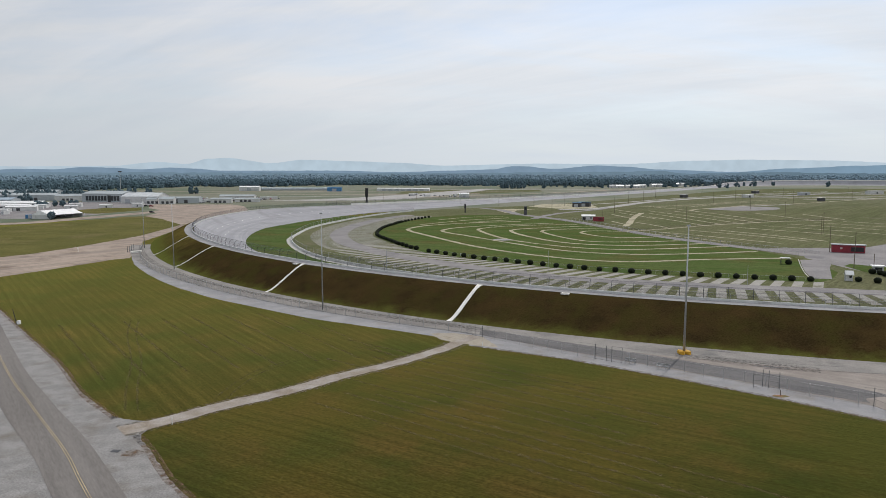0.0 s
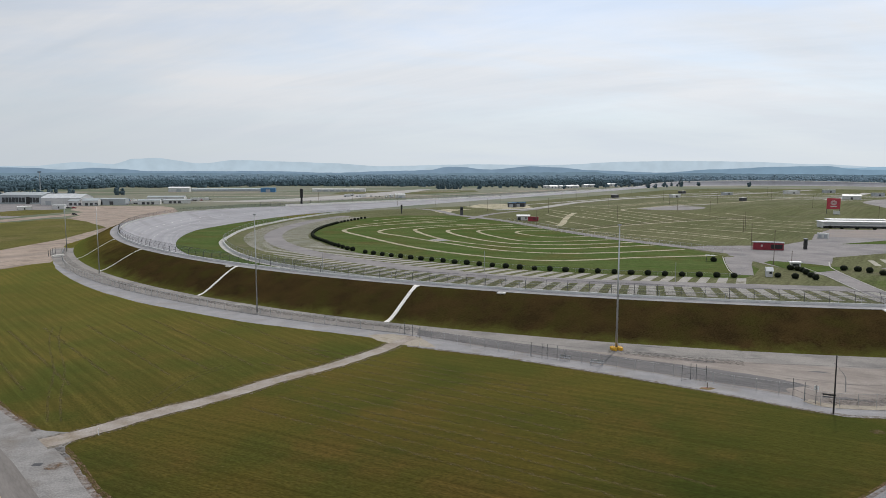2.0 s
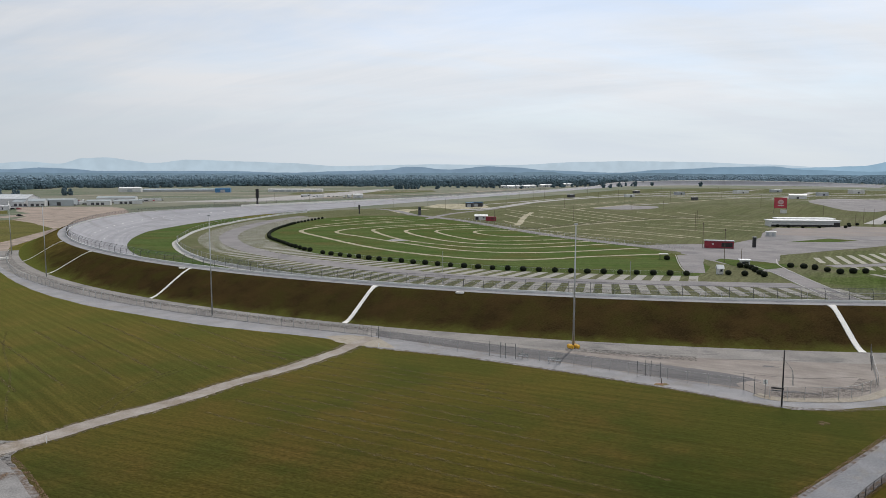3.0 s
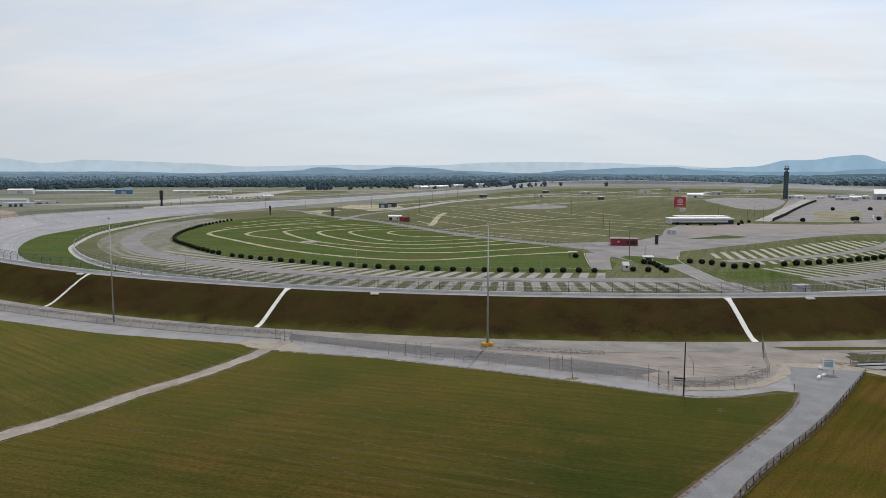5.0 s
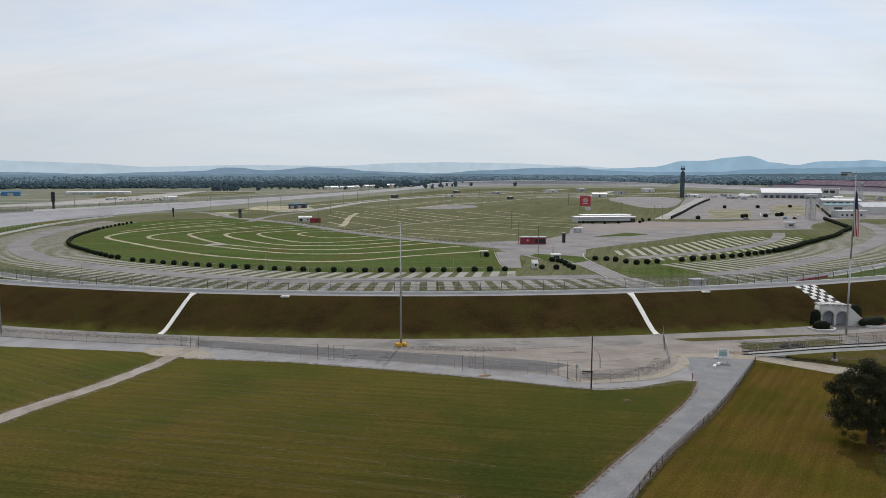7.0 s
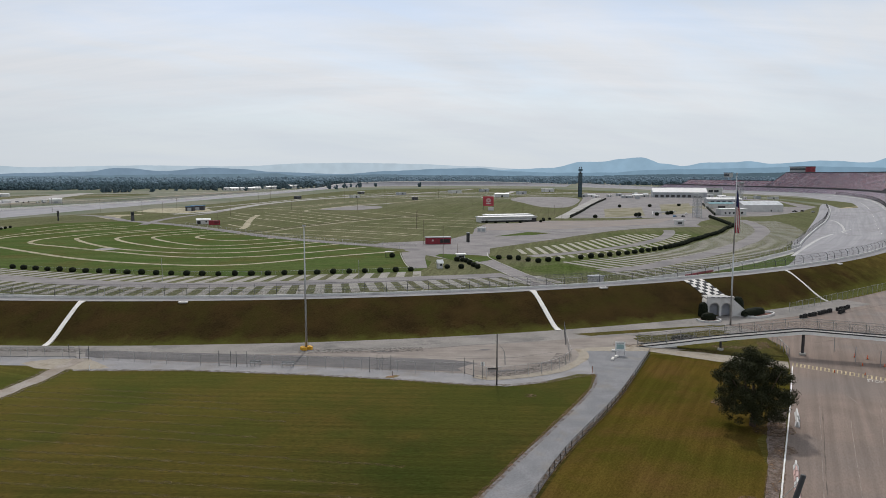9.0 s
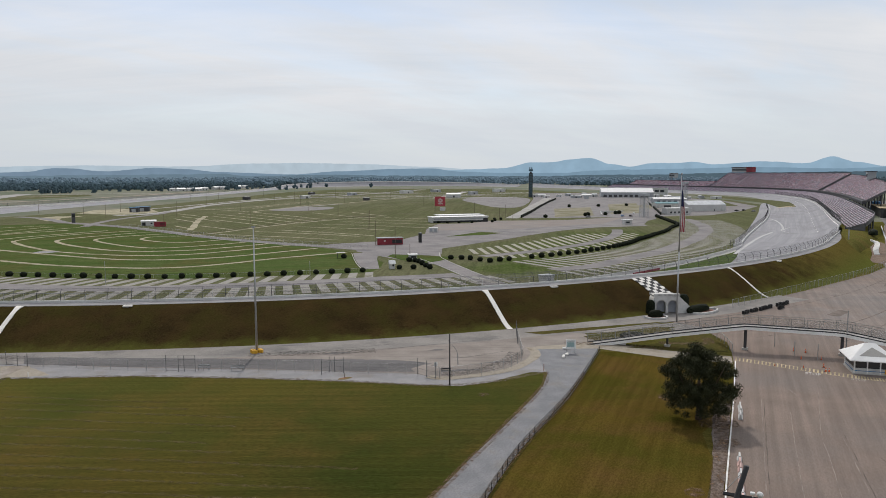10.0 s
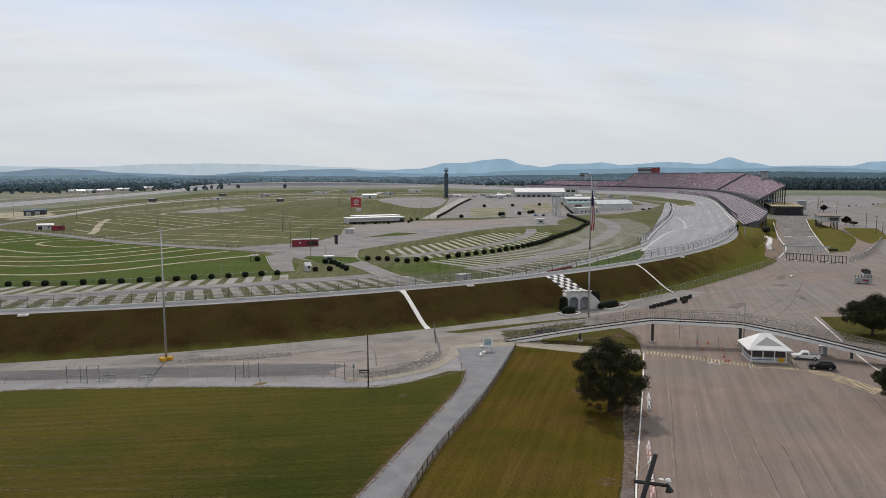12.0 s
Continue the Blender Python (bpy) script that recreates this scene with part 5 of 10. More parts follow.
strips(lane_1, -118.6, -97, 1.12, lambda a: lerp_table(LANE, a) + 4.8, lower, 0.01, 3.0, 0.07)
strips(lane_2, -90.0, -26, 1.2, lambda a: lerp_table(HEDGE_R, a) + 3.0, lambda a: lerp_table(LANE, a) - 4.2, 0.02, 2.5, 0.07)
strips(lane_2, -90.8, -24, 1.2, lambda a: lerp_table(LANE, a) + 4.2, lambda a: min(lerp_table(LANE, a) + 24, lerp_table(STRIP_OUT, a) - 6), -0.12, 2.5, 0.07)
PALESTRIP = surf("bleached_strip_concrete", (0.31, 0.297, 0.245), (0.37, 0.352, 0.295), big=6, fine=0.6, depth=0.2, third=(0.22, 0.207, 0.145), patch=6, bump=0.1)
CAMP_TOP = [(-90, 212), (-84, 206), (-78, 204), (-64, 204), (-55, 211), (-48, 219), (-40, 229)]


def camp_strips(parent, top, rim, first, last, gap, width):
    """Parallel pale strips between an inner line and an outer radius of the camping ground."""
    d, n = np.array((-0.47, -0.883)), np.array((0.883, -0.47))
    c = first
    while c < last:
        run = []
        for k in range(240):
            p = n * c + d * (-430 + k)
            r, a = math.hypot(p[0] - CX, p[1] - CY), math.degrees(math.atan2(p[1] - CY, p[0] - CX))
            if -89 < a < -41 and top(a) < r < rim:
                run.append(p)
        if len(run) > 5:
            bm = bmesh.new()
            side = n * width / 2
            prism(bm, [tuple(run[0] - side), tuple(run[-1] - side), tuple(run[-1] + side), tuple(run[0] + side)], 0.02, 0.082)
            part("parking_strip", bm, PALESTRIP, parent)
        c += gap


camp_strips(lane_3, lambda a: lerp_table(CAMP_TOP, a), 231.0, 52.0, 172.0, 5.3, 2.3)
camp_strips(lane_3, lambda a: 239.0, 248.5, 56.0, 172.0, 5.3, 2.0)

GRASS_OUT = [(a, 350.2 - w) for a, w in TRACK_W]
setting("ground_apron", annulus_bm(-200, -61, shifted(INNER, 0.2), GRASS_OUT, 0.035), OVALGRASS, "green grass between track and inner wall", "grass ground")
# inner wall with its fence, on both sides
inner_line = [np.array((*pol(lerp_table(INNER, a * 0.5), a * 0.5)[:2], 0.0)) for a in range(-436, -126)]
setting("wall_inner", sweep_bm(inner_line, [(-0.3, -0.1), (0.3, -0.1), (0.22, 1.15), (-0.22, 1.15)]), WALLWHITE, "pale concrete wall round the inside of the turn", "wall")
pit_line = [np.array((x, y, 0.0)) for x, y in [tuple(p) for p in spline([(331, 217), (346, 222), (356, 228), (398, 251), (468, 288), (551, 332), (685, 410), (790, 476)], 8)]]
setting("wall_pit", sweep_bm(pit_line, [(-0.3, -0.1), (0.3, -0.1), (0.25, 1.2), (-0.25, 1.2)]), WALLWHITE, "white concrete wall beside the track entrance", "wall")
setting("pavement_inner", annulus_bm(-178, -60, shifted(INNER, 0.3), shifted(INNER, 2.6), 0.05), CONCRETE, "pale concrete strip at the foot of the inner wall", "pavement")
fence("wire_fence", "tall wire fence on posts above the inner wall", [p + np.array((0, 0, 0.0)) for p in inner_line if p[1] > 130][::2], 6.0, 3.4, 0.06, GALV, FENCEWIRE, rails=(1.0,), rail_r=0.03)
fence("wire_fence", "wire fence on posts beside the pit entrance", [p + np.array((-1.6, 1.0, 0)) for p in pit_line], 6.0, 3.4, 0.07, DARKSTEEL, CATCHWIRE, rails=(1.0, 0.5))

# catch fence round the rim and along the front straight
rim_fence = [np.array((p[0], p[1], p[2] + 0.6)) for p in rim_line]
fence("catch_fence", "steel catch fence leaning over the racing surface", rim_fence[::2], 5.5, 2.7, 0.065, DARKSTEEL, mesh_wire("rim_fence_wire", (0.12, 0.125, 0.135), 0.20), lean=0.9, rails=(0.35, 0.67, 1.0), rail_r=0.022)
front_fence = [np.array((p[0], p[1], p[2] + 1.0)) for p in outer[:175] if 395 < p[0] < 1060][::-1]
fence("catch_fence", "steel catch fence before the grandstand", front_fence, 6.6, 4.6, 0.12, DARKSTEEL, CATCHWIRE, lean=0.9, rails=(0.02, 0.35, 0.67, 1.0), rail_r=0.05)
far_fence = [np.array((p[0], p[1], p[2] + 1.0)) for p in outer[-52:-22]][::-1]
fence("catch_fence", "steel catch fence along the far straight", far_fence, 14.0, 4.0, 0.12, DARKSTEEL, FENCEWIRE, rails=(1.0,), rail_r=0.05)


# white dashes and seams on the racing surface
def track_point(i, o):
    p, q = outer[i], normals_outer[i]
    banked = min(p[3], 24.0)
    f = min(o / banked, 1.0)
    h = np.interp(f, [0.0, 0.22, 0.45, 0.60, 0.8, 1.0], [1.0, 0.60, 0.24, 0.07, 0.02, 0.0])
    return Vector((p[0] - q[0] * (o + 0.5), p[1] - q[1] * (o + 0.5), p[2] * h + 0.11))


normals_outer = normals(outer, True)


def track_line(name, label, o, w, i0, i1, dash=0):
    bm = bmesh.new()
    for i in range(i0, i1):
        if dash and i % dash:
            continue
        end = i + 1
        a, b = track_point(i, o), track_point(i, o + w)
        c, d = track_point(end, o + w), track_point(end, o)
        if dash:
            c, d = b + (c - b) * 0.45, a + (d - a) * 0.45
        bm.faces.new([bm.verts.new(v) for v in (a, d, c, b)])
    setting(name, bm, WHITEPAINT, label, "track marking")


IDX_NEAR = next(i for i, p in enumerate(outer) if p[0] < 428)
track_line("track_line_lane", "short white dashes across the banking", 9.0, 0.22, IDX_NEAR + 95, IDX_NEAR + 160, 3)
track_line("track_line_low", "white line low on the banking", 15.5, 0.22, IDX_NEAR + 88, IDX_NEAR + 160, 3)
track_line("track_line_edge", "white line below the outer wall", 0.6, 0.35, IDX_NEAR - 60, IDX_NEAR + 12)
track_line("track_line_front", "broken white line on the front straight", 11.0, 0.4, IDX_NEAR - 60, IDX_NEAR + 8, 2)
PALESEAM = plain("pale_track_seam", (0.46, 0.46, 0.46), 0.85)
for pts, w in (([(300, 196), (345, 218), (392, 240), (430, 255)], 1.6), ([(455, 262), (500, 290), (545, 322), (560, 340)], 1.4), ([(430, 238), (452, 262), (500, 276), (560, 300)], 1.0), ([(405, 226), (450, 240), (520, 272)], 1.2)):
    setting("track_seam", ribbon_bm(pts, w, 0.16, step=6), PALESEAM, "pale worn seam on the track apron", "track marking")
setting("track_yellow", ribbon_bm([(745, 436), (790, 446), (820, 450)], 5.0, 0.18, step=6), YELLOWPAINT, "yellow painted edge of the apron grass", "track marking")
setting("grass_apron", sheet_bm([(755, 440), (815, 449), (900, 515), (960, 590), (1045, 720), (1060, 800), (1010, 720), (930, 620), (850, 520)], 0.16, smooth=True, step=10), INFIELD, "grass between the front straight and pit lane", "grass ground")


# ---- things on and behind the bank ----
BANK = ((0.0, 0.0), (0.12, 0.045), (0.30, 0.24), (0.55, 0.56), (0.80, 0.86), (0.93, 0.975), (1.0, 1.0))


def bank_point(a, f, up=0.0):
    z = rim_z(a)
    h = np.interp(f, [b[0] for b in BANK], [b[1] for b in BANK])
    taper = max(0.0, min(1.0, (a + 72) / 11))
    base = 370.5 - 11.0 * taper
    return pol(base + (353.6 - base) * f, a, z * h + up)


def drainage_chute(a, w, a_top, group="drainage chutes"):
    """A shallow white trough down the slope, with low lips, widening at head and foot."""
    ob = thing("drainage_chute", "white concrete drainage chute down the grass bank", "drain", group=group)
    floor, lip_a, lip_b = bmesh.new(), bmesh.new(), bmesh.new()
    rows = []
    for i in range(15):
        f = i / 14
        k = w * (1.0 + 0.7 * max(0, (f - 0.86) / 0.14) + 0.25 * max(0, (0.12 - f) / 0.12))
        da = (a_top - a) * f
        half = k / 2 / 360 * 57.3
        rows.append((f, a + da - half, a + da + half))
    fl = [(floor.verts.new(bank_point(x, f, 0.13)), floor.verts.new(bank_point(y, f, 0.13))) for f, x, y in rows]
    for (p, q), (r, s) in zip(fl, fl[1:]):
        floor.faces.new((p, q, s, r))
    part("channel", floor, CHUTE, ob)
    t = 0.06 / 360 * 57.3
    for bm, side in ((lip_a, 1), (lip_b, 2)):
        ring = []
        for row in rows:
            f, c = row[0], row[side]
            ring.append([bm.verts.new(bank_point(c - t, f, -0.05)), bm.verts.new(bank_point(c - t, f, 0.18)), bm.verts.new(bank_point(c + t, f, 0.18)), bm.verts.new(bank_point(c + t, f, -0.05))])
        for r0, r1 in zip(ring, ring[1:]):
            for j in range(3):
                bm.faces.new((r0[j], r0[j + 1], r1[j + 1], r1[j]))
        bm.faces.new(ring[0])
        bm.faces.new(ring[-1])
        bmesh.ops.recalc_face_normals(bm, faces=bm.faces)
        part("lip", bm, CHUTE, ob)
    return ob


for a, w, a_top in ((-121.77, 0.95, -121.8), (-132.89, 0.72, -133.4), (-103.63, 1.05, -103.55), (-89.0, 0.62, -88.28), (-144.95, 0.45, -145.3), (-152.3, 0.35, -153.6)):
    drainage_chute(a, w, a_top)


def concrete_pad(a):
    ob = thing("concrete_pad", "small pale concrete inlet pad at the top of the bank", "drain", group="concrete pads")
    p = bank_point(a, 0.93)
    ob.matrix_world = pose(p.x, p.y, p.z - 0.1, 0, 0, a + 90)
    bm = bmesh.new()
    box(bm, 2.1, 1.1, 0.4, bev=0.06)
    part("slab", bm, CHUTE, ob)
    bm = bmesh.new()
    box(bm, 1.0, 0.6, 0.06, z=0.39)
    part("grate", bm, CONCRETE, ob)


for a in (-117.8, -133.9, -100.2, -83.1):
    concrete_pad(a)


def topiary_mesh(seed, sx=1.25, sz=1.12, n=3):
    bm = bmesh.new()
    bmesh.ops.create_icosphere(bm, subdivisions=n, radius=1.0)
    for v in bm.verts:
        d = 1 + 0.07 * noise.noise(v.co * 2.2 + Vector((seed * 7.1, 0, 0))) + 0.05 * noise.noise(v.co * 7 + Vector((0, seed * 3.3, 0)))
        z = v.co.z if v.co.z > -0.75 else -0.75 - (v.co.z + 0.75) * 0.2
        v.co = Vector((v.co.x * sx * d, v.co.y * sx * d, (z + 0.78) * sz * d))
    return mesh_of("foliage", bm, TOPIARY)


BUSHMESH = [topiary_mesh(s, 1.3 + 0.08 * (s % 3), 1.15 + 0.07 * (s % 2)) for s in range(4)]
bm = bmesh.new()
tube(bm, (0, 0, 0), (0, 0, 0.5), 0.09, 0.07, 6)
STEM = mesh_of("stem", bm, BARK)


def bush(p, k, s=1.0, label="round clipped dark evergreen bush on the grass", group="clipped bushes"):
    ob = thing("topiary_bush", label, "bush", pose(p[0], p[1], 0.05, 0, 0, 47 * k), group)
    o = part("foliage", BUSHMESH[k % 4], TOPIARY, ob)
    o.matrix_basis = Matrix.Translation((0, 0, 0.05)) @ Matrix.Diagonal((s, s, s * (0.94 + 0.06 * ((k * 37) % 3)), 1))
    part("stem", STEM, BARK, ob)


a, k = -105.6, 0
while a > -202:
    if not -143.1 < a < -141.4:
        bush(pol(lerp_table(BUSHES, a), a), k, (0.84 if a > -150 else 0.72) + 0.08 * random.random())
    a -= 1.313 if a > -138 else 1.38 if a > -149 else 0.74 if a > -187 else 1.75
    k += 1
for x, y in ((178.2, 255.2), (181.8, 252.1), (183.4, 247.8), (184.3, 241.9), (185.3, 236.2), (191.3, 237), (196.1, 236.5)):
    bush((x, y), k, 0.95)
    k += 1
a = -87.07
while a < -35:
    bush(pol(lerp_table(HEDGE_R, a), a), k, 0.95 + 0.08 * random.random())
    a += (1.34 if a < -73 else 0.66) * (0.95 + 0.1 * random.random())
    k += 1
for i in range(24):
    f = i / 23
    bush((426 + f * 72, 322 + f * 80), k, 1.1)
    k += 1
for x, y in ((142.6, 240.0), (147.3, 236.9), (158.6, 258.6), (159.9, 256), (159.5, 252.4), (157, 245.9), (155, 239.6), (152.9, 233.6)):
    bush((x, y), k, 0.9)
    k += 1


# ---- poles ----
def light_pole(x, y, h, base=False, r=0.26):
    ob = thing("light_pole", "tall grey steel floodlight pole" + (" ballasted with yellow concrete blocks" if base else " beside the service road"), "light pole", pose(x, y, 0), "light poles")
    bm = bmesh.new()
    tube(bm, (0, 0, 0), (0, 0, h), r, r * 0.4, 12)
    part("mast", bm, GALV, ob, smooth=True)
    bm = bmesh.new()
    box(bm, 0.8, 0.22, 0.28, 0, 0, h - 0.1, bev=0.03)
    part("lamp_head", bm, GREYMETAL, ob)
    bm = bmesh.new()
    tube(bm, (0, 0, 0), (0, 0, 0.25), r * 1.8, r * 1.7, 10)
    part("foot_plate", bm, CONCRETE, ob)
    if base:
        for i, (dx, dy, rz) in enumerate(((-0.62, -0.42, 5), (0.62, -0.40, -4), (-0.60, 0.42, 3), (0.62, 0.44, -3))):
            bm = bmesh.new()
            box(bm, 1.15, 0.75, 0.72, dx, dy, 0, rz - 40, bev=0.06)
            box(bm, 0.3, 0.18, 0.12, dx, dy, 0.70, rz - 40)
            part("ballast_block", bm, YELLOWBLOCK, ob)
    return ob


light_pole(50.2, 144.0, 26.8, True)
light_pole(-33.0, 191.0, 26.5, r=0.2)
light_pole(-103.8, 270.5, 25.6, r=0.2)
light_pole(-147.0, 346.0, 24.5, r=0.2)


def utility_pole(x, y, h, r=0.16, mat=None, arm=0.0, rz=0, label="slim weathered wooden utility pole", group="utility poles"):
    ob = thing("utility_pole", label, "pole", pose(x, y, 0, 0, 0, rz), group)
    bm = bmesh.new()
    tube(bm, (0, 0, 0), (0, 0, h), r, r * 0.65, 8)
    part("shaft", bm, mat or WOOD, ob)
    if arm:
        bm = bmesh.new()
        box(bm, arm, 0.12, 0.14, 0, 0.1, h - 0.9)
        part("crossarm", bm, mat or WOOD, ob)
    return ob


utility_pole(71.0, 102.0, 9.4, 0.14, BLACKPAINT, label="black steel pole by the rounded fence", group="")
utility_pole(-20.7, 256.3, 9.2, 0.12, GALV, label="slim grey pole in the parking rows")
utility_pole(39.5, 263.5, 8.0, 0.1, GALV, label="slim grey pole in the parking rows")
utility_pole(101, 232, 7.0, 0.1, GALV, label="slim grey pole in the parking rows")
for x, y, h in ((160.7, 274, 14.2), (181, 329, 13.0), (161.7, 263, 7.0), (226, 421, 12), (232, 430, 13), (183, 531, 12), (233, 705, 12), (289, 665, 13), (279, 576, 13), (402, 812, 14), (332, 786, 13), (316, 827, 13), (104, 675, 12), (129, 750, 13), (110, 488, 11), (155, 639, 14), (247, 873, 14), (213, 813, 14), (360, 447, 10), (352, 470, 14), (385, 470, 11), (375, 448, 12), (450, 700, 13), (520, 900, 14), (600, 1050, 14), (480, 1000, 14), (380, 920, 14), (90, 700, 13), (60, 760, 13), (20, 790, 14), (-30, 800, 14), (-70, 830, 14), (300, 1000, 14), (420, 1150, 14)):
    utility_pole(x, y, h, 0.15, WOOD, 1.8 if h > 12.5 else 0, 30)
for x, y, h in ((492, 154, 12), (548, 178, 11), (682, 246, 13), (494, 151, 8), (710, 271, 12), (430, 118, 9), (780, 300, 12), (860, 330, 12)):
    utility_pole(x, y, h, 0.2, WOOD, 2.0 if h > 11 else 0, 60)


def flag_pole():
    ob = thing("flag_pole", "tall grey flagpole with a limp striped flag", "flagpole", pose(150.2, 113.8, 0))
    bm = bmesh.new()
    tube(bm, (0, 0, 0), (0, 0, 18), 0.24, 0.18, 12)
    tube(bm, (0, 0, 18), (0, 0, 37.6), 0.18, 0.09, 12)
    part("mast", bm, GALV, ob, smooth=True)
    bm = bmesh.new()
    bmesh.ops.create_icosphere(bm, subdivisions=2, radius=0.25)
    bmesh.ops.translate(bm, verts=bm.verts, vec=(0, 0, 37.8))
    part("finial", bm, GALV, ob)
    # the cloth hangs in folds from a point near the top
    red = plain("flag_red", (0.40, 0.03, 0.05), 0.8)
    white = plain("flag_white", (0.72, 0.70, 0.68), 0.8)
    blue = plain("flag_blue", (0.02, 0.03, 0.10), 0.8)
    flag = part("flag", bmesh.new(), red, ob, "limp red, white and blue cloth")
    bm = bmesh.new()
    rows, cols = 30, 14
    grid = []
    for i in range(rows + 1):
        f = i / rows
        z = 34.2 - 11.0 * f
        w = 0.5 + 1.35 * math.sin(min(1.0, f * 1.25) * math.pi * 0.5) - 0.5 * max(0, f - 0.8)
        line = []
        for j in range(cols + 1):
            u = j / cols
            x = 0.25 + w * u * (0.5 + 0.12 * math.sin(5 * f + 1))
            y = 0.30 * math.sin(u * 9 + f * 3) * (0.4 + f)
            line.append(bm.verts.new((x * 0.55, y - x * 0.8, z - 1.6 * u * (1 - f))))
        grid.append(line)
    for i in range(rows):
        for j in range(cols):
            f = bm.faces.new((grid[i][j], grid[i][j + 1], grid[i + 1][j + 1], grid[i + 1][j]))
            f.material_index = 2 if i < 12 and j < 8 else (0 if j % 2 == 0 else 1)
    bm.to_mesh(flag.data)
    bm.free()
    for m in (white, blue):
        flag.data.materials.append(m)


flag_pole()


# ---- fences of the yard ----
def way(pts, step=4.0):
    return [np.array((p[0], p[1], 0.0)) for p in spline(pts, step)]


fence("chain_fence", "grey chain-link fence along the service road", [np.array((*pol(379.4 if a > -145 else 379.4 + (a + 145) * 0.45, a)[:2], 0.0)) for a in range(-158, -119)], 3.6, 2.0, 0.05, GALV, mesh_wire("road_fence_wire", (0.09, 0.088, 0.085), 0.16), rails=(1.0, 0.05), rail_r=0.03)
fence("chain_fence", "grey chain-link fence beside the gravel strip", way([(8.9, 159), (25.3, 143.9), (31, 140.2), (39.5, 134.9), (52.2, 124.9), (57.6, 120.6), (62, 116.2), (67.5, 112.3), (69.9, 110.6)]), 3.6, 2.2, 0.036, GALV, FENCEWIRE, rails=(1.0,), rail_r=0.010)
fence("chain_fence", "grey chain-link fence curving round the yard corner", way([(70.2, 108.5), (71.2, 106.3), (76.5, 104.6), (82.4, 103.6), (86.2, 104.2), (90.3, 106.0), (94.4, 109.0), (97.2, 113.0), (100.2, 117.0), (103.9, 122.1), (107.5, 126.7)], 2.5), 2.8, 2.2, 0.04, GALV, FENCEWIRE, rails=(1.0,), rail_r=0.014)
fence("low_fence", "low black chain-link fence along the gravel path", way([(24, 45.5), (36.5, 54.2), (49.3, 63.0), (61.0, 71.2), (82.4, 83.9), (97.2, 93.9), (111.6, 103.9)]), 2.5, 1.15, 0.045, BLACKPAINT, BLACKWIRE, rails=(1.0, 0.06), rail_r=0.03)
fence("chain_fence", "galvanised fence between bank and lot", way([(179, 117.0), (195, 118.5), (225, 121.8), (251, 124.6), (282, 128.5), (309, 134.5), (314, 136)]), 3.4, 2.4, 0.045, GALV, mesh_wire("lot_fence_wire", (0.24, 0.24, 0.24), 0.16), rails=(1.0,), rail_r=0.02)
fence("chain_fence", "chain-link fence behind the guard booth", way([(158.9, 66.5), (156.8, 60.3), (158.4, 56.3), (160.0, 52.5), (162.5, 44), (168, 30)]), 3.0, 2.2, 0.05, GALV, FENCEWIRE, rails=(1.0,))
fence("chain_fence", "chain-link fence past the gate", way([(327, 112), (355, 115), (399, 124.6), (453, 138.6)]), 3.2, 2.4, 0.06, GALV, mesh_wire("gate_fence_wire", (0.22, 0.2, 0.19), 0.4), rails=(1.0,), rail_r=0.04)
fence("chain_fence", "short chain-link fence by the tunnel road", way([(133.5, 86.8), (139.5, 93), (143, 97.6), (147.5, 104)]), 2.6, 2.0, 0.05, GALV, FENCEWIRE, rails=(1.0,))
fence("wire_fence", "wire fence along the infield lane", [np.array((x + 5.4, y + 1.5, 0.0)) for x, y in [tuple(p) for p in spline(road_in[4:], 6)]], 7.0, 1.5, 0.06, GALV, mesh_wire("lane_wire", (0.3, 0.29, 0.27), 0.12), rails=(1.0,))
fence("wire_fence", "wire fence along the infield lane", [np.array((x - 5.4, y - 1.5, 0.0)) for x, y in [tuple(p) for p in spline(road_in[4:], 6)]], 7.0, 1.5, 0.06, GALV, mesh_wire("lane_wire", (0.3, 0.29, 0.27), 0.12), rails=(1.0,))
fence("wire_fence", "wire fence across the camping rows", way([(114, 447), (131, 451), (181, 489), (224, 515), (262, 532), (296, 538)], 8), 7.0, 1.4, 0.07, WOOD, mesh_wire("row_wire", (0.3, 0.26, 0.2), 0.2), rails=(1.0,))
fence("wire_fence", "wire fence before the hedge bushes", [np.array((*pol(lerp_table(BUSHES, a) - 1.9, a)[:2], 0.0)) for a in range(-140, -104, 1)], 5.0, 1.3, 0.05, GALV, mesh_wire("hedge_wire", (0.3, 0.3, 0.28), 0.14), rails=(1.0,))


def gate(name, label, pts, h, r, mat, low=False):
    """Tall gate posts standing close together, with a leaf of bars between them."""
    ob = thing(name, label, "gate", pose(pts[0][0], pts[0][1], 0))
    x0, y0 = pts[0]
    for x, y in pts:
        bm = bmesh.new()
        tube(bm, (x - x0, y - y0, 0), (x - x0, y - y0, h), r, r, 8)
        part("gate_post", bm, mat, ob)
    for (xa, ya), (xb, yb) in zip(pts, pts[1:]):
        for f in (0.08, 0.5, 0.95):
            bm = bmesh.new()
            tube(bm, (xa - x0, ya - y0, h * 0.8 * f), (xb - x0, yb - y0, h * 0.8 * f), 0.022, 0.022, 5)
            part("gate_bar", bm, DARKSTEEL, ob)


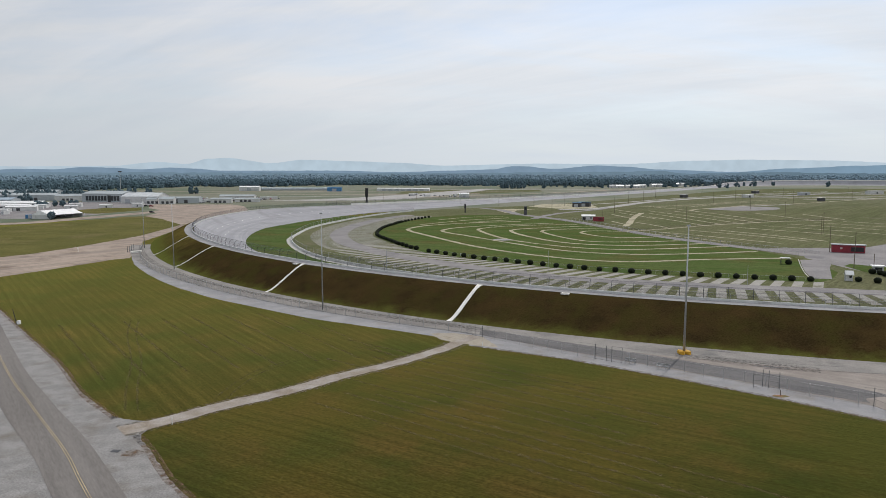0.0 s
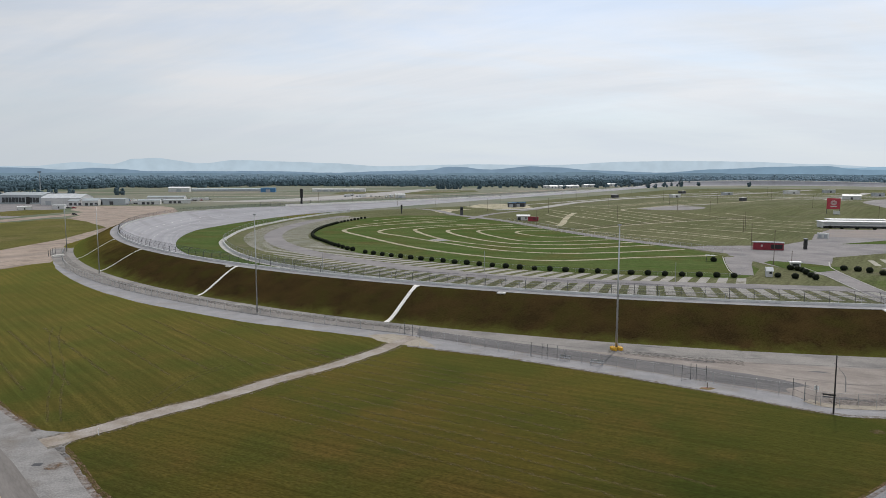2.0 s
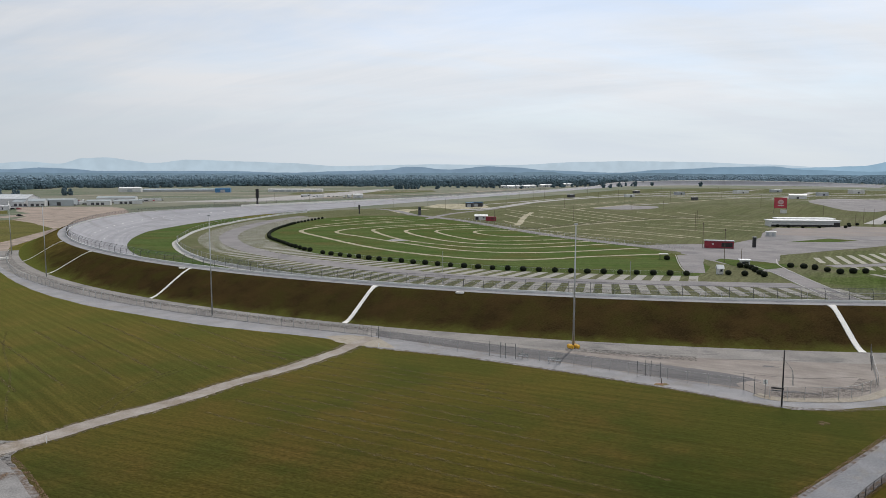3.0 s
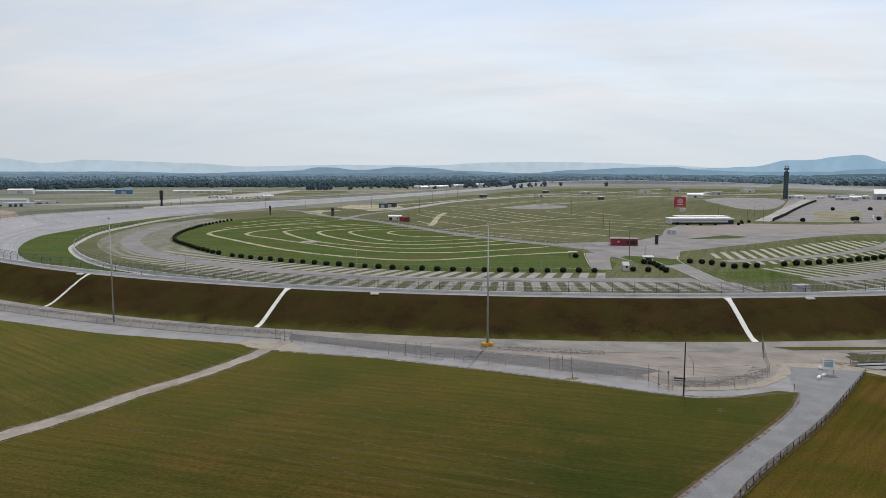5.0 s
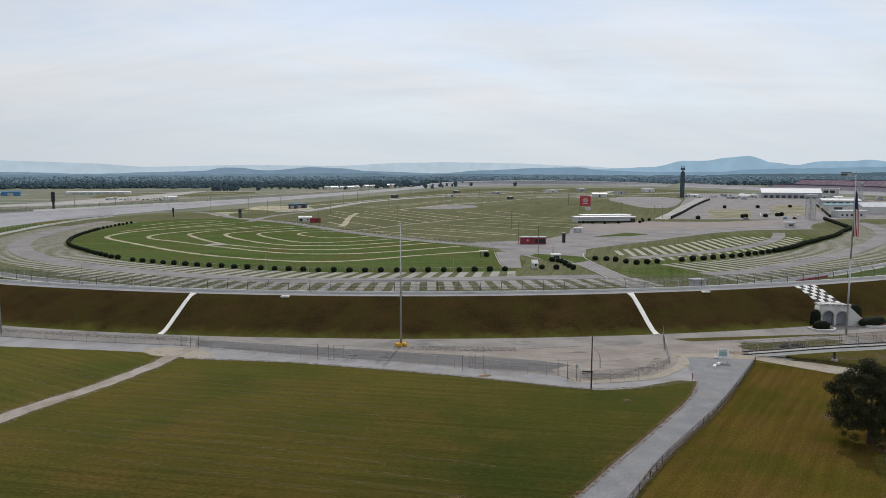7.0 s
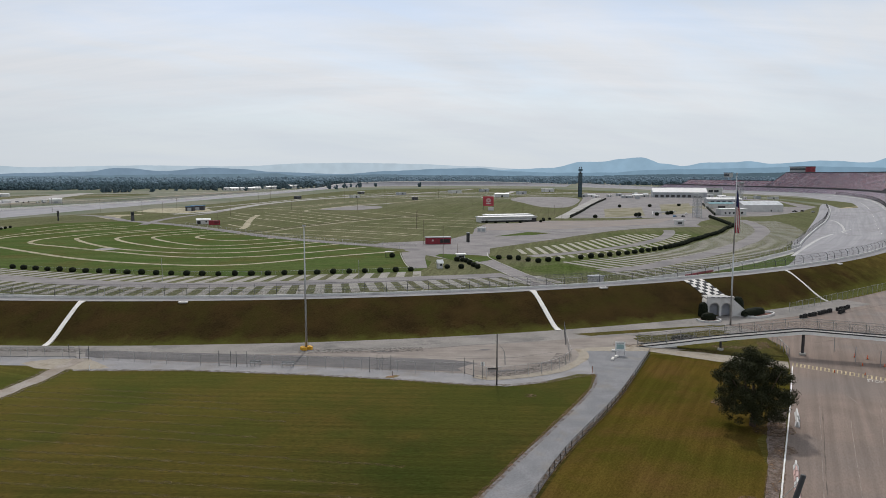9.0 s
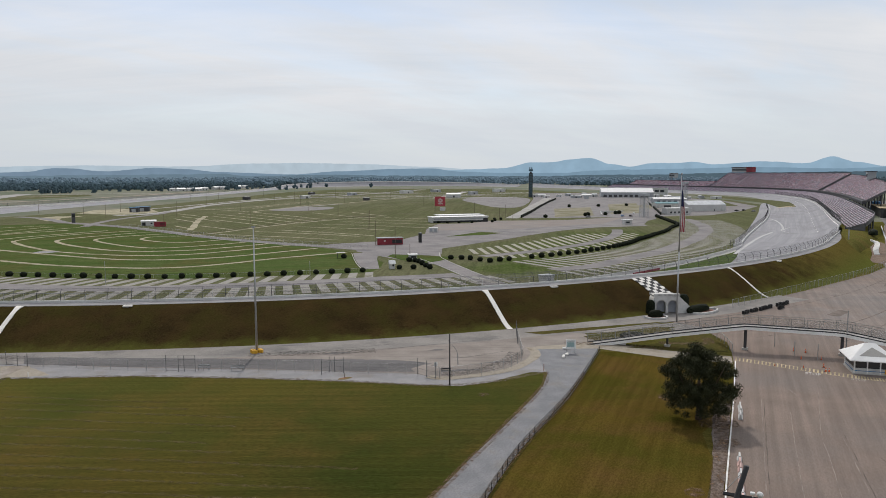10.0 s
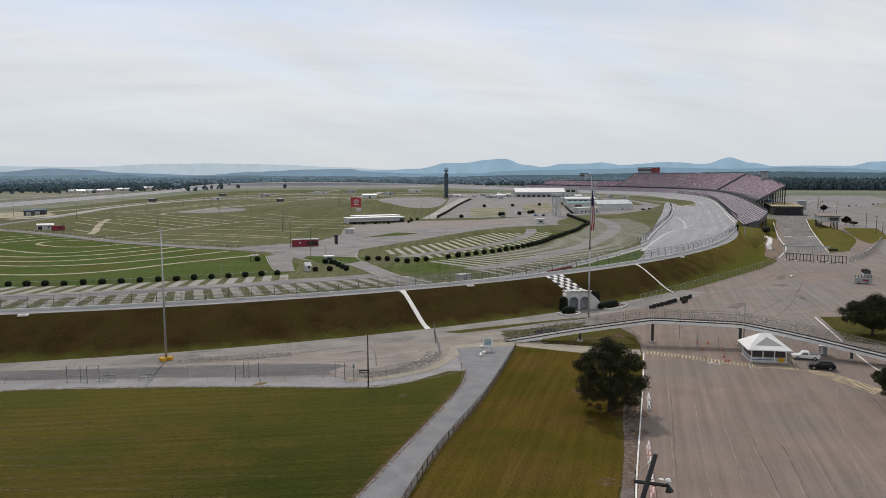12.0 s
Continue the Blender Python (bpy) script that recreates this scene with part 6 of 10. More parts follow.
gate("fence_gate", "grey steel gate in the chain fence by the light pole", [(30.8, 139.9), (32.7, 138.3), (33.6, 137.6), (35.4, 136.6)], 3.2, 0.055, POSTGREY)
gate("fence_gate", "grey steel gate with thick posts in the chain fence", [(54.6, 121.0), (56.5, 121.6), (57.3, 121.0), (58.6, 119.8)], 3.1, 0.055, POSTGREY)
gate("fence_gate", "steel gate where the yard fence turns", [(69.7, 110.9), (70.2, 108.4), (71.0, 106.6)], 3.2, 0.055, POSTGREY)
gate("fence_gate", "steel gate at the end of the field path", [(5.6, 162.4), (7.4, 160.3), (9.0, 158.6)], 2.8, 0.055, POSTGREY)
gate("fence_gate", "steel gate between yard and apron", [(101.0, 118.6), (103.4, 121.6), (105.6, 124.4), (107.6, 126.9)], 3.0, 0.05, POSTGREY)


def steel_bench(x0, y0, x1, y1, seat=GALV, label="long low steel bench beside the fence"):
    """A long low bench on tube frames."""
    ln = math.hypot(x1 - x0, y1 - y0)
    ob = thing("steel_bench", label, "bench", pose((x0 + x1) / 2, (y0 + y1) / 2, 0, 0, 0, math.degrees(math.atan2(y1 - y0, x1 - x0))), "steel benches")
    bm = bmesh.new()
    box(bm, ln, 0.35, 0.06, 0, 0, 0.62)
    part("seat", bm, seat, ob)
    bm = bmesh.new()
    box(bm, ln, 0.06, 0.28, 0, 0.25, 0.82)
    part("backrest", bm, seat, ob)
    for s in (-1, 1):
        bm = bmesh.new()
        tube(bm, (s * ln * 0.45, -0.2, 0), (s * ln * 0.45, -0.15, 0.64), 0.035, 0.035, 6)
        tube(bm, (s * ln * 0.45, 0.3, 0), (s * ln * 0.45, 0.25, 1.1), 0.035, 0.035, 6)
        tube(bm, (s * ln * 0.45, -0.2, 0.05), (s * ln * 0.45, 0.3, 0.05), 0.03, 0.03, 6)
        part("leg_frame", bm, GALV, ob)


for q in ((36.1, 137.2, 37.9, 135.9), (41.2, 133.2, 43.4, 131.8)):
    steel_bench(*q)
steel_bench(73.5, 108.6, 75.2, 107.6, BLACKPAINT, "black bench on grey frames by the yard fence")


def fence_sign(x, y, z, rz):
    ob = thing("fence_sign", "small white notice hung on the yard fence", "sign", pose(x, y, z, 0, 0, rz))
    bm = bmesh.new()
    box(bm, 0.7, 0.03, 0.75, 0, 0, 0, bev=0.01)
    part("plate", bm, WHITESTEEL, ob)
    for k, ln in enumerate((0.4, 0.5, 0.3)):
        bm = bmesh.new()
        box(bm, ln, 0.01, 0.08, 0, -0.022, 0.14 + 0.2 * k)
        part("lettering_bar", bm, DARKSTEEL, ob, "dark lettering bar")


fence_sign(73.4, 110.2, 1.2, -37)


def small_post(x, y, h, mat, label, name="marker_post", cap=None):
    ob = thing(name, label, "post", pose(x, y, 0))
    bm = bmesh.new()
    tube(bm, (0, 0, 0), (0, 0, h), 0.07, 0.06, 8)
    part("shaft", bm, mat, ob)
    if cap:
        bm = bmesh.new()
        box(bm, 0.42, 0.1, 0.5, 0, 0, h - 0.45, bev=0.02)
        part("plate", bm, cap, ob)


small_post(91.2, 99.2, 1.3, plain("rust", (0.22, 0.07, 0.03), 0.8), "rust-red pipe post at the gravel path corner")
small_post(-40.8, 102.9, 1.0, WHITESTEEL, "short white marker post by the field path")
small_post(-118.5, 180.0, 1.1, WHITESTEEL, "white marker post by the road", cap=WHITESTEEL)
small_post(57.3, 116.6, 1.0, WOOD, "short wooden stake at the grass edge")
small_post(8.5, 150.2, 1.0, WHITESTEEL, "short white marker post at the grass edge")
small_post(-172, 331, 2.0, WHITESTEEL, "white sign plate in the far field", cap=WHITESTEEL)
small_post(-160, 425, 2.0, WHITESTEEL, "white sign plate in the far field", cap=WHITESTEEL)


def dirt_mound(x, y, sx, sy):
    setting("dirt_bare", sheet_bm([(x - sx, y), (x - sx * 0.4, y + sy), (x + sx * 0.7, y + sy * 0.6), (x + sx, y - sy * 0.3), (x, y - sy)], 0.05, ragged=0.35, step=0.8), REDDIRT, "bare patch of red clay in the grass", "dirt")


dirt_mound(57.0, 116.2, 1.6, 0.9)


def leaning_pole():
    ob = thing("leaning_post", "dark leaning post with a white box by the road", "post", pose(-106.2, 173.0, 0))
    bm = bmesh.new()
    tube(bm, (0, 0, 0), (-1.0, 0.3, 3.7), 0.09, 0.07, 6)
    part("shaft", bm, BLACKPAINT, ob)
    bm = bmesh.new()
    box(bm, 0.7, 0.7, 0.9, 0.5, 0, 0, bev=0.04)
    part("box", bm, WHITESTEEL, ob)


leaning_pole()


def info_sign():
    ob = thing("info_sign", "white map sign on two posts by the gravel", "sign", pose(105.2, 106.2, 0, 0, 0, -38))
    for s in (-1, 1):
        bm = bmesh.new()
        tube(bm, (s * 0.9, 0, 0), (s * 0.9, 0, 2.9), 0.06, 0.06, 8)
        part("leg", bm, GALV, ob)
    bm = bmesh.new()
    box(bm, 2.1, 0.08, 2.0, 0, -0.09, 0.9, bev=0.02)
    part("panel", bm, WHITESTEEL, ob)
    bm = bmesh.new()
    box(bm, 1.5, 0.02, 1.0, 0, -0.15, 1.35)
    part("print", bm, plain("sign_teal", (0.30, 0.42, 0.42), 0.6), ob, "pale teal printed panel")
    bm = bmesh.new()
    box(bm, 1.5, 0.02, 0.18, 0, -0.15, 2.5)
    part("heading_bar", bm, plain("sign_grey", (0.35, 0.38, 0.38), 0.6), ob)


info_sign()


def concrete_block(x, y, rz, sx=1.8, label="white concrete parking block on the gravel"):
    ob = thing("concrete_block", label, "block", pose(x, y, 0.03, 0, 0, rz), "concrete blocks")
    bm = bmesh.new()
    box(bm, sx, 0.5, 0.45, bev=0.08)
    part("body", bm, CHUTE, ob)


concrete_block(101.2, 104.2, 40)
concrete_block(103.2, 105.2, 20, 1.4)
concrete_block(106.5, 109.0, -40, 1.4)


def bollard(x, y, h=1.1, mat=None, label="yellow steel bollard in the lot"):
    ob = thing("bollard", label, "bollard", pose(x, y, 0.03), "bollards")
    bm = bmesh.new()
    tube(bm, (0, 0, 0), (0, 0, h), 0.08, 0.08, 8)
    part("post", bm, mat or GALV, ob)


for x, y in ((146.2, 84.9), (141.9, 78.0), (143.0, 73.7)):
    bollard(x, y, 3.2, GALV, "slim grey post under the footbridge")


def traffic_cone(x, y, s=1.0):
    ob = thing("traffic_cone", "orange traffic cone standing on the asphalt", "cone", pose(x, y, 0.03), "traffic cones")
    bm = bmesh.new()
    box(bm, 0.4 * s, 0.4 * s, 0.05, bev=0.01)
    part("base", bm, RUBBER, ob)
    bm = bmesh.new()
    tube(bm, (0, 0, 0.05), (0, 0, 0.85 * s), 0.17 * s, 0.04, 10)
    part("cone", bm, ORANGE, ob)
    bm = bmesh.new()
    tube(bm, (0, 0, 0.42 * s), (0, 0, 0.55 * s), 0.118 * s, 0.10 * s, 10)
    part("band", bm, WHITEPAINT, ob)


for x, y, s in ((145.7, 80.3, 0.9), (146.5, 78.1, 1.0), (140.6, 75.8, 0.7), (143.6, 73.2, 0.8), (138.1, 69.9, 1.0), (135.4, 68.1, 1.0), (135.9, 67.7, 0.9), (134.4, 71.9, 0.6), (131.2, 75.9, 0.6)):
    traffic_cone(x, y, s)


# ---- lot markings ----
def crosswalk(name, a0, a1, b0, b1, n, mat):
    """Two long lines with rungs between them."""
    a0, a1, b0, b1 = (np.array(v, float) for v in (a0, a1, b0, b1))
    bm = bmesh.new()

    def bar(p, q, w):
        d = (q - p) / np.hypot(*(q - p))
        s = np.array((-d[1], d[0])) * w / 2
        bm.faces.new([bm.verts.new((*v, 0.05)) for v in (p - s, q - s, q + s, p + s)])

    bar(a0, a1, 0.12)
    bar(b0, b1, 0.12)
    for i in range(n):
        f = (i + 0.5) / n
        bar(a0 + (a1 - a0) * f, b0 + (b1 - b0) * min(1, f + 0.3 / n), 0.24)
    bmesh.ops.recalc_face_normals(bm, faces=bm.faces)
    if sum(f.normal.z for f in bm.faces) < 0:
        bmesh.ops.reverse_faces(bm, faces=bm.faces)
    setting(name, bm, mat, "worn painted crosshatching on the asphalt", "road marking")


PALEYELLOW = plain("faded_yellow_paint", (0.48, 0.39, 0.23), 0.8, vary=0.35)
crosswalk("marking_walk", (128.4, 83.0), (135.4, 62.8), (130.6, 84.6), (137.4, 64.0), 30, PALEYELLOW)
crosswalk("marking_booth", (135.4, 62.8), (139.4, 55.8), (137.2, 63.8), (140.8, 57.2), 16, PALEYELLOW)
crosswalk("marking_hatch", (140.7, 55.1), (134.1, 40.6), (143.2, 52.2), (138.2, 40.5), 26, PALEYELLOW)
setting("marking_lane", ribbon_bm([(140.8, 57.2), (147, 61.5)], 0.18, 0.052, smooth=False), YELLOWPAINT, "faded yellow lane line by the booth", "road marking")
setting("marking_lane", ribbon_bm([(139.5, 55.5), (142.5, 57.5), (148.5, 60.5)], 0.18, 0.052, smooth=False), YELLOWPAINT, "faded yellow lane line by the booth", "road marking")
setting("marking_edge", ribbon_bm([(195.5, 74.4), (183, 66.4), (171, 58.8)], 0.35, 0.055, smooth=False), WHITEPAINT, "white painted edge line on the lot", "road marking")
setting("marking_edge", ribbon_bm([(163, 53.8), (155.5, 48.6), (151.2, 45.4), (149.0, 42.5)], 0.35, 0.055, smooth=True), WHITEPAINT, "white painted edge line on the lot", "road marking")
SEAM = plain("pale_seam", (0.240, 0.198, 0.170), 0.9, vary=0.3)
DARKSEAM = plain("dark_seam", (0.148, 0.117, 0.099), 0.9, vary=0.3)
for k, pts in enumerate(([(109.7, 65.5), (88.7, 52.2), (70.0, 40.3)], [(107.5, 59.2), (88.2, 47.1), (68, 34)], [(121.5, 62.1), (102.0, 51.4), (92.3, 44.9), (70, 30.6)], [(104.1, 49.5), (89.0, 39.0), (74, 28.5)], [(123.8, 51.0), (113.7, 47.3), (106.7, 42.3), (95.2, 34.7), (78, 24)], [(137.7, 47.8), (120.8, 41.8), (106.4, 35.2), (84, 24)], [(99.7, 42.6), (95.7, 39.3), (80, 29.2)], [(122, 70), (113, 58.5)], [(136, 57), (128, 50), (119, 46)], [(131, 40), (112, 29), (96, 20)])):
    off = 0.35
    setting("lot_seam", ribbon_bm(pts, 0.09, 0.045, ragged=0.06, step=0.5), SEAM, "pale worn seam in the asphalt", "road marking")
    if k % 3 == 0:
        setting("lot_seam", ribbon_bm([(x + off, y - off * 0.6) for x, y in pts], 0.14, 0.043, ragged=0.09, step=0.5), DARKSEAM, "dark crack beside the asphalt seam", "crack")
for pts in ([(150, 92), (190, 88), (240, 96)], [(160, 78), (200, 84), (262, 104)], [(190, 108), (240, 112), (300, 124)], [(176, 104), (186, 84), (205, 76)], [(220, 118), (232, 96), (250, 82)], [(262, 118), (300, 104), (330, 100)]):
    setting("lot_seam", ribbon_bm(pts, 0.3, 0.045, ragged=0.2, step=1.0), DARKSEAM, "dark sealed crack across the lot", "crack")
for x, y, sx, sy, rz in ((196, 96, 5, 1.6, 10), (243, 104, 3.0, 2.0, 0), (222, 88, 6, 1.0, 40), (172, 92, 2.2, 1.4, 0), (262, 112, 6, 1.2, 20)):
    c, q = math.cos(radians(rz)), math.sin(radians(rz))
    setting("lot_patch", sheet_bm([(x + c * u * sx - q * v * sy, y + q * u * sx + c * v * sy) for u, v in ((-1, -1), (1, -1), (1, 1), (-1, 1))], 0.041, ragged=0.3, step=0.7), DARKSEAM, "darker repaired patch in the lot asphalt", "patch")


def painted_word(text, x, y, rz, size, paint):
    cu = bpy.data.curves.new("painted_word", "FONT")
    cu.body, cu.size, cu.align_x, cu.extrude = text, size, "CENTER", 0.004
    cu.resolution_u = 2
    tmp = bpy.data.objects.new("painted_word", cu)
    scene.collection.objects.link(tmp)
    me = bpy.data.meshes.new_from_object(tmp.evaluated_get(bpy.context.evaluated_depsgraph_get()))
    bpy.data.objects.remove(tmp)
    me.materials.clear()
    me.materials.append(paint)
    ob = new("marking_stop", me)
    ob.matrix_world = pose(x, y, 0.055, 0, 0, rz) @ Matrix.Diagonal((0.85, 1.9, 1, 1))
    tagged(ob, "white STOP painted on the asphalt", "road marking", kind="structure")


painted_word("STOP", 131.2, 68.3, -62, 1.3, plain("worn_white_paint", (0.62, 0.59, 0.56), 0.8, vary=0.3))
painted_word("STOP", 134.4, 61.5, -62, 1.2, plain("faded_white_paint", (0.33, 0.30, 0.27), 0.85, vary=0.3))


# ---- barriers ----
def jersey_barrier(x, y, rz, ln, mat, label, dz=0.0):
    ob = thing("jersey_barrier", label, "barrier", pose(x, y, 0.03, 0, 0, rz), "jersey barriers")
    bm = bmesh.new()
    prof = [(-0.33, 0), (0.33, 0), (0.33, 0.1), (0.16, 0.35), (0.10, 0.85), (-0.10, 0.85), (-0.16, 0.35), (-0.33, 0.1)]
    a = [bm.verts.new((-ln / 2, o, h)) for o, h in prof]
    b = [bm.verts.new((ln / 2, o, h)) for o, h in prof]
    for j in range(8):
        bm.faces.new((a[j], a[(j + 1) % 8], b[(j + 1) % 8], b[j]))
    bm.faces.new(a[::-1])
    bm.faces.new(b)
    bmesh.ops.recalc_face_normals(bm, faces=bm.faces)
    part("body", bm, mat, ob)


PINKWHITE = plain("sun_bleached_red_plastic", (0.62, 0.42, 0.38), 0.6, vary=0.2)
jersey_barrier(101.8, 64.3, 36, 3.6, WALLWHITE, "white concrete barrier beside the kerb")
jersey_barrier(98.6, 62.2, 33, 2.2, WALLWHITE, "white concrete barrier beside the kerb")
for i in range(9):
    f = i / 8
    jersey_barrier(83.6 - f * 12.4, 52.6 - f * 8.6, 34, 1.5, PINKWHITE if i % 3 else WALLWHITE, "faded red and white plastic barrier by the kerb")


# ---- trees ----
def leaf_cloud(rng, centres, per, spread, size):
    bm = bmesh.new()
    for c, r in centres:
        for _ in range(int(per * r * r)):
            d = Vector((rng.gauss(0, 1), rng.gauss(0, 1), rng.gauss(0, 1)))
            d.normalize()
            p = Vector(c) + Vector((d.x, d.y, d.z * 0.8)) * r * spread * (0.35 + 0.70 * rng.random())
            u = Vector((rng.gauss(0, 1), rng.gauss(0, 1), rng.gauss(0, 0.6))).normalized()
            w = u.cross(Vector((rng.gauss(0, 1), rng.gauss(0, 1), rng.gauss(0, 1)))).normalized()
            s = size * (0.6 + 0.8 * rng.random())
            bm.faces.new([bm.verts.new(p + u * s * x + w * s * y * 0.6) for x, y in ((-1, 0), (0, -1), (1, 0), (0, 1))])
    return bm


def tree(x, y, h, width, seed, label, trunk_h=2.2, low=1.6):
    rng = random.Random(seed)
    ob = thing("tree", label, "tree", pose(x, y, 0))
    bm = bmesh.new()
    r = 0.035 * h
    tube(bm, (0, 0, -0.1), (0.1, 0, trunk_h), r * 1.25, r * 0.85, 10)
    tube(bm, (0.1, 0, trunk_h), (0.0, 0.15, h * 0.55), r * 0.85, r * 0.4, 8)
    tips = []
    for k in range(11):
        a = k * 2.4 + rng.random()
        z0 = trunk_h * (0.7 + 0.9 * rng.random())
        tip = Vector((math.cos(a) * width * 0.36, math.sin(a) * width * 0.36, h * (0.3 + 0.5 * rng.random())))
        mid = Vector((tip.x * 0.5, tip.y * 0.5, z0 + (tip.z - z0) * 0.4))
        tube(bm, (0.08, 0, z0), mid, r * 0.45, r * 0.28, 6)
        tube(bm, mid, tip, r * 0.28, r * 0.08, 6)
        tips.append(tip)
    part("trunk", bm, BARK, ob, smooth=True)
    centres = []
    top = h
    for k in range(230):
        a, u = rng.random() * 6.283, rng.random() * 2 - 1
        q = 0.52 + 0.54 * rng.random()
        rr = math.sqrt(max(0, 1 - (u * u if u > 0 else u ** 4))) * q
        zz = low + (top - low) * (0.5 + 0.46 * u * q)
        # fuller below the middle, narrower towards the top
        fat = 1.0 - 0.52 * max(0, u) ** 1.1
        centres.append(((math.cos(a) * rr * width / 2 * fat, math.sin(a) * rr * width / 2 * fat, zz), width * (0.055 + 0.05 * rng.random())))
    part("crown", leaf_cloud(rng, centres, 110 / (width * 0.1) ** 2 * 5.0, 1.0, 0.060 + 0.0028 * width), LEAF, ob)
    return ob


tree(92.6, 65.5, 12.2, 11.2, 5, "dense dark green tree on the lawn beside the lot", 1.6, 0.5)
tree(182.5, 56.5, 9.6, 13.0, 9, "broad dark green tree on a grass island", 2.0, 2.0)
tree(130.8, 36.0, 7.5, 7.5, 12, "small rounded tree at the edge of the lot", 1.6, 1.4)
tree(553.6, 188, 3.4, 5.4, 21, "small dark tree on the far verge", 1.8, 2.0)
tree(567.9, 198, 6.4, 6.0, 22, "small dark tree on the far verge", 1.5, 1.6)
tree(744, 280.5, 6.6, 6.6, 23, "small dark tree near the stand", 2.0, 2.0)
setting("ground_island", sheet_bm([(196.5, 73.5), (172.5, 58.3), (175, 48), (190, 40), (222, 48), (228, 66), (212, 69.5), (203, 69)], 0.07, ragged=0.3, step=2), VERGEGRASS, "grass island under the broad tree", "grass island")
setting("ground_bridge", sheet_bm([(118.5, 102.5), (126.1, 101.4), (143.2, 102.0), (144.4, 98.9), (139.2, 91.8), (133.2, 87.6), (125.3, 95.2)], 0.065, ragged=0.2, step=2), VERGEGRASS, "green lawn beneath the footbridge", "lawn")
setting("ground_strip", sheet_bm([(118.5, 115.5), (141.2, 112.5), (145, 109.5), (137.5, 109.3), (117.5, 112.4)], 0.065, ragged=0.2, step=2), VERGEGRASS, "strip of grass behind the footbridge", "lawn")
setting("ground_verge", sheet_bm([(109.5, 126.2), (127, 121.5), (146, 116), (148, 114.8), (127, 118.6), (112, 122.4)], 0.066, ragged=0.15, step=2), VERGEGRASS, "narrow grass verge beside the service road", "lawn")
setting("road_bridge", sheet_bm([(121, 117.5), (118, 121.6), (127, 119), (149, 113), (150, 106), (146, 103.5), (143, 103), (141, 112), (128, 114.8)], 0.058), ASPHALT, "grey lane behind the footbridge", "road")


# ---- tunnel portal under the checkered slope ----
def tunnel_portal():
    ob = thing("tunnel_portal", "white concrete tunnel portal with two arched openings", "tunnel", pose(157.0, 122.2, 0, 0, 0, -34))
    # local: x along the face, -y outwards
    w, h = 6.6, 4.9
    bm = bmesh.new()
    arch = []
    for cx in (-1.55, 1.55):
        arch.append([(cx + 1.3 * math.cos(math.pi - math.pi * k / 10), 2.1 + 1.5 * math.sin(math.pi * k / 10)) for k in range(11)])
    # outline bands between ground, arches and parapet
    face = []
    seq = [(-w / 2, 0.0), (arch[0][0][0], 0.0)] + arch[0] + [(arch[0][-1][0], 0.0), (arch[1][0][0], 0.0)] + arch[1] + [(arch[1][-1][0], 0.0), (w / 2, 0.0)]
    for y in (0.0, 0.7):
        low = [bm.verts.new((x, y, z)) for x, z in seq]
        top = [bm.verts.new((x, y, h)) for x, z in seq]
        for i in range(len(seq) - 1):
            if abs(seq[i][0] - seq[i + 1][0]) > 1e-6:
                bm.faces.new((low[i], low[i + 1], top[i + 1], top[i]))
        face.append((low, top))
    (l0, t0), (l1, t1) = face
    for i in range(len(seq) - 1):
        bm.faces.new((l0[i], l0[i + 1], l1[i + 1], l1[i]))
        bm.faces.new((t0[i], t0[i + 1], t1[i + 1], t1[i])) if abs(seq[i][0] - seq[i + 1][0]) > 1e-6 else None
    bm.faces.new((l0[0], t0[0], t1[0], l1[0]))
    bm.faces.new((l0[-1], t0[-1], t1[-1], l1[-1]))
    bmesh.ops.recalc_face_normals(bm, faces=bm.faces)
    part("front_wall", bm, WALLWHITE, ob)
    for cx in (-1.55, 1.55):
        bm = bmesh.new()
        ring0 = [(cx - 1.3, 0.0)] + [(cx + 1.3 * math.cos(math.pi - math.pi * k / 10), 2.1 + 1.5 * math.sin(math.pi * k / 10)) for k in range(11)] + [(cx + 1.3, 0.0)]
        a = [bm.verts.new((x, 0.7, z)) for x, z in ring0]
        b = [bm.verts.new((x, 14.0, z)) for x, z in ring0]
        for i in range(len(ring0) - 1):
            bm.faces.new((a[i], a[i + 1], b[i + 1], b[i]))
        bm.faces.new(b)
        part("tunnel_lining", bm, CONCRETE, ob)
        bm = bmesh.new()
        pts0 = [(cx + 1.5 * math.cos(math.pi - math.pi * k / 12), 2.1 + 1.7 * math.sin(math.pi * k / 12)) for k in range(13)]
        pts1 = [(cx + 1.32 * math.cos(math.pi - math.pi * k / 12), 2.1 + 1.52 * math.sin(math.pi * k / 12)) for k in range(13)]
        for k in range(12):
            q = [bm.verts.new((pts0[k][0], -0.06, pts0[k][1])), bm.verts.new((pts0[k + 1][0], -0.06, pts0[k + 1][1])), bm.verts.new((pts1[k + 1][0], -0.06, pts1[k + 1][1])), bm.verts.new((pts1[k][0], -0.06, pts1[k][1]))]
            bm.faces.new(q)
        part("arch_trim", bm, CONCRETE, ob)
        # added panel that sets the pale tone inside the arch
        bm = bmesh.new()
        box(bm, 2.58, 0.08, 3.5, cx, 1.5, 0, bev=0.01)
        part("arch_panel", bm, plain("arch_panel_grey", (0.30, 0.32, 0.36), 0.6), ob, "blue-grey panel added inside the arch")
    bm = bmesh.new()
    box(bm, w + 0.3, 1.0, 0.5, 0, 0.3, h, bev=0.05)
    part("parapet", bm, WALLWHITE, ob)
    letter_grey = plain("sign_letter_grey", (0.16, 0.16, 0.17), 0.6)
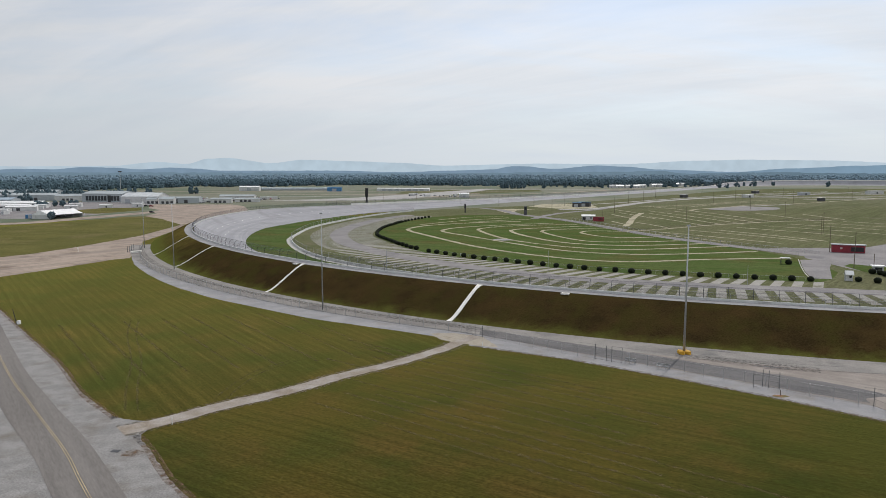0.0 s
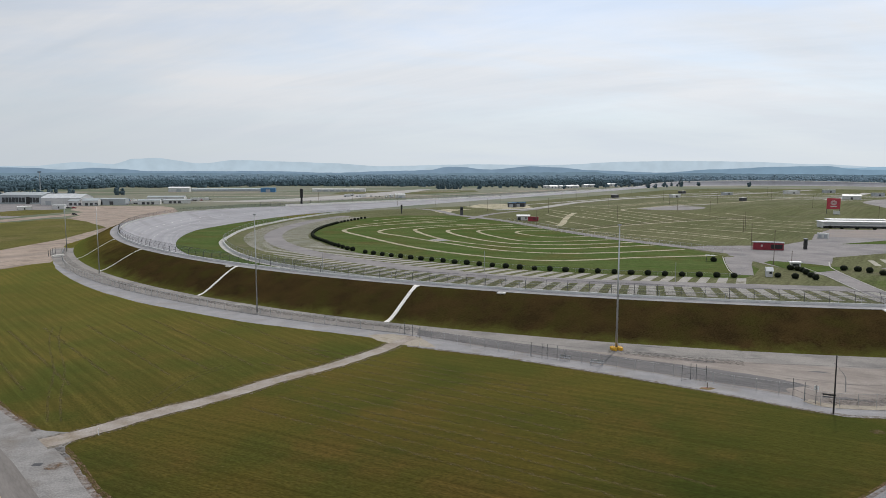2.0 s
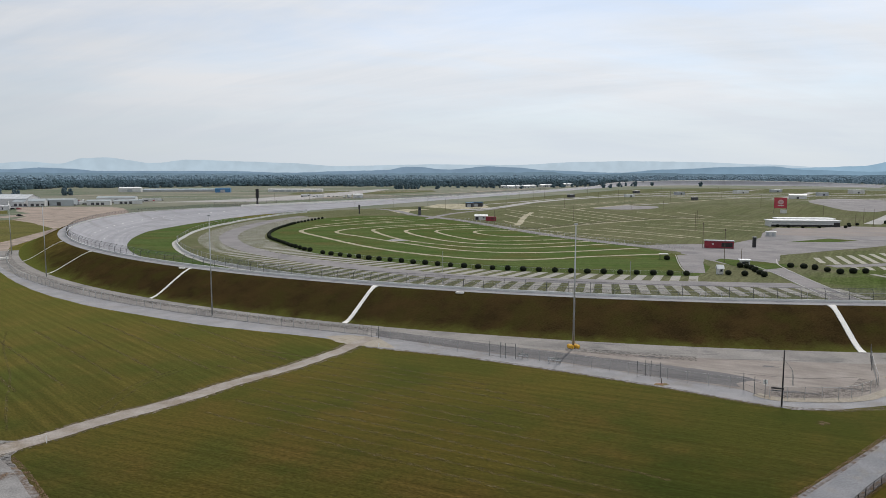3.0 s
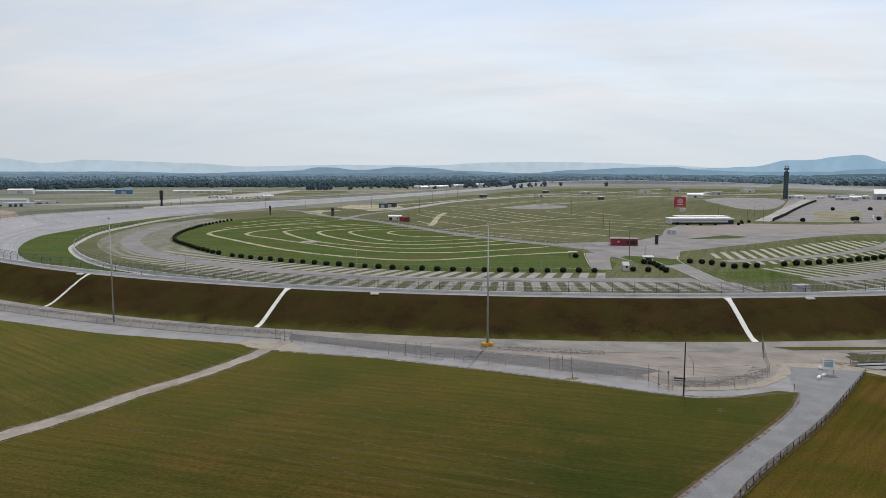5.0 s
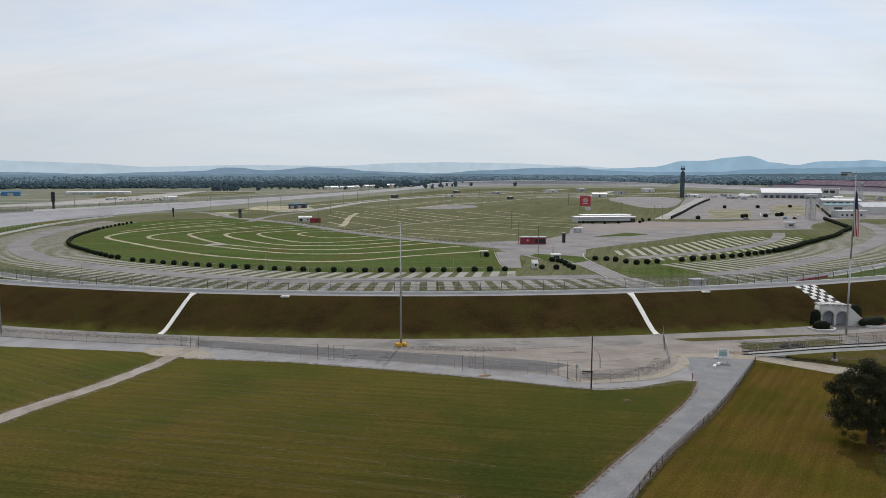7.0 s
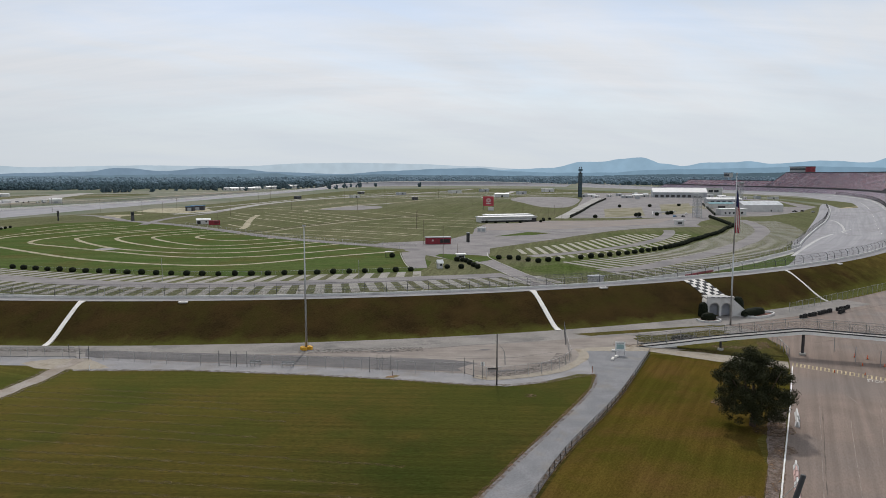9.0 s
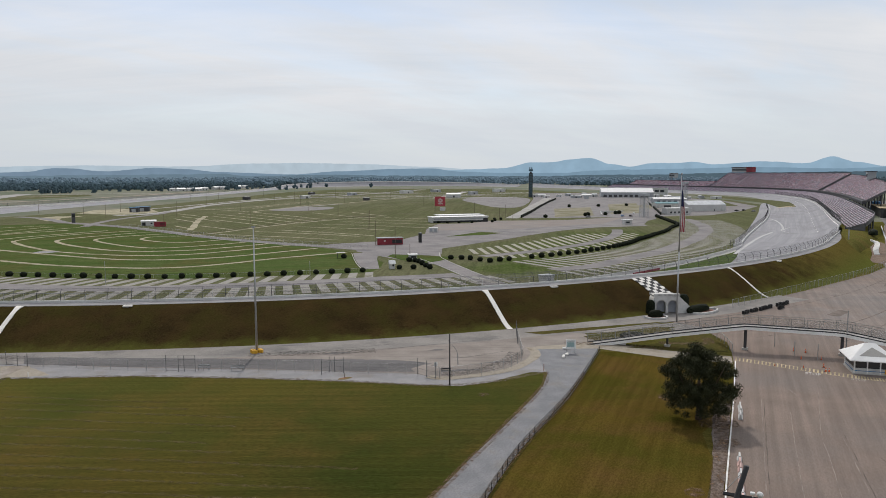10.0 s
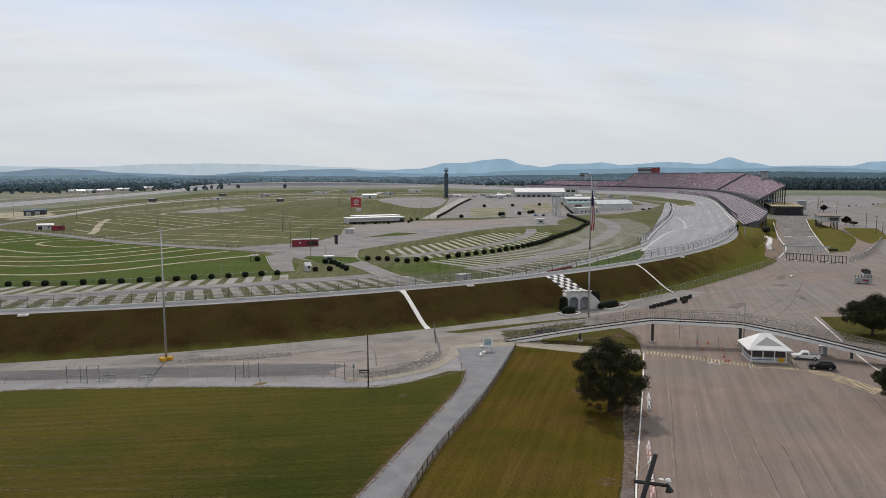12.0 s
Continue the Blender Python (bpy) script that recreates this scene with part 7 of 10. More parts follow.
    for i, ln in enumerate((1.0, 0.6, 1.2, 0.8)):
        bm = bmesh.new()
        box(bm, ln, 0.03, 0.2, -2.1 + 1.4 * i, -0.22, h + 0.15)
        part("lettering_bar", bm, letter_grey, ob, "dark grey lettering bar")
    bm = bmesh.new()
    box(bm, w + 0.1, 5.0, 0.4, 0, 3.1, h - 0.5)
    part("roof_slab", bm, CONCRETE, ob)
    # wing walls stepping down along the bank
    for s, run in ((-1, 1.2), (1, 4.2)):
        bm = bmesh.new()
        x0, x1 = s * w / 2, s * (w / 2 + run)
        pts = [(x0, 0.1, 0), (x1, 0.5, 0), (x1, 0.5, 0.9), (x0, 0.1, h - 0.2)]
        a = [bm.verts.new(p) for p in pts]
        b = [bm.verts.new((p[0], p[1] + 0.5, p[2])) for p in pts]
        bm.faces.new(a)
        bm.faces.new(b[::-1])
        for i in range(4):
            bm.faces.new((a[i], b[i], b[(i + 1) % 4], a[(i + 1) % 4]))
        bmesh.ops.recalc_face_normals(bm, faces=bm.faces)
        part("wing_wall", bm, WALLWHITE, ob)


tunnel_portal()
setting("kerb_portal", sweep_bm([np.array((*p, 0.0)) for p in spline([(147.5, 122), (147, 119), (150, 117.6), (152.5, 118.5), (152.8, 121)], 1.0)], [(-0.2, 0), (0.2, 0), (0.2, 0.5), (-0.2, 0.5)]), WALLWHITE, "low white planter kerb beside the portal", "kerb")
setting("kerb_portal", sweep_bm([np.array((*p, 0.0)) for p in spline([(161.5, 119.2), (163, 115.8), (168, 115.4), (172, 117.0), (171, 120)], 1.0)], [(-0.2, 0), (0.2, 0), (0.2, 0.6), (-0.2, 0.6)]), WALLWHITE, "low white planter kerb beside the portal", "kerb")
setting("mulch_portal", sheet_bm([(147.6, 122), (147.3, 119.2), (150, 118), (152.3, 118.8), (152.6, 122)], 0.15), surf("red_mulch", (0.17, 0.075, 0.06), (0.22, 0.11, 0.09), big=1, fine=0.2, depth=0.3), "red mulch in the planter", "mulch")
setting("mulch_portal", sheet_bm([(161.6, 119.2), (163.1, 116.1), (168, 115.7), (171.7, 117.2), (170.8, 120)], 0.2), surf("red_brown_mulch", (0.15, 0.07, 0.055), (0.20, 0.10, 0.08), big=1, fine=0.2, depth=0.3), "red mulch in the planter", "mulch")


def hedge(x, y, sx, sy, sz, rz, z0, seed, label):
    ob = thing("hedge", label, "hedge", pose(x, y, z0, 0, 0, rz))
    bm = bmesh.new()
    bmesh.ops.create_icosphere(bm, subdivisions=4, radius=1.0)
    for v in bm.verts:
        d = 1 + 0.07 * noise.noise(v.co * 3 + Vector((seed, 0, 0))) + 0.05 * noise.noise(v.co * 9 + Vector((0, seed, 0)))
        q = v.co
        e = Vector([math.copysign(abs(c) ** 0.75, c) for c in q])
        v.co = Vector((e.x * sx * d, e.y * sy * d, max(-0.4, e.z * d) * sz + sz * 0.4))
    part("foliage", bm, TOPIARY, ob)
    bm = bmesh.new()
    tube(bm, (0, 0, -0.4), (0, 0, sz * 0.3), 0.15, 0.1, 6)
    part("stem", bm, BARK, ob)


hedge(152.6, 124.2, 1.1, 1.1, 2.6, 0, 0.3, 1, "tall dark clipped shrub beside the portal")
hedge(150.6, 120.8, 1.9, 1.2, 1.3, -20, 0.1, 2, "low rounded dark shrub in the planter")
hedge(165.6, 118.6, 4.6, 1.3, 1.3, 4, 0.3, 3, "long low dark hedge in the planter")
hedge(162.6, 121.4, 1.7, 1.4, 2.7, 0, 1.2, 4, "dark clipped shrub above the wing wall")
hedge(127.5, 108.5, 3.0, 1.4, 0.9, -30, 0.0, 5, "low dark hedge behind the footbridge")


def checker_slope():
    """Black and white slabs laid on the slope above the portal."""
    ob = thing("checkered_slabs", "black and white checkered slabs on the grass slope", "paving")
    black = plain("black_slab", (0.035, 0.035, 0.038), 0.7)
    meshes = {}
    for mat, nm in ((CHUTE, "w"), (black, "b")):
        bm = bmesh.new()
        box(bm, 1.38, 1.38, 0.12, bev=0.02)
        meshes[nm] = mesh_of("slab", bm, mat)
    for i in range(7):
        for j in range(5):
            f = 0.93 - 0.072 * i
            a = -95.55 + 0.225 * j + 0.02 * i
            if f < 0.62 and j > 7 - 0.8 * i + 2:
                continue
            p, q = bank_point(a, f, 0.06), bank_point(a, f - 0.05, 0.06)
            n = (q - p).normalized()
            side = Vector((-math.sin(radians(a)), math.cos(radians(a)), 0))
            up = side.cross(n)
            if up.z < 0:
                up = -up
            m = Matrix((side, up.cross(side), up)).transposed().to_4x4()
            o = part("slab", meshes["w" if (i + j) % 2 == 0 else "b"], None, ob)
            o.matrix_world = Matrix.Translation(p) @ m


checker_slope()


# ---- footbridge ----
RAILGREY = plain("weathered_rail_steel", (0.27, 0.265, 0.26), 0.65, 0.3)


def footbridge():
    ob = thing("footbridge", "white steel ramp footbridge with mesh railings", "bridge")
    line = [np.array(p) for p in spline([(114.6, 110.4, -0.15), (120.4, 104.6, 1.3), (126.4, 98.6, 2.85), (137.2, 87.9, 5.15), (138.2, 86.9, 5.3), (139.2, 85.7, 5.3), (149.6, 73.6, 4.95), (150.4, 72.4, 4.9), (150.8, 71.2, 4.8), (153.4, 60.0, 3.7), (156.0, 46.5, 2.0), (158.2, 36.0, 0.7)], 3.0)]
    part("deck", sweep_bm(line, [(-1.3, -0.16), (1.3, -0.16), (1.3, 0.0), (-1.3, 0.0)]), CONCRETE, ob)
    for s in (-1, 1):
        part("girder", sweep_bm(line, [(s * 1.3 - 0.1, -0.62), (s * 1.3 + 0.1, -0.62), (s * 1.3 + 0.1, 0.02), (s * 1.3 - 0.1, 0.02)]), WHITESTEEL, ob)
        part("kickboard", sweep_bm(line, [(s * 1.3 - 0.13, 0.04), (s * 1.3 + 0.13, 0.04), (s * 1.3 + 0.13, 0.24), (s * 1.3 - 0.13, 0.24)]), BLACKPAINT, ob)
        nr = normals(line)
        wire = bmesh.new()
        rows = []
        for p, q in zip(line, nr):
            b = Vector((p[0] + q[0] * s * 1.3, p[1] + q[1] * s * 1.3, p[2]))
            rows.append((wire.verts.new(b + Vector((0, 0, 0.25))), wire.verts.new(b + Vector((0, 0, 2.3))), b))
        for a, b in zip(rows, rows[1:]):
            wire.faces.new((a[0], b[0], b[1], a[1]))
        part("wire_mesh", wire, mesh_wire("bridge_wire", (0.34, 0.33, 0.32), 0.16), ob)
        for nm, up, r in (("top_rail", 2.3, 0.035), ("mid_rail", 1.1, 0.014)):
            part(nm, sweep_bm(line, [(s * 1.3 - r, up - r), (s * 1.3 + r, up - r), (s * 1.3 + r, up + r), (s * 1.3 - r, up + r)]), RAILGREY, ob)
        bm = bmesh.new()
        tube(bm, (0, 0, 0), (0, 0, 2.35), 0.045, 0.045, 6)
        post = mesh_of("rail_post", bm, RAILGREY)
        for p, h in spaced(line, 3.0):
            o = part("rail_post", post, GALV, ob)
            q = np.array((-math.sin(radians(h)), math.cos(radians(h))))
            o.matrix_world = pose(p[0] + q[0] * s * 1.3, p[1] + q[1] * s * 1.3, p[2], 0, 0, h)
    for x, y, z, r in ((138.2, 86.9, 4.7, 0.32), (150.4, 72.6, 4.3, 0.32), (126.8, 98.3, 2.3, 0.25), (155.0, 51.5, 2.0, 0.25)):
        bm = bmesh.new()
        tube(bm, (x, y, 0), (x, y, z), r, r, 10)
        box(bm, 2.6, 0.5, 0.35, x, y, z - 0.3, -48 if y > 80 else 15)
        part("pier", bm, DARKSTEEL, ob)
        bm = bmesh.new()
        box(bm, 1.1, 1.1, 0.5, x, y, 0, 20, bev=0.05)
        part("pier_foot", bm, CONCRETE, ob)
    bm = bmesh.new()
    box(bm, 2.2, 1.2, 0.8, 119.6, 105.2, 0.05, -46, bev=0.05)
    part("abutment", bm, WALLWHITE, ob)
    bm = bmesh.new()
    box(bm, 3.6, 0.06, 0.42, 143.2, 79.6, 4.55, -49.5)
    part("name_plate", bm, DARKSTEEL, ob, "dark plate on the girder")


footbridge()
utility_pole(150.9, 72.0, 9.6, 0.14, GALV, label="grey camera pole beside the footbridge pier", group="")


# ---- guard booth ----
def guard_booth():
    ob = thing("guard_booth", "white guard booth with a broad hipped white roof", "booth", pose(143.3, 64.0, 0.03, 0, 0, -50))
    # local x along the front, -y towards the lot
    w, d = 6.6, 6.4
    bm = bmesh.new()
    box(bm, w + 0.6, d + 0.6, 0.16, bev=0.03)
    part("plinth", bm, CONCRETE, ob)
    for sx, sy, x, y, nm in ((w, 0.16, 0, -d / 2, "front_panel"), (w, 0.16, 0, d / 2, "back_panel"), (0.16, d - 0.4, -w / 2, 0, "side_panel"), (0.16, d - 0.4, w / 2, 0, "side_panel")):
        bm = bmesh.new()
        box(bm, sx, sy, 0.95, x, y, 0.16, bev=0.02)
        part(nm, bm, WALLWHITE, ob)
        bm = bmesh.new()
        box(bm, max(sx * 0.99, 0.2), max(sy * 0.99, 0.2), 0.13, x, y, 0.55)
        part("trim_band", bm, BLUEPAINT, ob, "blue painted band")
        bm = bmesh.new()
        box(bm, max(0.06, sx - 0.5), max(0.06, sy - 0.5), 1.3, x * 0.97, y * 0.97, 1.12)
        part("window", bm, GLASS, ob, "dark glass window band")
    for x in (-w / 2, -w / 6, w / 6, w / 2):
        for y in (-d / 2, d / 2):
            bm = bmesh.new()
            box(bm, 0.2, 0.2, 2.55, x, y, 0.14, bev=0.02)
            part("column", bm, WHITESTEEL, ob)
    bm = bmesh.new()
    e, z0, z1, r = 1.0, 2.62, 5.4, 0.9
    X, Y = w / 2 + e, d / 2 + e
    lo = [bm.verts.new(p) for p in ((-X, -Y, z0), (X, -Y, z0), (X, Y, z0), (-X, Y, z0))]
    hi = [bm.verts.new(p) for p in ((-X, -Y, z0 + 0.16), (X, -Y, z0 + 0.16), (X, Y, z0 + 0.16), (-X, Y, z0 + 0.16))]
    ra, rb = bm.verts.new((-r, 0, z1)), bm.verts.new((r, 0, z1))
    for i in range(4):
        bm.faces.new((lo[i], lo[(i + 1) % 4], hi[(i + 1) % 4], hi[i]))
    bm.faces.new((hi[0], hi[1], rb, ra))
    bm.faces.new((hi[1], hi[2], rb))
    bm.faces.new((hi[2], hi[3], ra, rb))
    bm.faces.new((hi[3], hi[0], ra))
    bm.faces.new(lo[::-1])
    bmesh.ops.recalc_face_normals(bm, faces=bm.faces)
    part("roof", bm, WHITESTEEL, ob, "bright white metal hip roof")
    slope = (z1 - z0 - 0.16) / Y
    bm = bmesh.new()
    lo_y, hi_y = -Y * 0.74, -Y * 0.30
    tri = [(-2.5, lo_y, 0.06), (2.5, lo_y, 0.06), (0, hi_y, 0.22)]
    base = [bm.verts.new((x, y, z0 + 0.16 + (y + Y) * slope - 0.05)) for x, y, u in tri]
    face = [bm.verts.new((x, y, z0 + 0.16 + (y + Y) * slope + u)) for x, y, u in tri]
    bm.faces.new(face)
    for k in range(3):
        bm.faces.new((base[k], base[(k + 1) % 3], face[(k + 1) % 3], face[k]))
    bmesh.ops.recalc_face_normals(bm, faces=bm.faces)
    part("louvre", bm, plain("louvre_grey", (0.34, 0.33, 0.31), 0.7), ob, "grey louvred triangle set in the roof")
    bm = bmesh.new()
    box(bm, 1.2, 0.05, 0.85, w / 2 - 0.9, -d / 2 - 0.13, 0.25)
    part("notice", bm, YELLOWBLOCK, ob, "yellow notice board")


guard_booth()


# ---- vehicles ----
def wheel(parent, x, y, r=0.36):
    bm = bmesh.new()
    tube(bm, (x, y - 0.12, r), (x, y + 0.12, r), r, r, 14)
    w = part("wheel", bm, RUBBER, parent)
    s = 1 if y > 0 else -1
    bm = bmesh.new()
    tube(bm, (x, y + s * 0.09, r), (x, y + s * 0.135, r), r * 0.62, r * 0.55, 12)
    part("rim", bm, GALV, w)


def loft(bm, sections):
    """Cross-sections (x, half width, z low, z high, half width at the top) joined along x."""
    rings = []
    for x, hw, z0, z1, ht in sections:
        rings.append([bm.verts.new(p) for p in ((x, -hw, z0), (x, -hw * 1.02, z0 + (z1 - z0) * 0.55), (x, -ht, z1), (x, ht, z1), (x, hw * 1.02, z0 + (z1 - z0) * 0.55), (x, hw, z0))])
    for a, b in zip(rings, rings[1:]):
        for j in range(6):
            bm.faces.new((a[j], a[(j + 1) % 6], b[(j + 1) % 6], b[j]))
    bm.faces.new(rings[0])
    bm.faces.new(rings[-1])
    bmesh.ops.recalc_face_normals(bm, faces=bm.faces)


def pickup(x, y, rz, paint):
    ob = thing("pickup_truck", "white regular-cab pickup truck parked by the booth", "pickup", pose(x, y, 0.03, 0, 0, rz))
    bm = bmesh.new()
    loft(bm, ((-2.6, 0.86, 0.5, 0.95, 0.84), (-2.5, 0.9, 0.42, 1.02, 0.88), (-0.6, 0.92, 0.4, 1.04, 0.9), (0.9, 0.92, 0.4, 1.08, 0.86), (2.3, 0.88, 0.42, 1.0, 0.76), (2.55, 0.82, 0.5, 0.85, 0.7)))
    body = part("body", bm, paint, ob, "white paintwork", smooth=False)
    bm = bmesh.new()
    loft(bm, ((-0.62, 0.80, 1.02, 1.66, 0.64), (-0.45, 0.82, 1.02, 1.76, 0.68), (0.5, 0.82, 1.04, 1.74, 0.66), (1.15, 0.80, 1.04, 1.12, 0.72)))
    part("cab", bm, paint, ob)
    bm = bmesh.new()
    loft(bm, ((-0.3, 0.84, 1.14, 1.62, 0.72), (0.45, 0.84, 1.14, 1.60, 0.71), (0.95, 0.83, 1.14, 1.2, 0.75)))
    part("side_glass", bm, GLASS, ob)
    bm = bmesh.new()
    box(bm, 1.75, 1.5, 0.06, -1.6, 0, 1.02)
    part("bed_floor", bm, BLACKPAINT, ob, "dark bed liner")
    bm = bmesh.new()
    for s in (-1, 1):
        box(bm, 1.9, 0.1, 0.16, -1.6, s * 0.86, 1.0)
    box(bm, 0.1, 1.72, 0.16, -2.52, 0, 1.0)
    part("bed_rail", bm, paint, ob)
    for px in (-1.65, 1.6):
        for s in (-1, 1):
            wheel(ob, px, s * 0.82, 0.37)
    bm = bmesh.new()
    box(bm, 0.12, 1.5, 0.2, 2.55, 0, 0.42, bev=0.03)
    part("bumper", bm, GALV, ob)
    for s in (-1, 1):
        bm = bmesh.new()
        box(bm, 0.06, 0.3, 0.16, 2.5, s * 0.62, 0.72)
        part("headlight", bm, WHITESTEEL, ob)


def estate_car(x, y, rz, paint, label, name="suv", group=""):
    ob = thing(name, label, "car", pose(x, y, 0.03, 0, 0, rz), group)
    bm = bmesh.new()
    loft(bm, ((-2.4, 0.78, 0.5, 0.95, 0.74), (-2.25, 0.9, 0.36, 1.05, 0.84), (-0.8, 0.94, 0.32, 1.08, 0.88), (0.9, 0.94, 0.32, 1.04, 0.86), (2.1, 0.88, 0.36, 0.92, 0.74), (2.4, 0.76, 0.48, 0.72, 0.64)))
    part("body", bm, paint, ob)
    bm = bmesh.new()
    loft(bm, ((-2.15, 0.78, 1.04, 1.2, 0.66), (-1.75, 0.80, 1.04, 1.62, 0.60), (-0.6, 0.82, 1.04, 1.72, 0.62), (0.35, 0.82, 1.02, 1.66, 0.60), (1.2, 0.80, 1.0, 1.06, 0.70)))
    part("cabin", bm, paint, ob)
    bm = bmesh.new()
    loft(bm, ((-1.7, 0.815, 1.14, 1.5, 0.69), (-0.6, 0.84, 1.12, 1.58, 0.69), (0.3, 0.84, 1.1, 1.54, 0.69), (0.95, 0.82, 1.08, 1.12, 0.74)))
    part("side_glass", bm, GLASS, ob)
    for px in (-1.4, 1.45):
        for s in (-1, 1):
            wheel(ob, px, s * 0.86, 0.36)
    for s in (-1, 1):
        bm = bmesh.new()
        box(bm, 0.08, 0.26, 0.14, 2.3, s * 0.6, 0.66)
        part("headlight", bm, WHITESTEEL, ob)
        bm = bmesh.new()
        box(bm, 0.06, 0.14, 0.3, -2.34, s * 0.66, 0.8)
        part("tail_light", bm, REDPAINT, ob)
    return ob


WHITECAR = plain("white_car_paint", (0.78, 0.78, 0.77), 0.25, vary=0.03, bump=0)
BLACKCAR = plain("black_car_paint", (0.007, 0.007, 0.009), 0.34, vary=0.05, bump=0, spec=0.22)
GREYCAR = plain("grey_car_paint", (0.22, 0.23, 0.24), 0.3, vary=0.05, bump=0)
pickup(149.2, 58.2, 125, WHITECAR)
estate_car(143.9, 53.0, 119, BLACKCAR, "black estate car parked beside the booth")


def elec_box():
    ob = thing("utility_cabinet", "grey utility cabinet beside the fence", "cabinet", pose(155.6, 57.2, 0.03, 0, 0, -70))
    bm = bmesh.new()
    box(bm, 1.5, 0.9, 1.9, bev=0.04)
    part("body", bm, GREYMETAL, ob)
    bm = bmesh.new()
    box(bm, 0.6, 0.05, 1.5, -0.3, -0.47, 0.2)
    part("door", bm, WHITESTEEL, ob)
    bm = bmesh.new()
    box(bm, 1.7, 1.1, 0.12, 0, 0, 1.9)
    part("lid", bm, WHITESTEEL, ob)


elec_box()


def tyre_bundle(x, y, rz, cols=5, levels=5):
    """Tyres bolted into a block."""
    ob = thing("tyre_bundle", "bundle of black tyres beside the fence", "tyre barrier", pose(x, y, 0.03, 0, 0, rz), "tyre bundles")
    tyre = bmesh.new()
    rings = []
    for i in range(12):
        ang = 2 * math.pi * i / 12
        rings.append([tyre.verts.new((r * math.cos(ang), r * math.sin(ang), z)) for r, z in ((0.3, 0.02), (0.42, 0.0), (0.42, 0.24), (0.3, 0.22))])
    for i in range(12):
        r0, r1 = rings[i], rings[(i + 1) % 12]
        for j in range(4):
            tyre.faces.new((r0[j], r0[(j + 1) % 4], r1[(j + 1) % 4], r1[j]))
    me = mesh_of("tyre", tyre, RUBBER)
    for c in range(cols):
        for lv in range(levels - (c * 7 + cols) % 3 // 2):
            o = part("tyre", me, RUBBER, ob)
            o.matrix_basis = Matrix.Translation((c * 0.9 - 1.8, 0.05 * (lv % 2), 0.24 * lv))


for x, y, rz, cols, levels in ((174.6, 109.8, 8, 4, 4), (179.2, 110.2, 3, 4, 4), (183.4, 110.4, 9, 4, 4), (187.2, 110.8, 2, 4, 4), (189.4, 108.6, 14, 5, 4), (193.0, 111.0, 6, 4, 4), (197.0, 111.4, 12, 4, 4)):
    tyre_bundle(x, y, rz, cols, levels)


def floodlight_cross():
    """A lamp pole with two crossed arms and a shaded floodlight."""
    ob = thing("lamp_post", "leaning black pole with a crossarm and a floodlight", "lamp", pose(38.87, 29.21, 0))
    top, arm_a, arm_b = Vector((2.0, -4.03, 19.21)), Vector((1.51, -2.74, 17.02)), Vector((2.63, -4.66, 17.02))
    bm = bmesh.new()
    tube(bm, (0, 0, -0.2), top, 0.24, 0.17, 10)
    part("shaft", bm, BLACKPAINT, ob, smooth=True)
    bm = bmesh.new()
    tube(bm, arm_a, arm_b, 0.13, 0.13, 4)
    part("crossarm", bm, BLACKPAINT, ob)
    bm = bmesh.new()
    tube(bm, arm_b + Vector((0.06, -0.1, -0.38)), arm_b + Vector((0.0, -0.02, 0.06)), 0.30, 0.07, 12)
    part("lamp_hood", bm, BLACKPAINT, ob)
    bm = bmesh.new()
    bmesh.ops.create_icosphere(bm, subdivisions=2, radius=0.21)
    bmesh.ops.translate(bm, verts=bm.verts, vec=arm_b + Vector((0.0, 0.0, 0.33)))
    part("camera_dome", bm, WHITESTEEL, ob, "white domed camera")
    bm = bmesh.new()
    mid = arm_b + (arm_a - arm_b) * 0.2
    box(bm, 0.3, 0.24, 0.16, mid.x, mid.y, mid.z + 0.26, -60, bev=0.03)
    tube(bm, mid, mid + Vector((0, 0, 0.3)), 0.04, 0.04, 6)
    part("junction_box", bm, WHITESTEEL, ob)
    bm = bmesh.new()
    tube(bm, top - Vector((0, 0, 0.1)), arm_a, 0.02, 0.02, 4)
    part("stay_wire", bm, GALV, ob)


floodlight_cross()


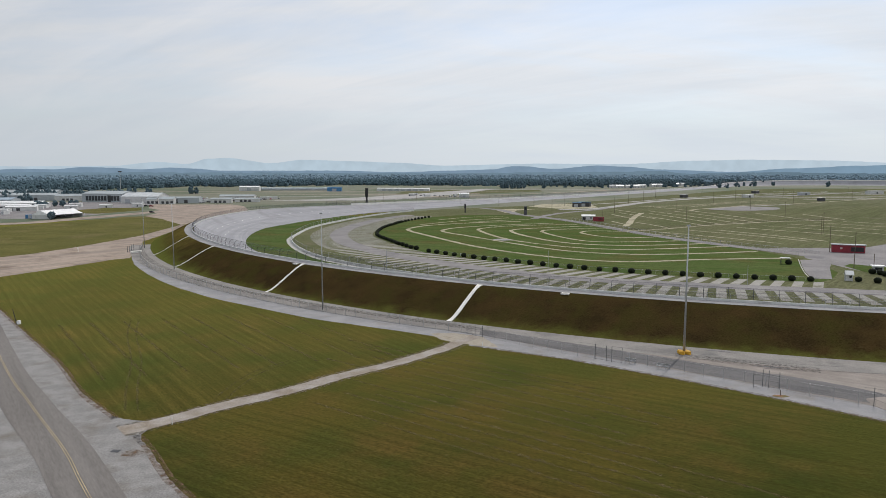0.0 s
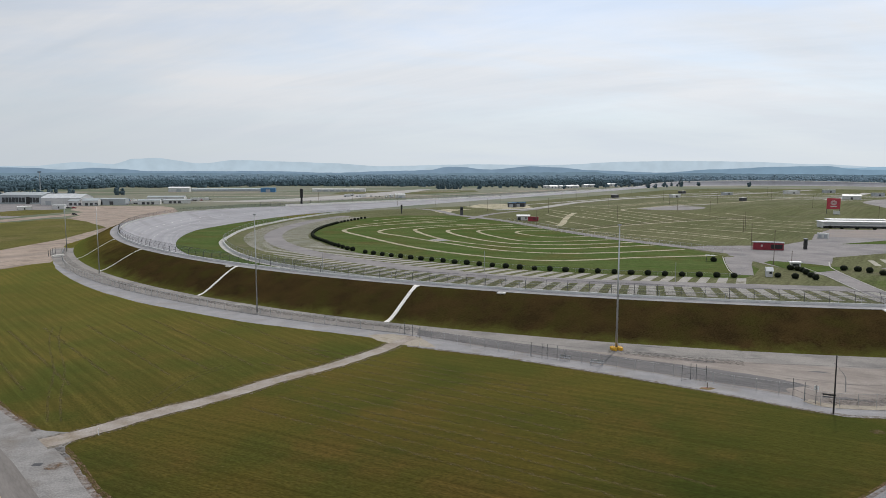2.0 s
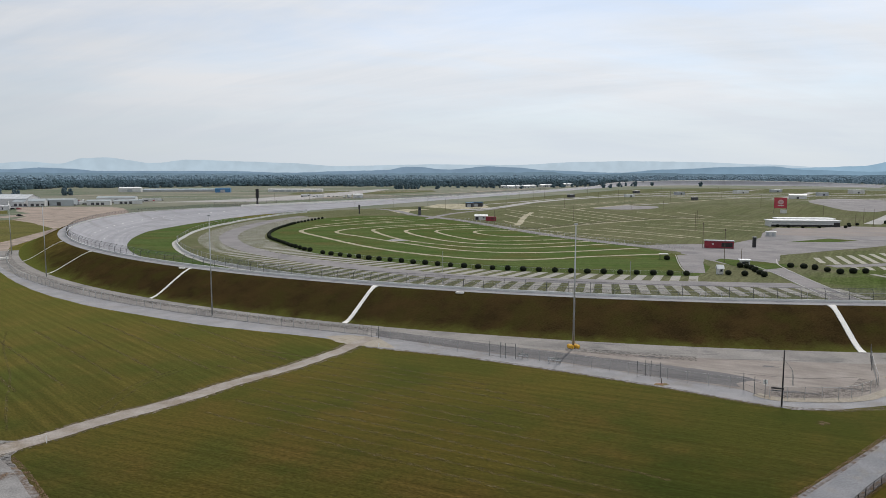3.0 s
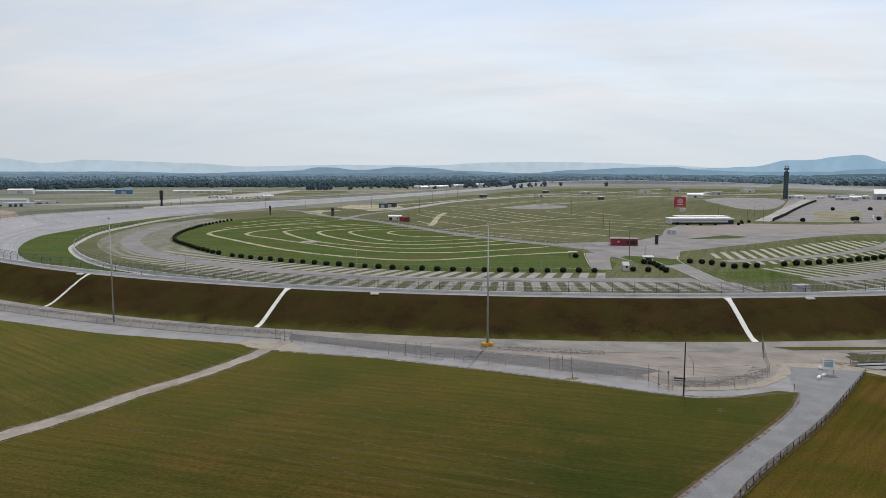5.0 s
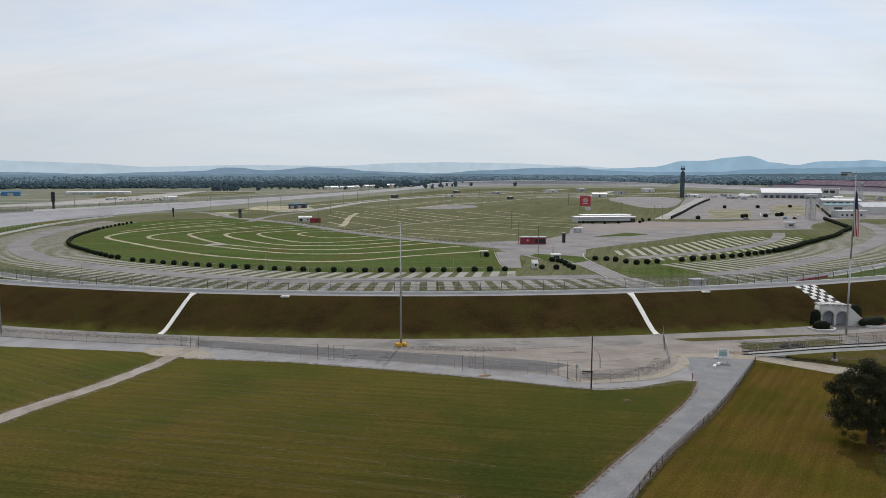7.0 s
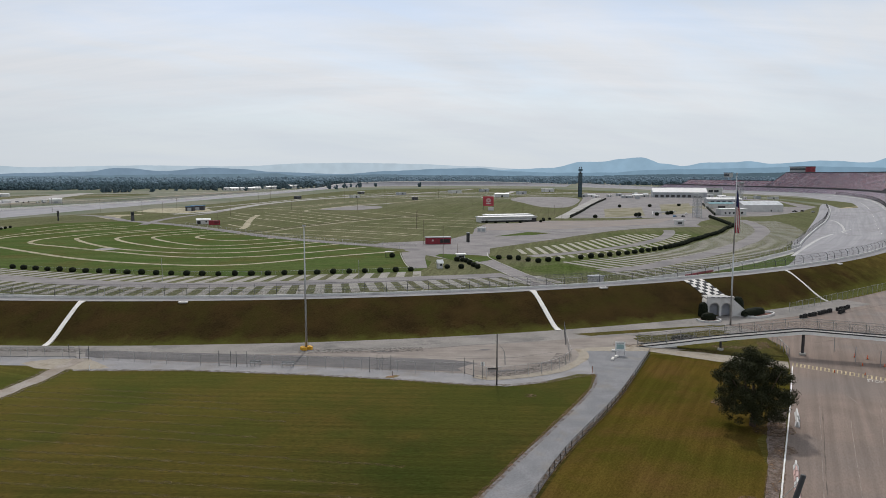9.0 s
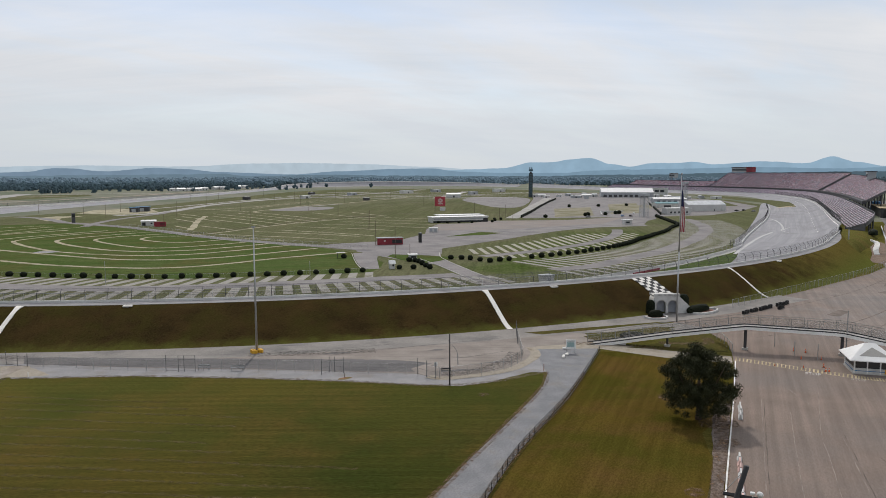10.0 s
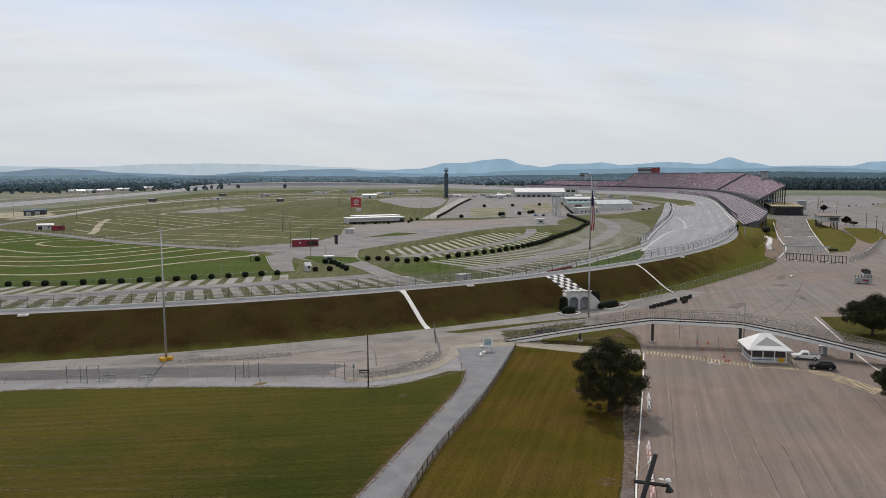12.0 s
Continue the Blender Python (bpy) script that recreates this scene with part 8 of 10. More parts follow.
# ---- infield buildings and signs ----
def house(name, label, cat, x, y, rz, sx, sy, h, wall, roof, pitch=0.0, openings=(), overhang=0.3, group="", z0=0.05):
    """Walls, a flat or pitched roof (ridge along x) and openings: (face, offset, width, low, high, material, part name)."""
    ob = thing(name, label, cat, pose(x, y, z0, 0, 0, rz), group)
    bm = bmesh.new()
    box(bm, sx, sy, h)
    if pitch:
        for s in (-1, 1):
            a, b, c = (bm.verts.new((s * sx / 2, -sy / 2, h)), bm.verts.new((s * sx / 2, sy / 2, h)), bm.verts.new((s * sx / 2, 0, h + pitch)))
            bm.faces.new((a, b, c))
    part("wall", bm, wall, ob)
    bm = bmesh.new()
    X, Y = sx / 2 + overhang, sy / 2 + overhang
    if pitch:
        dz = pitch * overhang / (sy / 2)
        for s in (-1, 1):
            vs = [bm.verts.new(p) for p in ((-X, s * Y, h - dz), (X, s * Y, h - dz), (X, 0, h + pitch), (-X, 0, h + pitch))]
            up = [bm.verts.new(v.co + Vector((0, 0, 0.2))) for v in vs]
            bm.faces.new(vs)
            bm.faces.new(up)
            for i in range(4):
                bm.faces.new((vs[i], vs[(i + 1) % 4], up[(i + 1) % 4], up[i]))
        bmesh.ops.recalc_face_normals(bm, faces=bm.faces)
    else:
        box(bm, 2 * X, 2 * Y, 0.35, 0, 0, h)
    part("roof", bm, roof, ob)
    for face, off, w, lo, hi, mat, nm in openings:
        bm = bmesh.new()
        if face in ("-y", "+y"):
            s = -1 if face == "-y" else 1
            box(bm, w, 0.12, hi - lo, off, s * (sy / 2 + 0.03), lo)
        else:
            s = -1 if face == "-x" else 1
            box(bm, 0.12, w, hi - lo, s * (sx / 2 + 0.03), off, lo)
        part(nm, bm, mat, ob)
    return ob


house("snack_hut", "dark red flat-roofed kiosk with a black counter end", "hut", 188.5, 327.0, -22, 13.5, 3.4, 3.5, REDPAINT, GREYMETAL, 0, [("-y", 3.6, 5.2, 0.7, 2.7, BLACKPAINT, "counter"), ("-y", -3.0, 0.9, 1.6, 2.5, plain("faded_white_mark", (0.5, 0.42, 0.42), 0.7), "emblem")])
house("video_kiosk", "black upright display kiosk on the junction", "kiosk", 207.8, 327.2, 0, 1.3, 1.3, 5.0, BLACKPAINT, GREYMETAL, 0, [("-y", 0, 1.0, 3.3, 4.8, GLASS, "screen")], 0.1)
house("gate_hut", "small white gate hut with a pitched roof", "hut", 140.6, 242.4, -15, 2.1, 2.0, 2.3, WALLWHITE, WHITESTEEL, 1.0, [("-y", 0.3, 0.8, 1.1, 2.0, GLASS, "window"), ("-x", 0, 0.8, 0.1, 2.0, GREYMETAL, "door")])
house("ticket_booth", "white flat-roofed ticket booth among bushes", "booth", 162.3, 261.5, -20, 3.4, 2.6, 2.4, WALLWHITE, WHITESTEEL, 0, [("-y", 0, 2.4, 1.0, 2.0, GLASS, "window")], 0.5)
house("white_shed", "small white shed beside the infield lane", "shed", 112.5, 546, -14, 10, 5, 3.2, WALLWHITE, WHITESTEEL, 0.8, [("-y", -3.2, 2.4, 0.1, 2.4, BLACKPAINT, "door"), ("-y", 2.0, 1.2, 1.2, 2.2, GLASS, "window")])
house("red_trailer", "dark red trailer beside a white shed", "trailer", 117.0, 531, -14, 8, 2.6, 3.0, REDPAINT, REDPAINT, 0, [("-y", 1.5, 3.4, 1.2, 2.6, plain("trailer_panel", (0.13, 0.02, 0.03), 0.5), "panel")], 0.1)
house("white_container", "white louvred generator box on the junction", "generator", 251.5, 380, -38, 5.6, 2.4, 2.7, WALLWHITE, WHITESTEEL, 0, [("-y", -1.4, 1.6, 0.5, 2.2, GREYMETAL, "louvre"), ("-y", 1.4, 1.6, 0.5, 2.2, GREYMETAL, "louvre")], 0.15)
house("black_sign_tower", "black scoring tower beside the infield lane", "tower", 71, 609, 0, 2.4, 2.0, 7.0, DARKSTEEL, DARKSTEEL, 0, [("-y", 0, 1.8, 4.4, 6.6, GLASS, "screen")], 0.1)


def small_shelter(x, y, rz):
    ob = thing("shelter", "small white-topped shelter on four posts in the turf", "shelter", pose(x, y, 0.05, 0, 0, rz))
    for sx in (-1, 1):
        for sy in (-1, 1):
            bm = bmesh.new()
            tube(bm, (sx * 1.5, sy * 1.0, 0), (sx * 1.5, sy * 1.0, 2.4), 0.07, 0.07, 6)
            part("post", bm, DARKSTEEL, ob)
    bm = bmesh.new()
    box(bm, 3.8, 2.8, 0.2, 0, 0, 2.4, bev=0.04)
    part("roof", bm, WALLWHITE, ob)


small_shelter(139.7, 286.5, -20)
bush((140.5, 285.0), 2, 0.9)


def long_shed():
    ob = thing("long_shed", "long low white garage shed with open bays", "shed", pose(331, 448, 0.08, 0, 0, -14))
    for sx, sy, x, y, h in ((46, 11, -10, 0, 4.0), (38, 10, -4, 13, 4.6)):
        bm = bmesh.new()
        box(bm, sx, sy, h, x, y, 0)
        part("wall", bm, WALLWHITE, ob)
        bm = bmesh.new()
        box(bm, sx + 1.2, sy + 1.2, 0.4, x, y, h, bev=0.05)
        part("roof", bm, WHITESTEEL, ob)
        bm = bmesh.new()
        box(bm, sx - 1, 0.2, 1.3, x, y - sy / 2 - 0.05, 0.05)
        part("dark_base", bm, BLACKPAINT, ob, "dark strip at the foot")
        bm = bmesh.new()
        box(bm, sx - 2, 0.2, 0.7, x, y - sy / 2 - 0.06, 2.4)
        part("louvre_band", bm, GREYMETAL, ob)
    # black box painted for the shade inside an open bay
    bm = bmesh.new()
    box(bm, 4, 0.3, 3.0, 11, -5.6, 0)
    part("bay_shade", bm, BLACKPAINT, ob, "black panel painted for the shade in an open bay")


long_shed()
for x, y in ((300, 446), (304, 440), (312, 436), (322, 433), (340, 431), (350, 440), (359, 452), (364, 450)):
    bush((x, y), 3, 0.95, "dark clipped bush beside the long shed", "shed bushes")


def billboard():
    ob = thing("billboard", "red square billboard with a pale emblem on posts", "billboard", pose(406.7, 602, 0, 0, 0, -33))
    for s in (-1, 1):
        bm = bmesh.new()
        tube(bm, (s * 5.2, 0.3, 0), (s * 5.2, 0.3, 14), 0.22, 0.22, 8)
        part("post", bm, DARKSTEEL, ob)
    bm = bmesh.new()
    box(bm, 10.8, 0.5, 9.8, 0, 0, 4.2, bev=0.05)
    part("panel", bm, plain("billboard_red", (0.42, 0.05, 0.07), 0.6), ob)
    bm = bmesh.new()
    for k in range(9):
        a = 2 * math.pi * k / 9
        tube(bm, (1.7 * math.cos(a) + 0.2, -0.27, 9.9 + 1.3 * math.sin(a)), (1.7 * math.cos(a) + 0.2, -0.33, 9.9 + 1.3 * math.sin(a)), 1.0, 1.0, 10)
    part("emblem", bm, plain("emblem_pink", (0.66, 0.45, 0.45), 0.6), ob, "pale pink rounded emblem")
    bm = bmesh.new()
    box(bm, 5.0, 0.06, 0.9, 0.2, -0.28, 6.2)
    part("lettering_bar", bm, WALLWHITE, ob)
    bm = bmesh.new()
    box(bm, 5.4, 3.0, 3.2, 2.5, -9.0, 0.05, bev=0.1)
    part("base_hut", bm, WALLWHITE, ob)


billboard()


def pylon(x, y, h, w, rz):
    ob = thing("scoring_pylon", "tall dark scoring pylon with stacked displays", "tower", pose(x, y, 0, 0, 0, rz))
    bm = bmesh.new()
    box(bm, w, w * 0.8, h * 0.80)
    part("shaft", bm, plain("pylon_blue_black", (0.035, 0.05, 0.06), 0.5), ob)
    for k in range(14):
        bm = bmesh.new()
        box(bm, w * 0.72, 0.2, h * 0.035, 0, -w * 0.4 - 0.05, h * (0.08 + 0.05 * k))
        part("display", bm, plain("pylon_display", (0.05, 0.09, 0.11), 0.3), ob)
    bm = bmesh.new()
    box(bm, w * 0.5, w * 0.4, h * 0.05, 0, 0, h * 0.8)
    part("neck", bm, DARKSTEEL, ob)
    bm = bmesh.new()
    box(bm, w * 1.02, w * 0.85, h * 0.07, 0, 0, h * 0.86, bev=0.1)
    part("head", bm, plain("pylon_head", (0.05, 0.10, 0.13), 0.5), ob)
    bm = bmesh.new()
    for s in (-1, 1):
        box(bm, w * 0.2, w * 0.3, h * 0.05, s * w * 0.25, 0, h * 0.94)
    part("crown", bm, DARKSTEEL, ob)


pylon(745, 847.4, 47.5, 6.2, -40)


def scoring_tower(x, y, h, w, label):
    ob = thing("scoring_tower", label, "tower", pose(x, y, 0))
    bm = bmesh.new()
    tube(bm, (0, 0, 0), (0, 0, h * 0.55), w * 0.35, w * 0.3, 8)
    part("column", bm, BLACKPAINT, ob)
    bm = bmesh.new()
    box(bm, w, w * 0.5, h * 0.5, 0, 0, h * 0.5, bev=0.05)
    part("display", bm, BLACKPAINT, ob)


scoring_tower(-83.6, 776, 19, 3.2, "tall black display tower beyond the turn")
scoring_tower(20.0, 640, 8, 1.6, "small black display post beside the track")


def lattice_tower(x, y, h):
    ob = thing("lattice_tower", "grey steel lattice spotter tower in the paddock", "tower", pose(x, y, 0.06))
    for sx in (-1, 1):
        for sy in (-1, 1):
            bm = bmesh.new()
            tube(bm, (sx * 2.6, sy * 2.6, 0), (sx * 2.4, sy * 2.4, h), 0.22, 0.2, 6)
            part("leg", bm, GREYMETAL, ob)
    for k in range(7):
        z0, z1 = h * k / 7, h * (k + 1) / 7
        bm = bmesh.new()
        for a, b in (((-1, -1), (1, -1)), ((1, -1), (1, 1)), ((1, 1), (-1, 1)), ((-1, 1), (-1, -1))):
            tube(bm, (a[0] * 2.5, a[1] * 2.5, z0), (b[0] * 2.5, b[1] * 2.5, z1), 0.12, 0.12, 5)
            tube(bm, (b[0] * 2.5, b[1] * 2.5, z0), (a[0] * 2.5, a[1] * 2.5, z1), 0.12, 0.12, 5)
            tube(bm, (a[0] * 2.5, a[1] * 2.5, z1), (b[0] * 2.5, b[1] * 2.5, z1), 0.12, 0.12, 5)
        part("brace", bm, GREYMETAL, ob)
    bm = bmesh.new()
    box(bm, 7.4, 6, 2.2, 0, 0, h, bev=0.1)
    part("cabin", bm, GREYMETAL, ob)


lattice_tower(490, 409, 18.0)
lattice_tower(800, 600, 24.0)

# garages and service buildings
house("garage", "long garage hall with a bright white roof", "garage", 876, 768, -42, 80, 34, 8.0, GREYMETAL, WHITESTEEL, 6.0, [("-y", k * 8 - 34, 5, 0.2, 4.2, DARKSTEEL, "bay_door") for k in range(9)])
house("garage", "white garage with a pale grey pitched roof", "garage", 622, 446, -26, 40, 22, 6.5, WALLWHITE, plain("pale_roof", (0.56, 0.58, 0.60), 0.5), 3.6, [("-x", 0, 5, 0.2, 4.0, GREYMETAL, "bay_door"), ("-y", 8, 1.2, 0.1, 2.2, DARKSTEEL, "door")])
house("office", "low white office building in the paddock", "office", 548, 420, -22, 24, 10, 5.6, WALLWHITE, WHITESTEEL, 0, [("-y", k * 4 - 8, 1.6, 1.2, 2.8, GLASS, "window") for k in range(5)], 0.8)
house("office", "small teal-edged service building", "office", 640, 505, -30, 26, 12, 5.0, WALLWHITE, plain("teal_roof", (0.12, 0.27, 0.30), 0.5), 1.5, [("-y", 0, 8, 0.3, 3, DARKSTEEL, "bay_door")])
house("garage", "grey service hall by the pit lane", "garage", 740, 580, -35, 40, 14, 5.5, GREYMETAL, WHITESTEEL, 2.0, [("-y", k * 7 - 14, 4, 0.2, 3.6, DARKSTEEL, "bay_door") for k in range(5)])
house("pit_suite", "pale long pit-lane suite building", "building", 985, 830, -55, 90, 10, 12.0, WALLWHITE, WHITESTEEL, 0, [("-y", k * 9 - 36, 7, 5, 9, GLASS, "window") for k in range(9)], 1.0)
house("ticket_booth", "small white booth in the parking block", "booth", 409, 357, -30, 6, 4, 3.4, WALLWHITE, WHITESTEEL, 0, [("-y", 0, 3.0, 1.0, 2.2, GLASS, "window")], 0.6)
house("restroom", "small pale restroom block in the far infield", "building", 640, 910, -30, 22, 12, 5, WALLWHITE, WHITESTEEL, 1.5, [("-y", 0, 3, 0.1, 3, DARKSTEEL, "door")])
house("pump_house", "pale equipment cabin near the tunnel road", "cabin", 166.5, 180.5, -8, 4.5, 3.0, 2.6, WALLWHITE, GREYMETAL, 0, [("-y", 0, 1.0, 0.1, 2.0, GREYMETAL, "door")], 0.2)
for x, y, rz, sx in ((150, 752, -30, 13), (140, 740, -30, 8)):
    house("equipment_shed", "low dark equipment shed by the far straight", "shed", x, y, rz, sx, 5, 4.5, DARKSTEEL, BLUEPAINT, 0, [("-y", 0, 4, 0.2, 3.2, GREYMETAL, "door")], 0.3)
for k, (x, y, rz, sx, sy, h) in enumerate(((430, 1000, 20, 14, 8, 4), (560, 1100, 25, 18, 8, 4), (520, 1180, 30, 10, 8, 4), (700, 1150, 20, 30, 10, 5), (800, 1200, 10, 20, 10, 5), (340, 1000, 30, 10, 6, 4), (900, 1120, 0, 24, 12, 6), (760, 1020, 0, 16, 9, 5), (470, 880, 20, 8, 5, 4))):
    house("equipment_shed", "small pale shed far out in the infield", "shed", x, y, rz, sx, sy, h, (WALLWHITE, GREYMETAL, DARKSTEEL)[k % 3], (WHITESTEEL, GREYMETAL)[k % 2], 0, [("-y", 0, 3, 0.2, 3, DARKSTEEL, "door")], 0.3)


clutter = random.Random(31)
for k in range(34):
    f = clutter.random()
    if k < 14:
        x, y = 760 + 120 * f + clutter.uniform(-20, 20), 790 + 60 * clutter.random() + 30 * f
    elif k < 26:
        x, y = 690 + 150 * f, 520 + 150 * f + clutter.uniform(-25, 25)
    else:
        x, y = 840 + 110 * f, 640 + 160 * f + clutter.uniform(-15, 15)
    kind = k % 4
    if kind == 3:
        estate_car(x, y, clutter.uniform(0, 180), (WHITECAR, GREYCAR, BLACKCAR)[k % 3], "vehicle parked among the paddock trailers", "parked_car", "paddock cars")
    else:
        house("paddock_trailer", ("white box trailer parked in the paddock", "low grey-roofed paddock cabin", "white paddock tent with a pale roof")[kind], "trailer", x, y, clutter.uniform(-60, 30), clutter.uniform(8, 16), clutter.uniform(3, 7), clutter.uniform(2.8, 4.2), (WALLWHITE, GREYMETAL, WALLWHITE)[kind], (WHITESTEEL, GREYMETAL, WHITESTEEL)[kind], (0, 0.6, 1.4)[kind], [("-y", 0, 2.0, 0.2, 2.4, DARKSTEEL, "door")], 0.2)

for k, (x, y) in enumerate(((777, 780), (802, 794), (774, 755), (837, 802), (836, 667), (813, 634), (873, 670), (890, 660), (925, 665), (925, 639))):
    house("paddock_trailer", ("low grey-roofed paddock cabin", "white box trailer parked in the paddock")[k % 2], "trailer", x, y, (-30, 20, 45)[k % 3], (15, 11, 18)[k % 3], (5, 3, 7)[k % 3], (3.2, 3.0, 3.6)[k % 3], (GREYMETAL, WALLWHITE)[k % 2], (GREYMETAL, WHITESTEEL)[k % 2], (0.6, 0)[k % 2], [("-y", 0, 2.0, 0.2, 2.4, DARKSTEEL, "door")], 0.2)


def low_wall(pts, h, label):
    setting("wall_low", sweep_bm([np.array((*p, 0.0)) for p in spline(pts, 10)], [(-0.5, 0), (0.5, 0), (0.5, h), (-0.5, h)]), TOPIARY, label, "hedge")


low_wall([(396, 462), (461, 522), (531, 589), (620, 672), (712, 755)], 2.2, "long clipped dark hedge beside the paddock lane")
low_wall([(529, 422), (601, 487), (697, 574)], 2.2, "long clipped dark hedge beside the paddock")
for k, (x, y) in enumerate(((412, 449), (458, 447), (463, 449), (482, 446), (502, 452), (508, 453), (655, 452), (662, 456), (668, 452), (640, 560), (600, 566), (560, 572))):
    bush((x, y), k, 1.5, "round dark bush along the paddock edge", "paddock bushes")
for k, (x, y, rz, p) in enumerate(((444, 430, -30, GREYCAR), (640, 418, -20, BLACKCAR), (655, 420, 10, BLACKCAR), (648, 405, 0, GREYCAR), (480, 424, 20, BLUEPAINT), (486, 420, 20, BLACKCAR), (520, 446, 40, WHITECAR), (700, 500, 0, GREYCAR), (690, 560, 30, WHITECAR), (720, 540, 30, BLACKCAR))):
    estate_car(x, y, rz, p, "car parked in the far paddock", "parked_car", "paddock cars")


def barrier_frame():
    ob = thing("truck_rail", "red and grey folded steel barrier behind the rim", "barrier", pose(211, 173.9, 0.1, 0, 0, 11))
    for k in range(5):
        bm = bmesh.new()
        box(bm, 3.6, 0.4, 0.8, k * 4.0 - 8, 0, 0.9)
        part("panel", bm, REDPAINT, ob)
        bm = bmesh.new()
        tube(bm, (k * 4.0 - 8, 0, 0), (k * 4.0 - 8, 0, 1.6), 0.1, 0.1, 6)
        part("post", bm, DARKSTEEL, ob)


barrier_frame()


# ---- left-hand buildings beyond the field ----
SIDING = plain("hangar_siding", (0.36, 0.39, 0.41), 0.6, size=3)
ROOFGREY = plain("hangar_roof", (0.35, 0.385, 0.40), 0.55, size=4)
house("hangar", "wide grey museum hall with a dark window band", "hall", -413, 880, -10, 54, 34, 10, SIDING, ROOFGREY, 3.0, [("-y", k * 4.1 - 20, 3.6, 1.6, 7.4, GLASS, "window") for k in range(7)] + [("-y", k * 4.1 + 13.6, 3.6, 1.6, 7.4, GLASS, "window") for k in range(3)] + [("-y", 10, 4.6, 0.2, 8.0, BLACKPAINT, "bay_door")])
house("hangar", "white steel hangar with a gable front", "hangar", -352, 838, -4, 44, 30, 8, WALLWHITE, plain("pale_hangar_roof", (0.52, 0.54, 0.55), 0.5), 4.0, [("-y", -14, 6, 0.2, 5, GREYMETAL, "bay_door"), ("-y", 16, 8, 0.2, 5, WHITESTEEL, "bay_door")])
house("hangar", "low pale warehouse with a flat roof", "warehouse", -303, 835, 4, 34, 16, 6.5, SIDING, ROOFGREY, 1.0, [("-y", -10, 5, 0.2, 5, BLACKPAINT, "bay_door"), ("-y", 2, 4, 0.2, 4, DARKSTEEL, "bay_door")])
house("hangar", "long low grey hall behind the yard", "hall", -560, 905, 8, 130, 26, 7, SIDING, ROOFGREY, 2.5, [("-y", k * 14 - 42, 4, 0.2, 4, DARKSTEEL, "bay_door") for k in range(7)])
house("hangar", "long low grey hall among trees", "hall", -600, 1010, 0, 110, 26, 8, SIDING, ROOFGREY, 3.0, [("-y", k * 14 - 42, 4, 0.2, 4, DARKSTEEL, "bay_door") for k in range(7)])
house("hangar", "blue-grey long roofed hall", "hall", -540, 790, 6, 120, 22, 6, SIDING, plain("blue_grey_roof", (0.30, 0.37, 0.44), 0.5), 2.0, [("-y", k * 14 - 42, 4, 0.2, 4, DARKSTEEL, "bay_door") for k in range(7)])
house("hangar", "pale shed beside the hangars", "shed", -262, 905, 0, 44, 12, 6, WALLWHITE, ROOFGREY, 1.5, [("-y", 0, 5, 0.2, 4, DARKSTEEL, "bay_door")])
for x, y, rz, sx, sy, h, p, lab in ((-318, 818, 6, 16, 12, 5.5, 2.6, "white gabled shed beside the hangars"), (-336, 822, -4, 12, 14, 5.0, 2.2, "white gabled shed beside the hangars"), (-262, 838, 8, 24, 10, 4.5, 1.5, "white workshop in the storage yard"), (-238, 862, 14, 30, 8, 4.0, 1.0, "long white workshop in the storage yard"), (-470, 905, 4, 44, 16, 6.0, 2.5, "long pale hall before the woods"), (-420, 960, -6, 60, 18, 6.0, 3.0, "long pale hall before the woods")):
    house("white_shed", lab, "shed", x, y, rz, sx, sy, h, WALLWHITE, ROOFGREY, p, [("-y", k * 5 - sx / 4, 3, 0.2, 3, DARKSTEEL, "bay_door") for k in range(3)])
yard = random.Random(17)
for k in range(22):
    x, y = -402 + 46 * yard.random(), 585 + 95 * yard.random()
    if k % 3:
        house("trailer", "white box trailer beside the tent", "trailer", x - 22, y + 30, yard.choice((10, 80, 14)), 7.5, 2.5, 2.9, WALLWHITE, WHITESTEEL, 0, [("-x", 0, 2.0, 0.5, 2.6, GREYMETAL, "door")], 0.05)
    else:
        estate_car(x + 20, y + 12, yard.choice((10, 80, 20)), (WHITECAR, GREYCAR, BLACKCAR)[k % 3], "vehicle parked beside the tent", "parked_car", "yard vehicles")
for k in range(9):
    house("white_shed", "small white shed or trailer in the yard", "trailer", -500 + 22 * k, 700 + 26 * (k % 3), 10 * (k % 4), 12, 5, 3.4, WALLWHITE, WHITESTEEL, 0.4, [("-y", 0, 1.2, 0.2, 2.2, DARKSTEEL, "door")])


def marquee():
    ob = thing("marquee", "long white tent with a pitched roof", "tent", pose(-312, 572, 0.06, 0, 0, 74))
    bm = bmesh.new()
    X, Y, h, p = 17, 9, 3.2, 3.6
    pts = [(-X, -Y, h), (X, -Y, h), (X, Y, h), (-X, Y, h), (-X, 0, h + p), (X, 0, h + p)]
    v = [bm.verts.new(q) for q in pts]
    for f in ((0, 1, 5, 4), (2, 3, 4, 5), (1, 2, 5), (3, 0, 4)):
        bm.faces.new([v[i] for i in f])
    bmesh.ops.recalc_face_normals(bm, faces=bm.faces)
    part("canopy", bm, WHITESTEEL, ob, "bright white canvas")
    for s in (-1, 1):
        bm = bmesh.new()
        box(bm, 0.1, 2 * Y - 0.2, h, s * X * 0.995, 0, 0)
        part("end_wall", bm, WALLWHITE, ob)
    bm = bmesh.new()
    box(bm, 2 * X - 1, 0.1, h, 0, Y - 0.2, 0)
    part("side_wall", bm, GREYMETAL, ob)
    for k in range(8):
        bm = bmesh.new()
        tube(bm, (-X + 6 * k, -Y + 0.1, 0), (-X + 6 * k, -Y + 0.1, h), 0.1, 0.1, 6)
        part("pole", bm, GALV, ob)


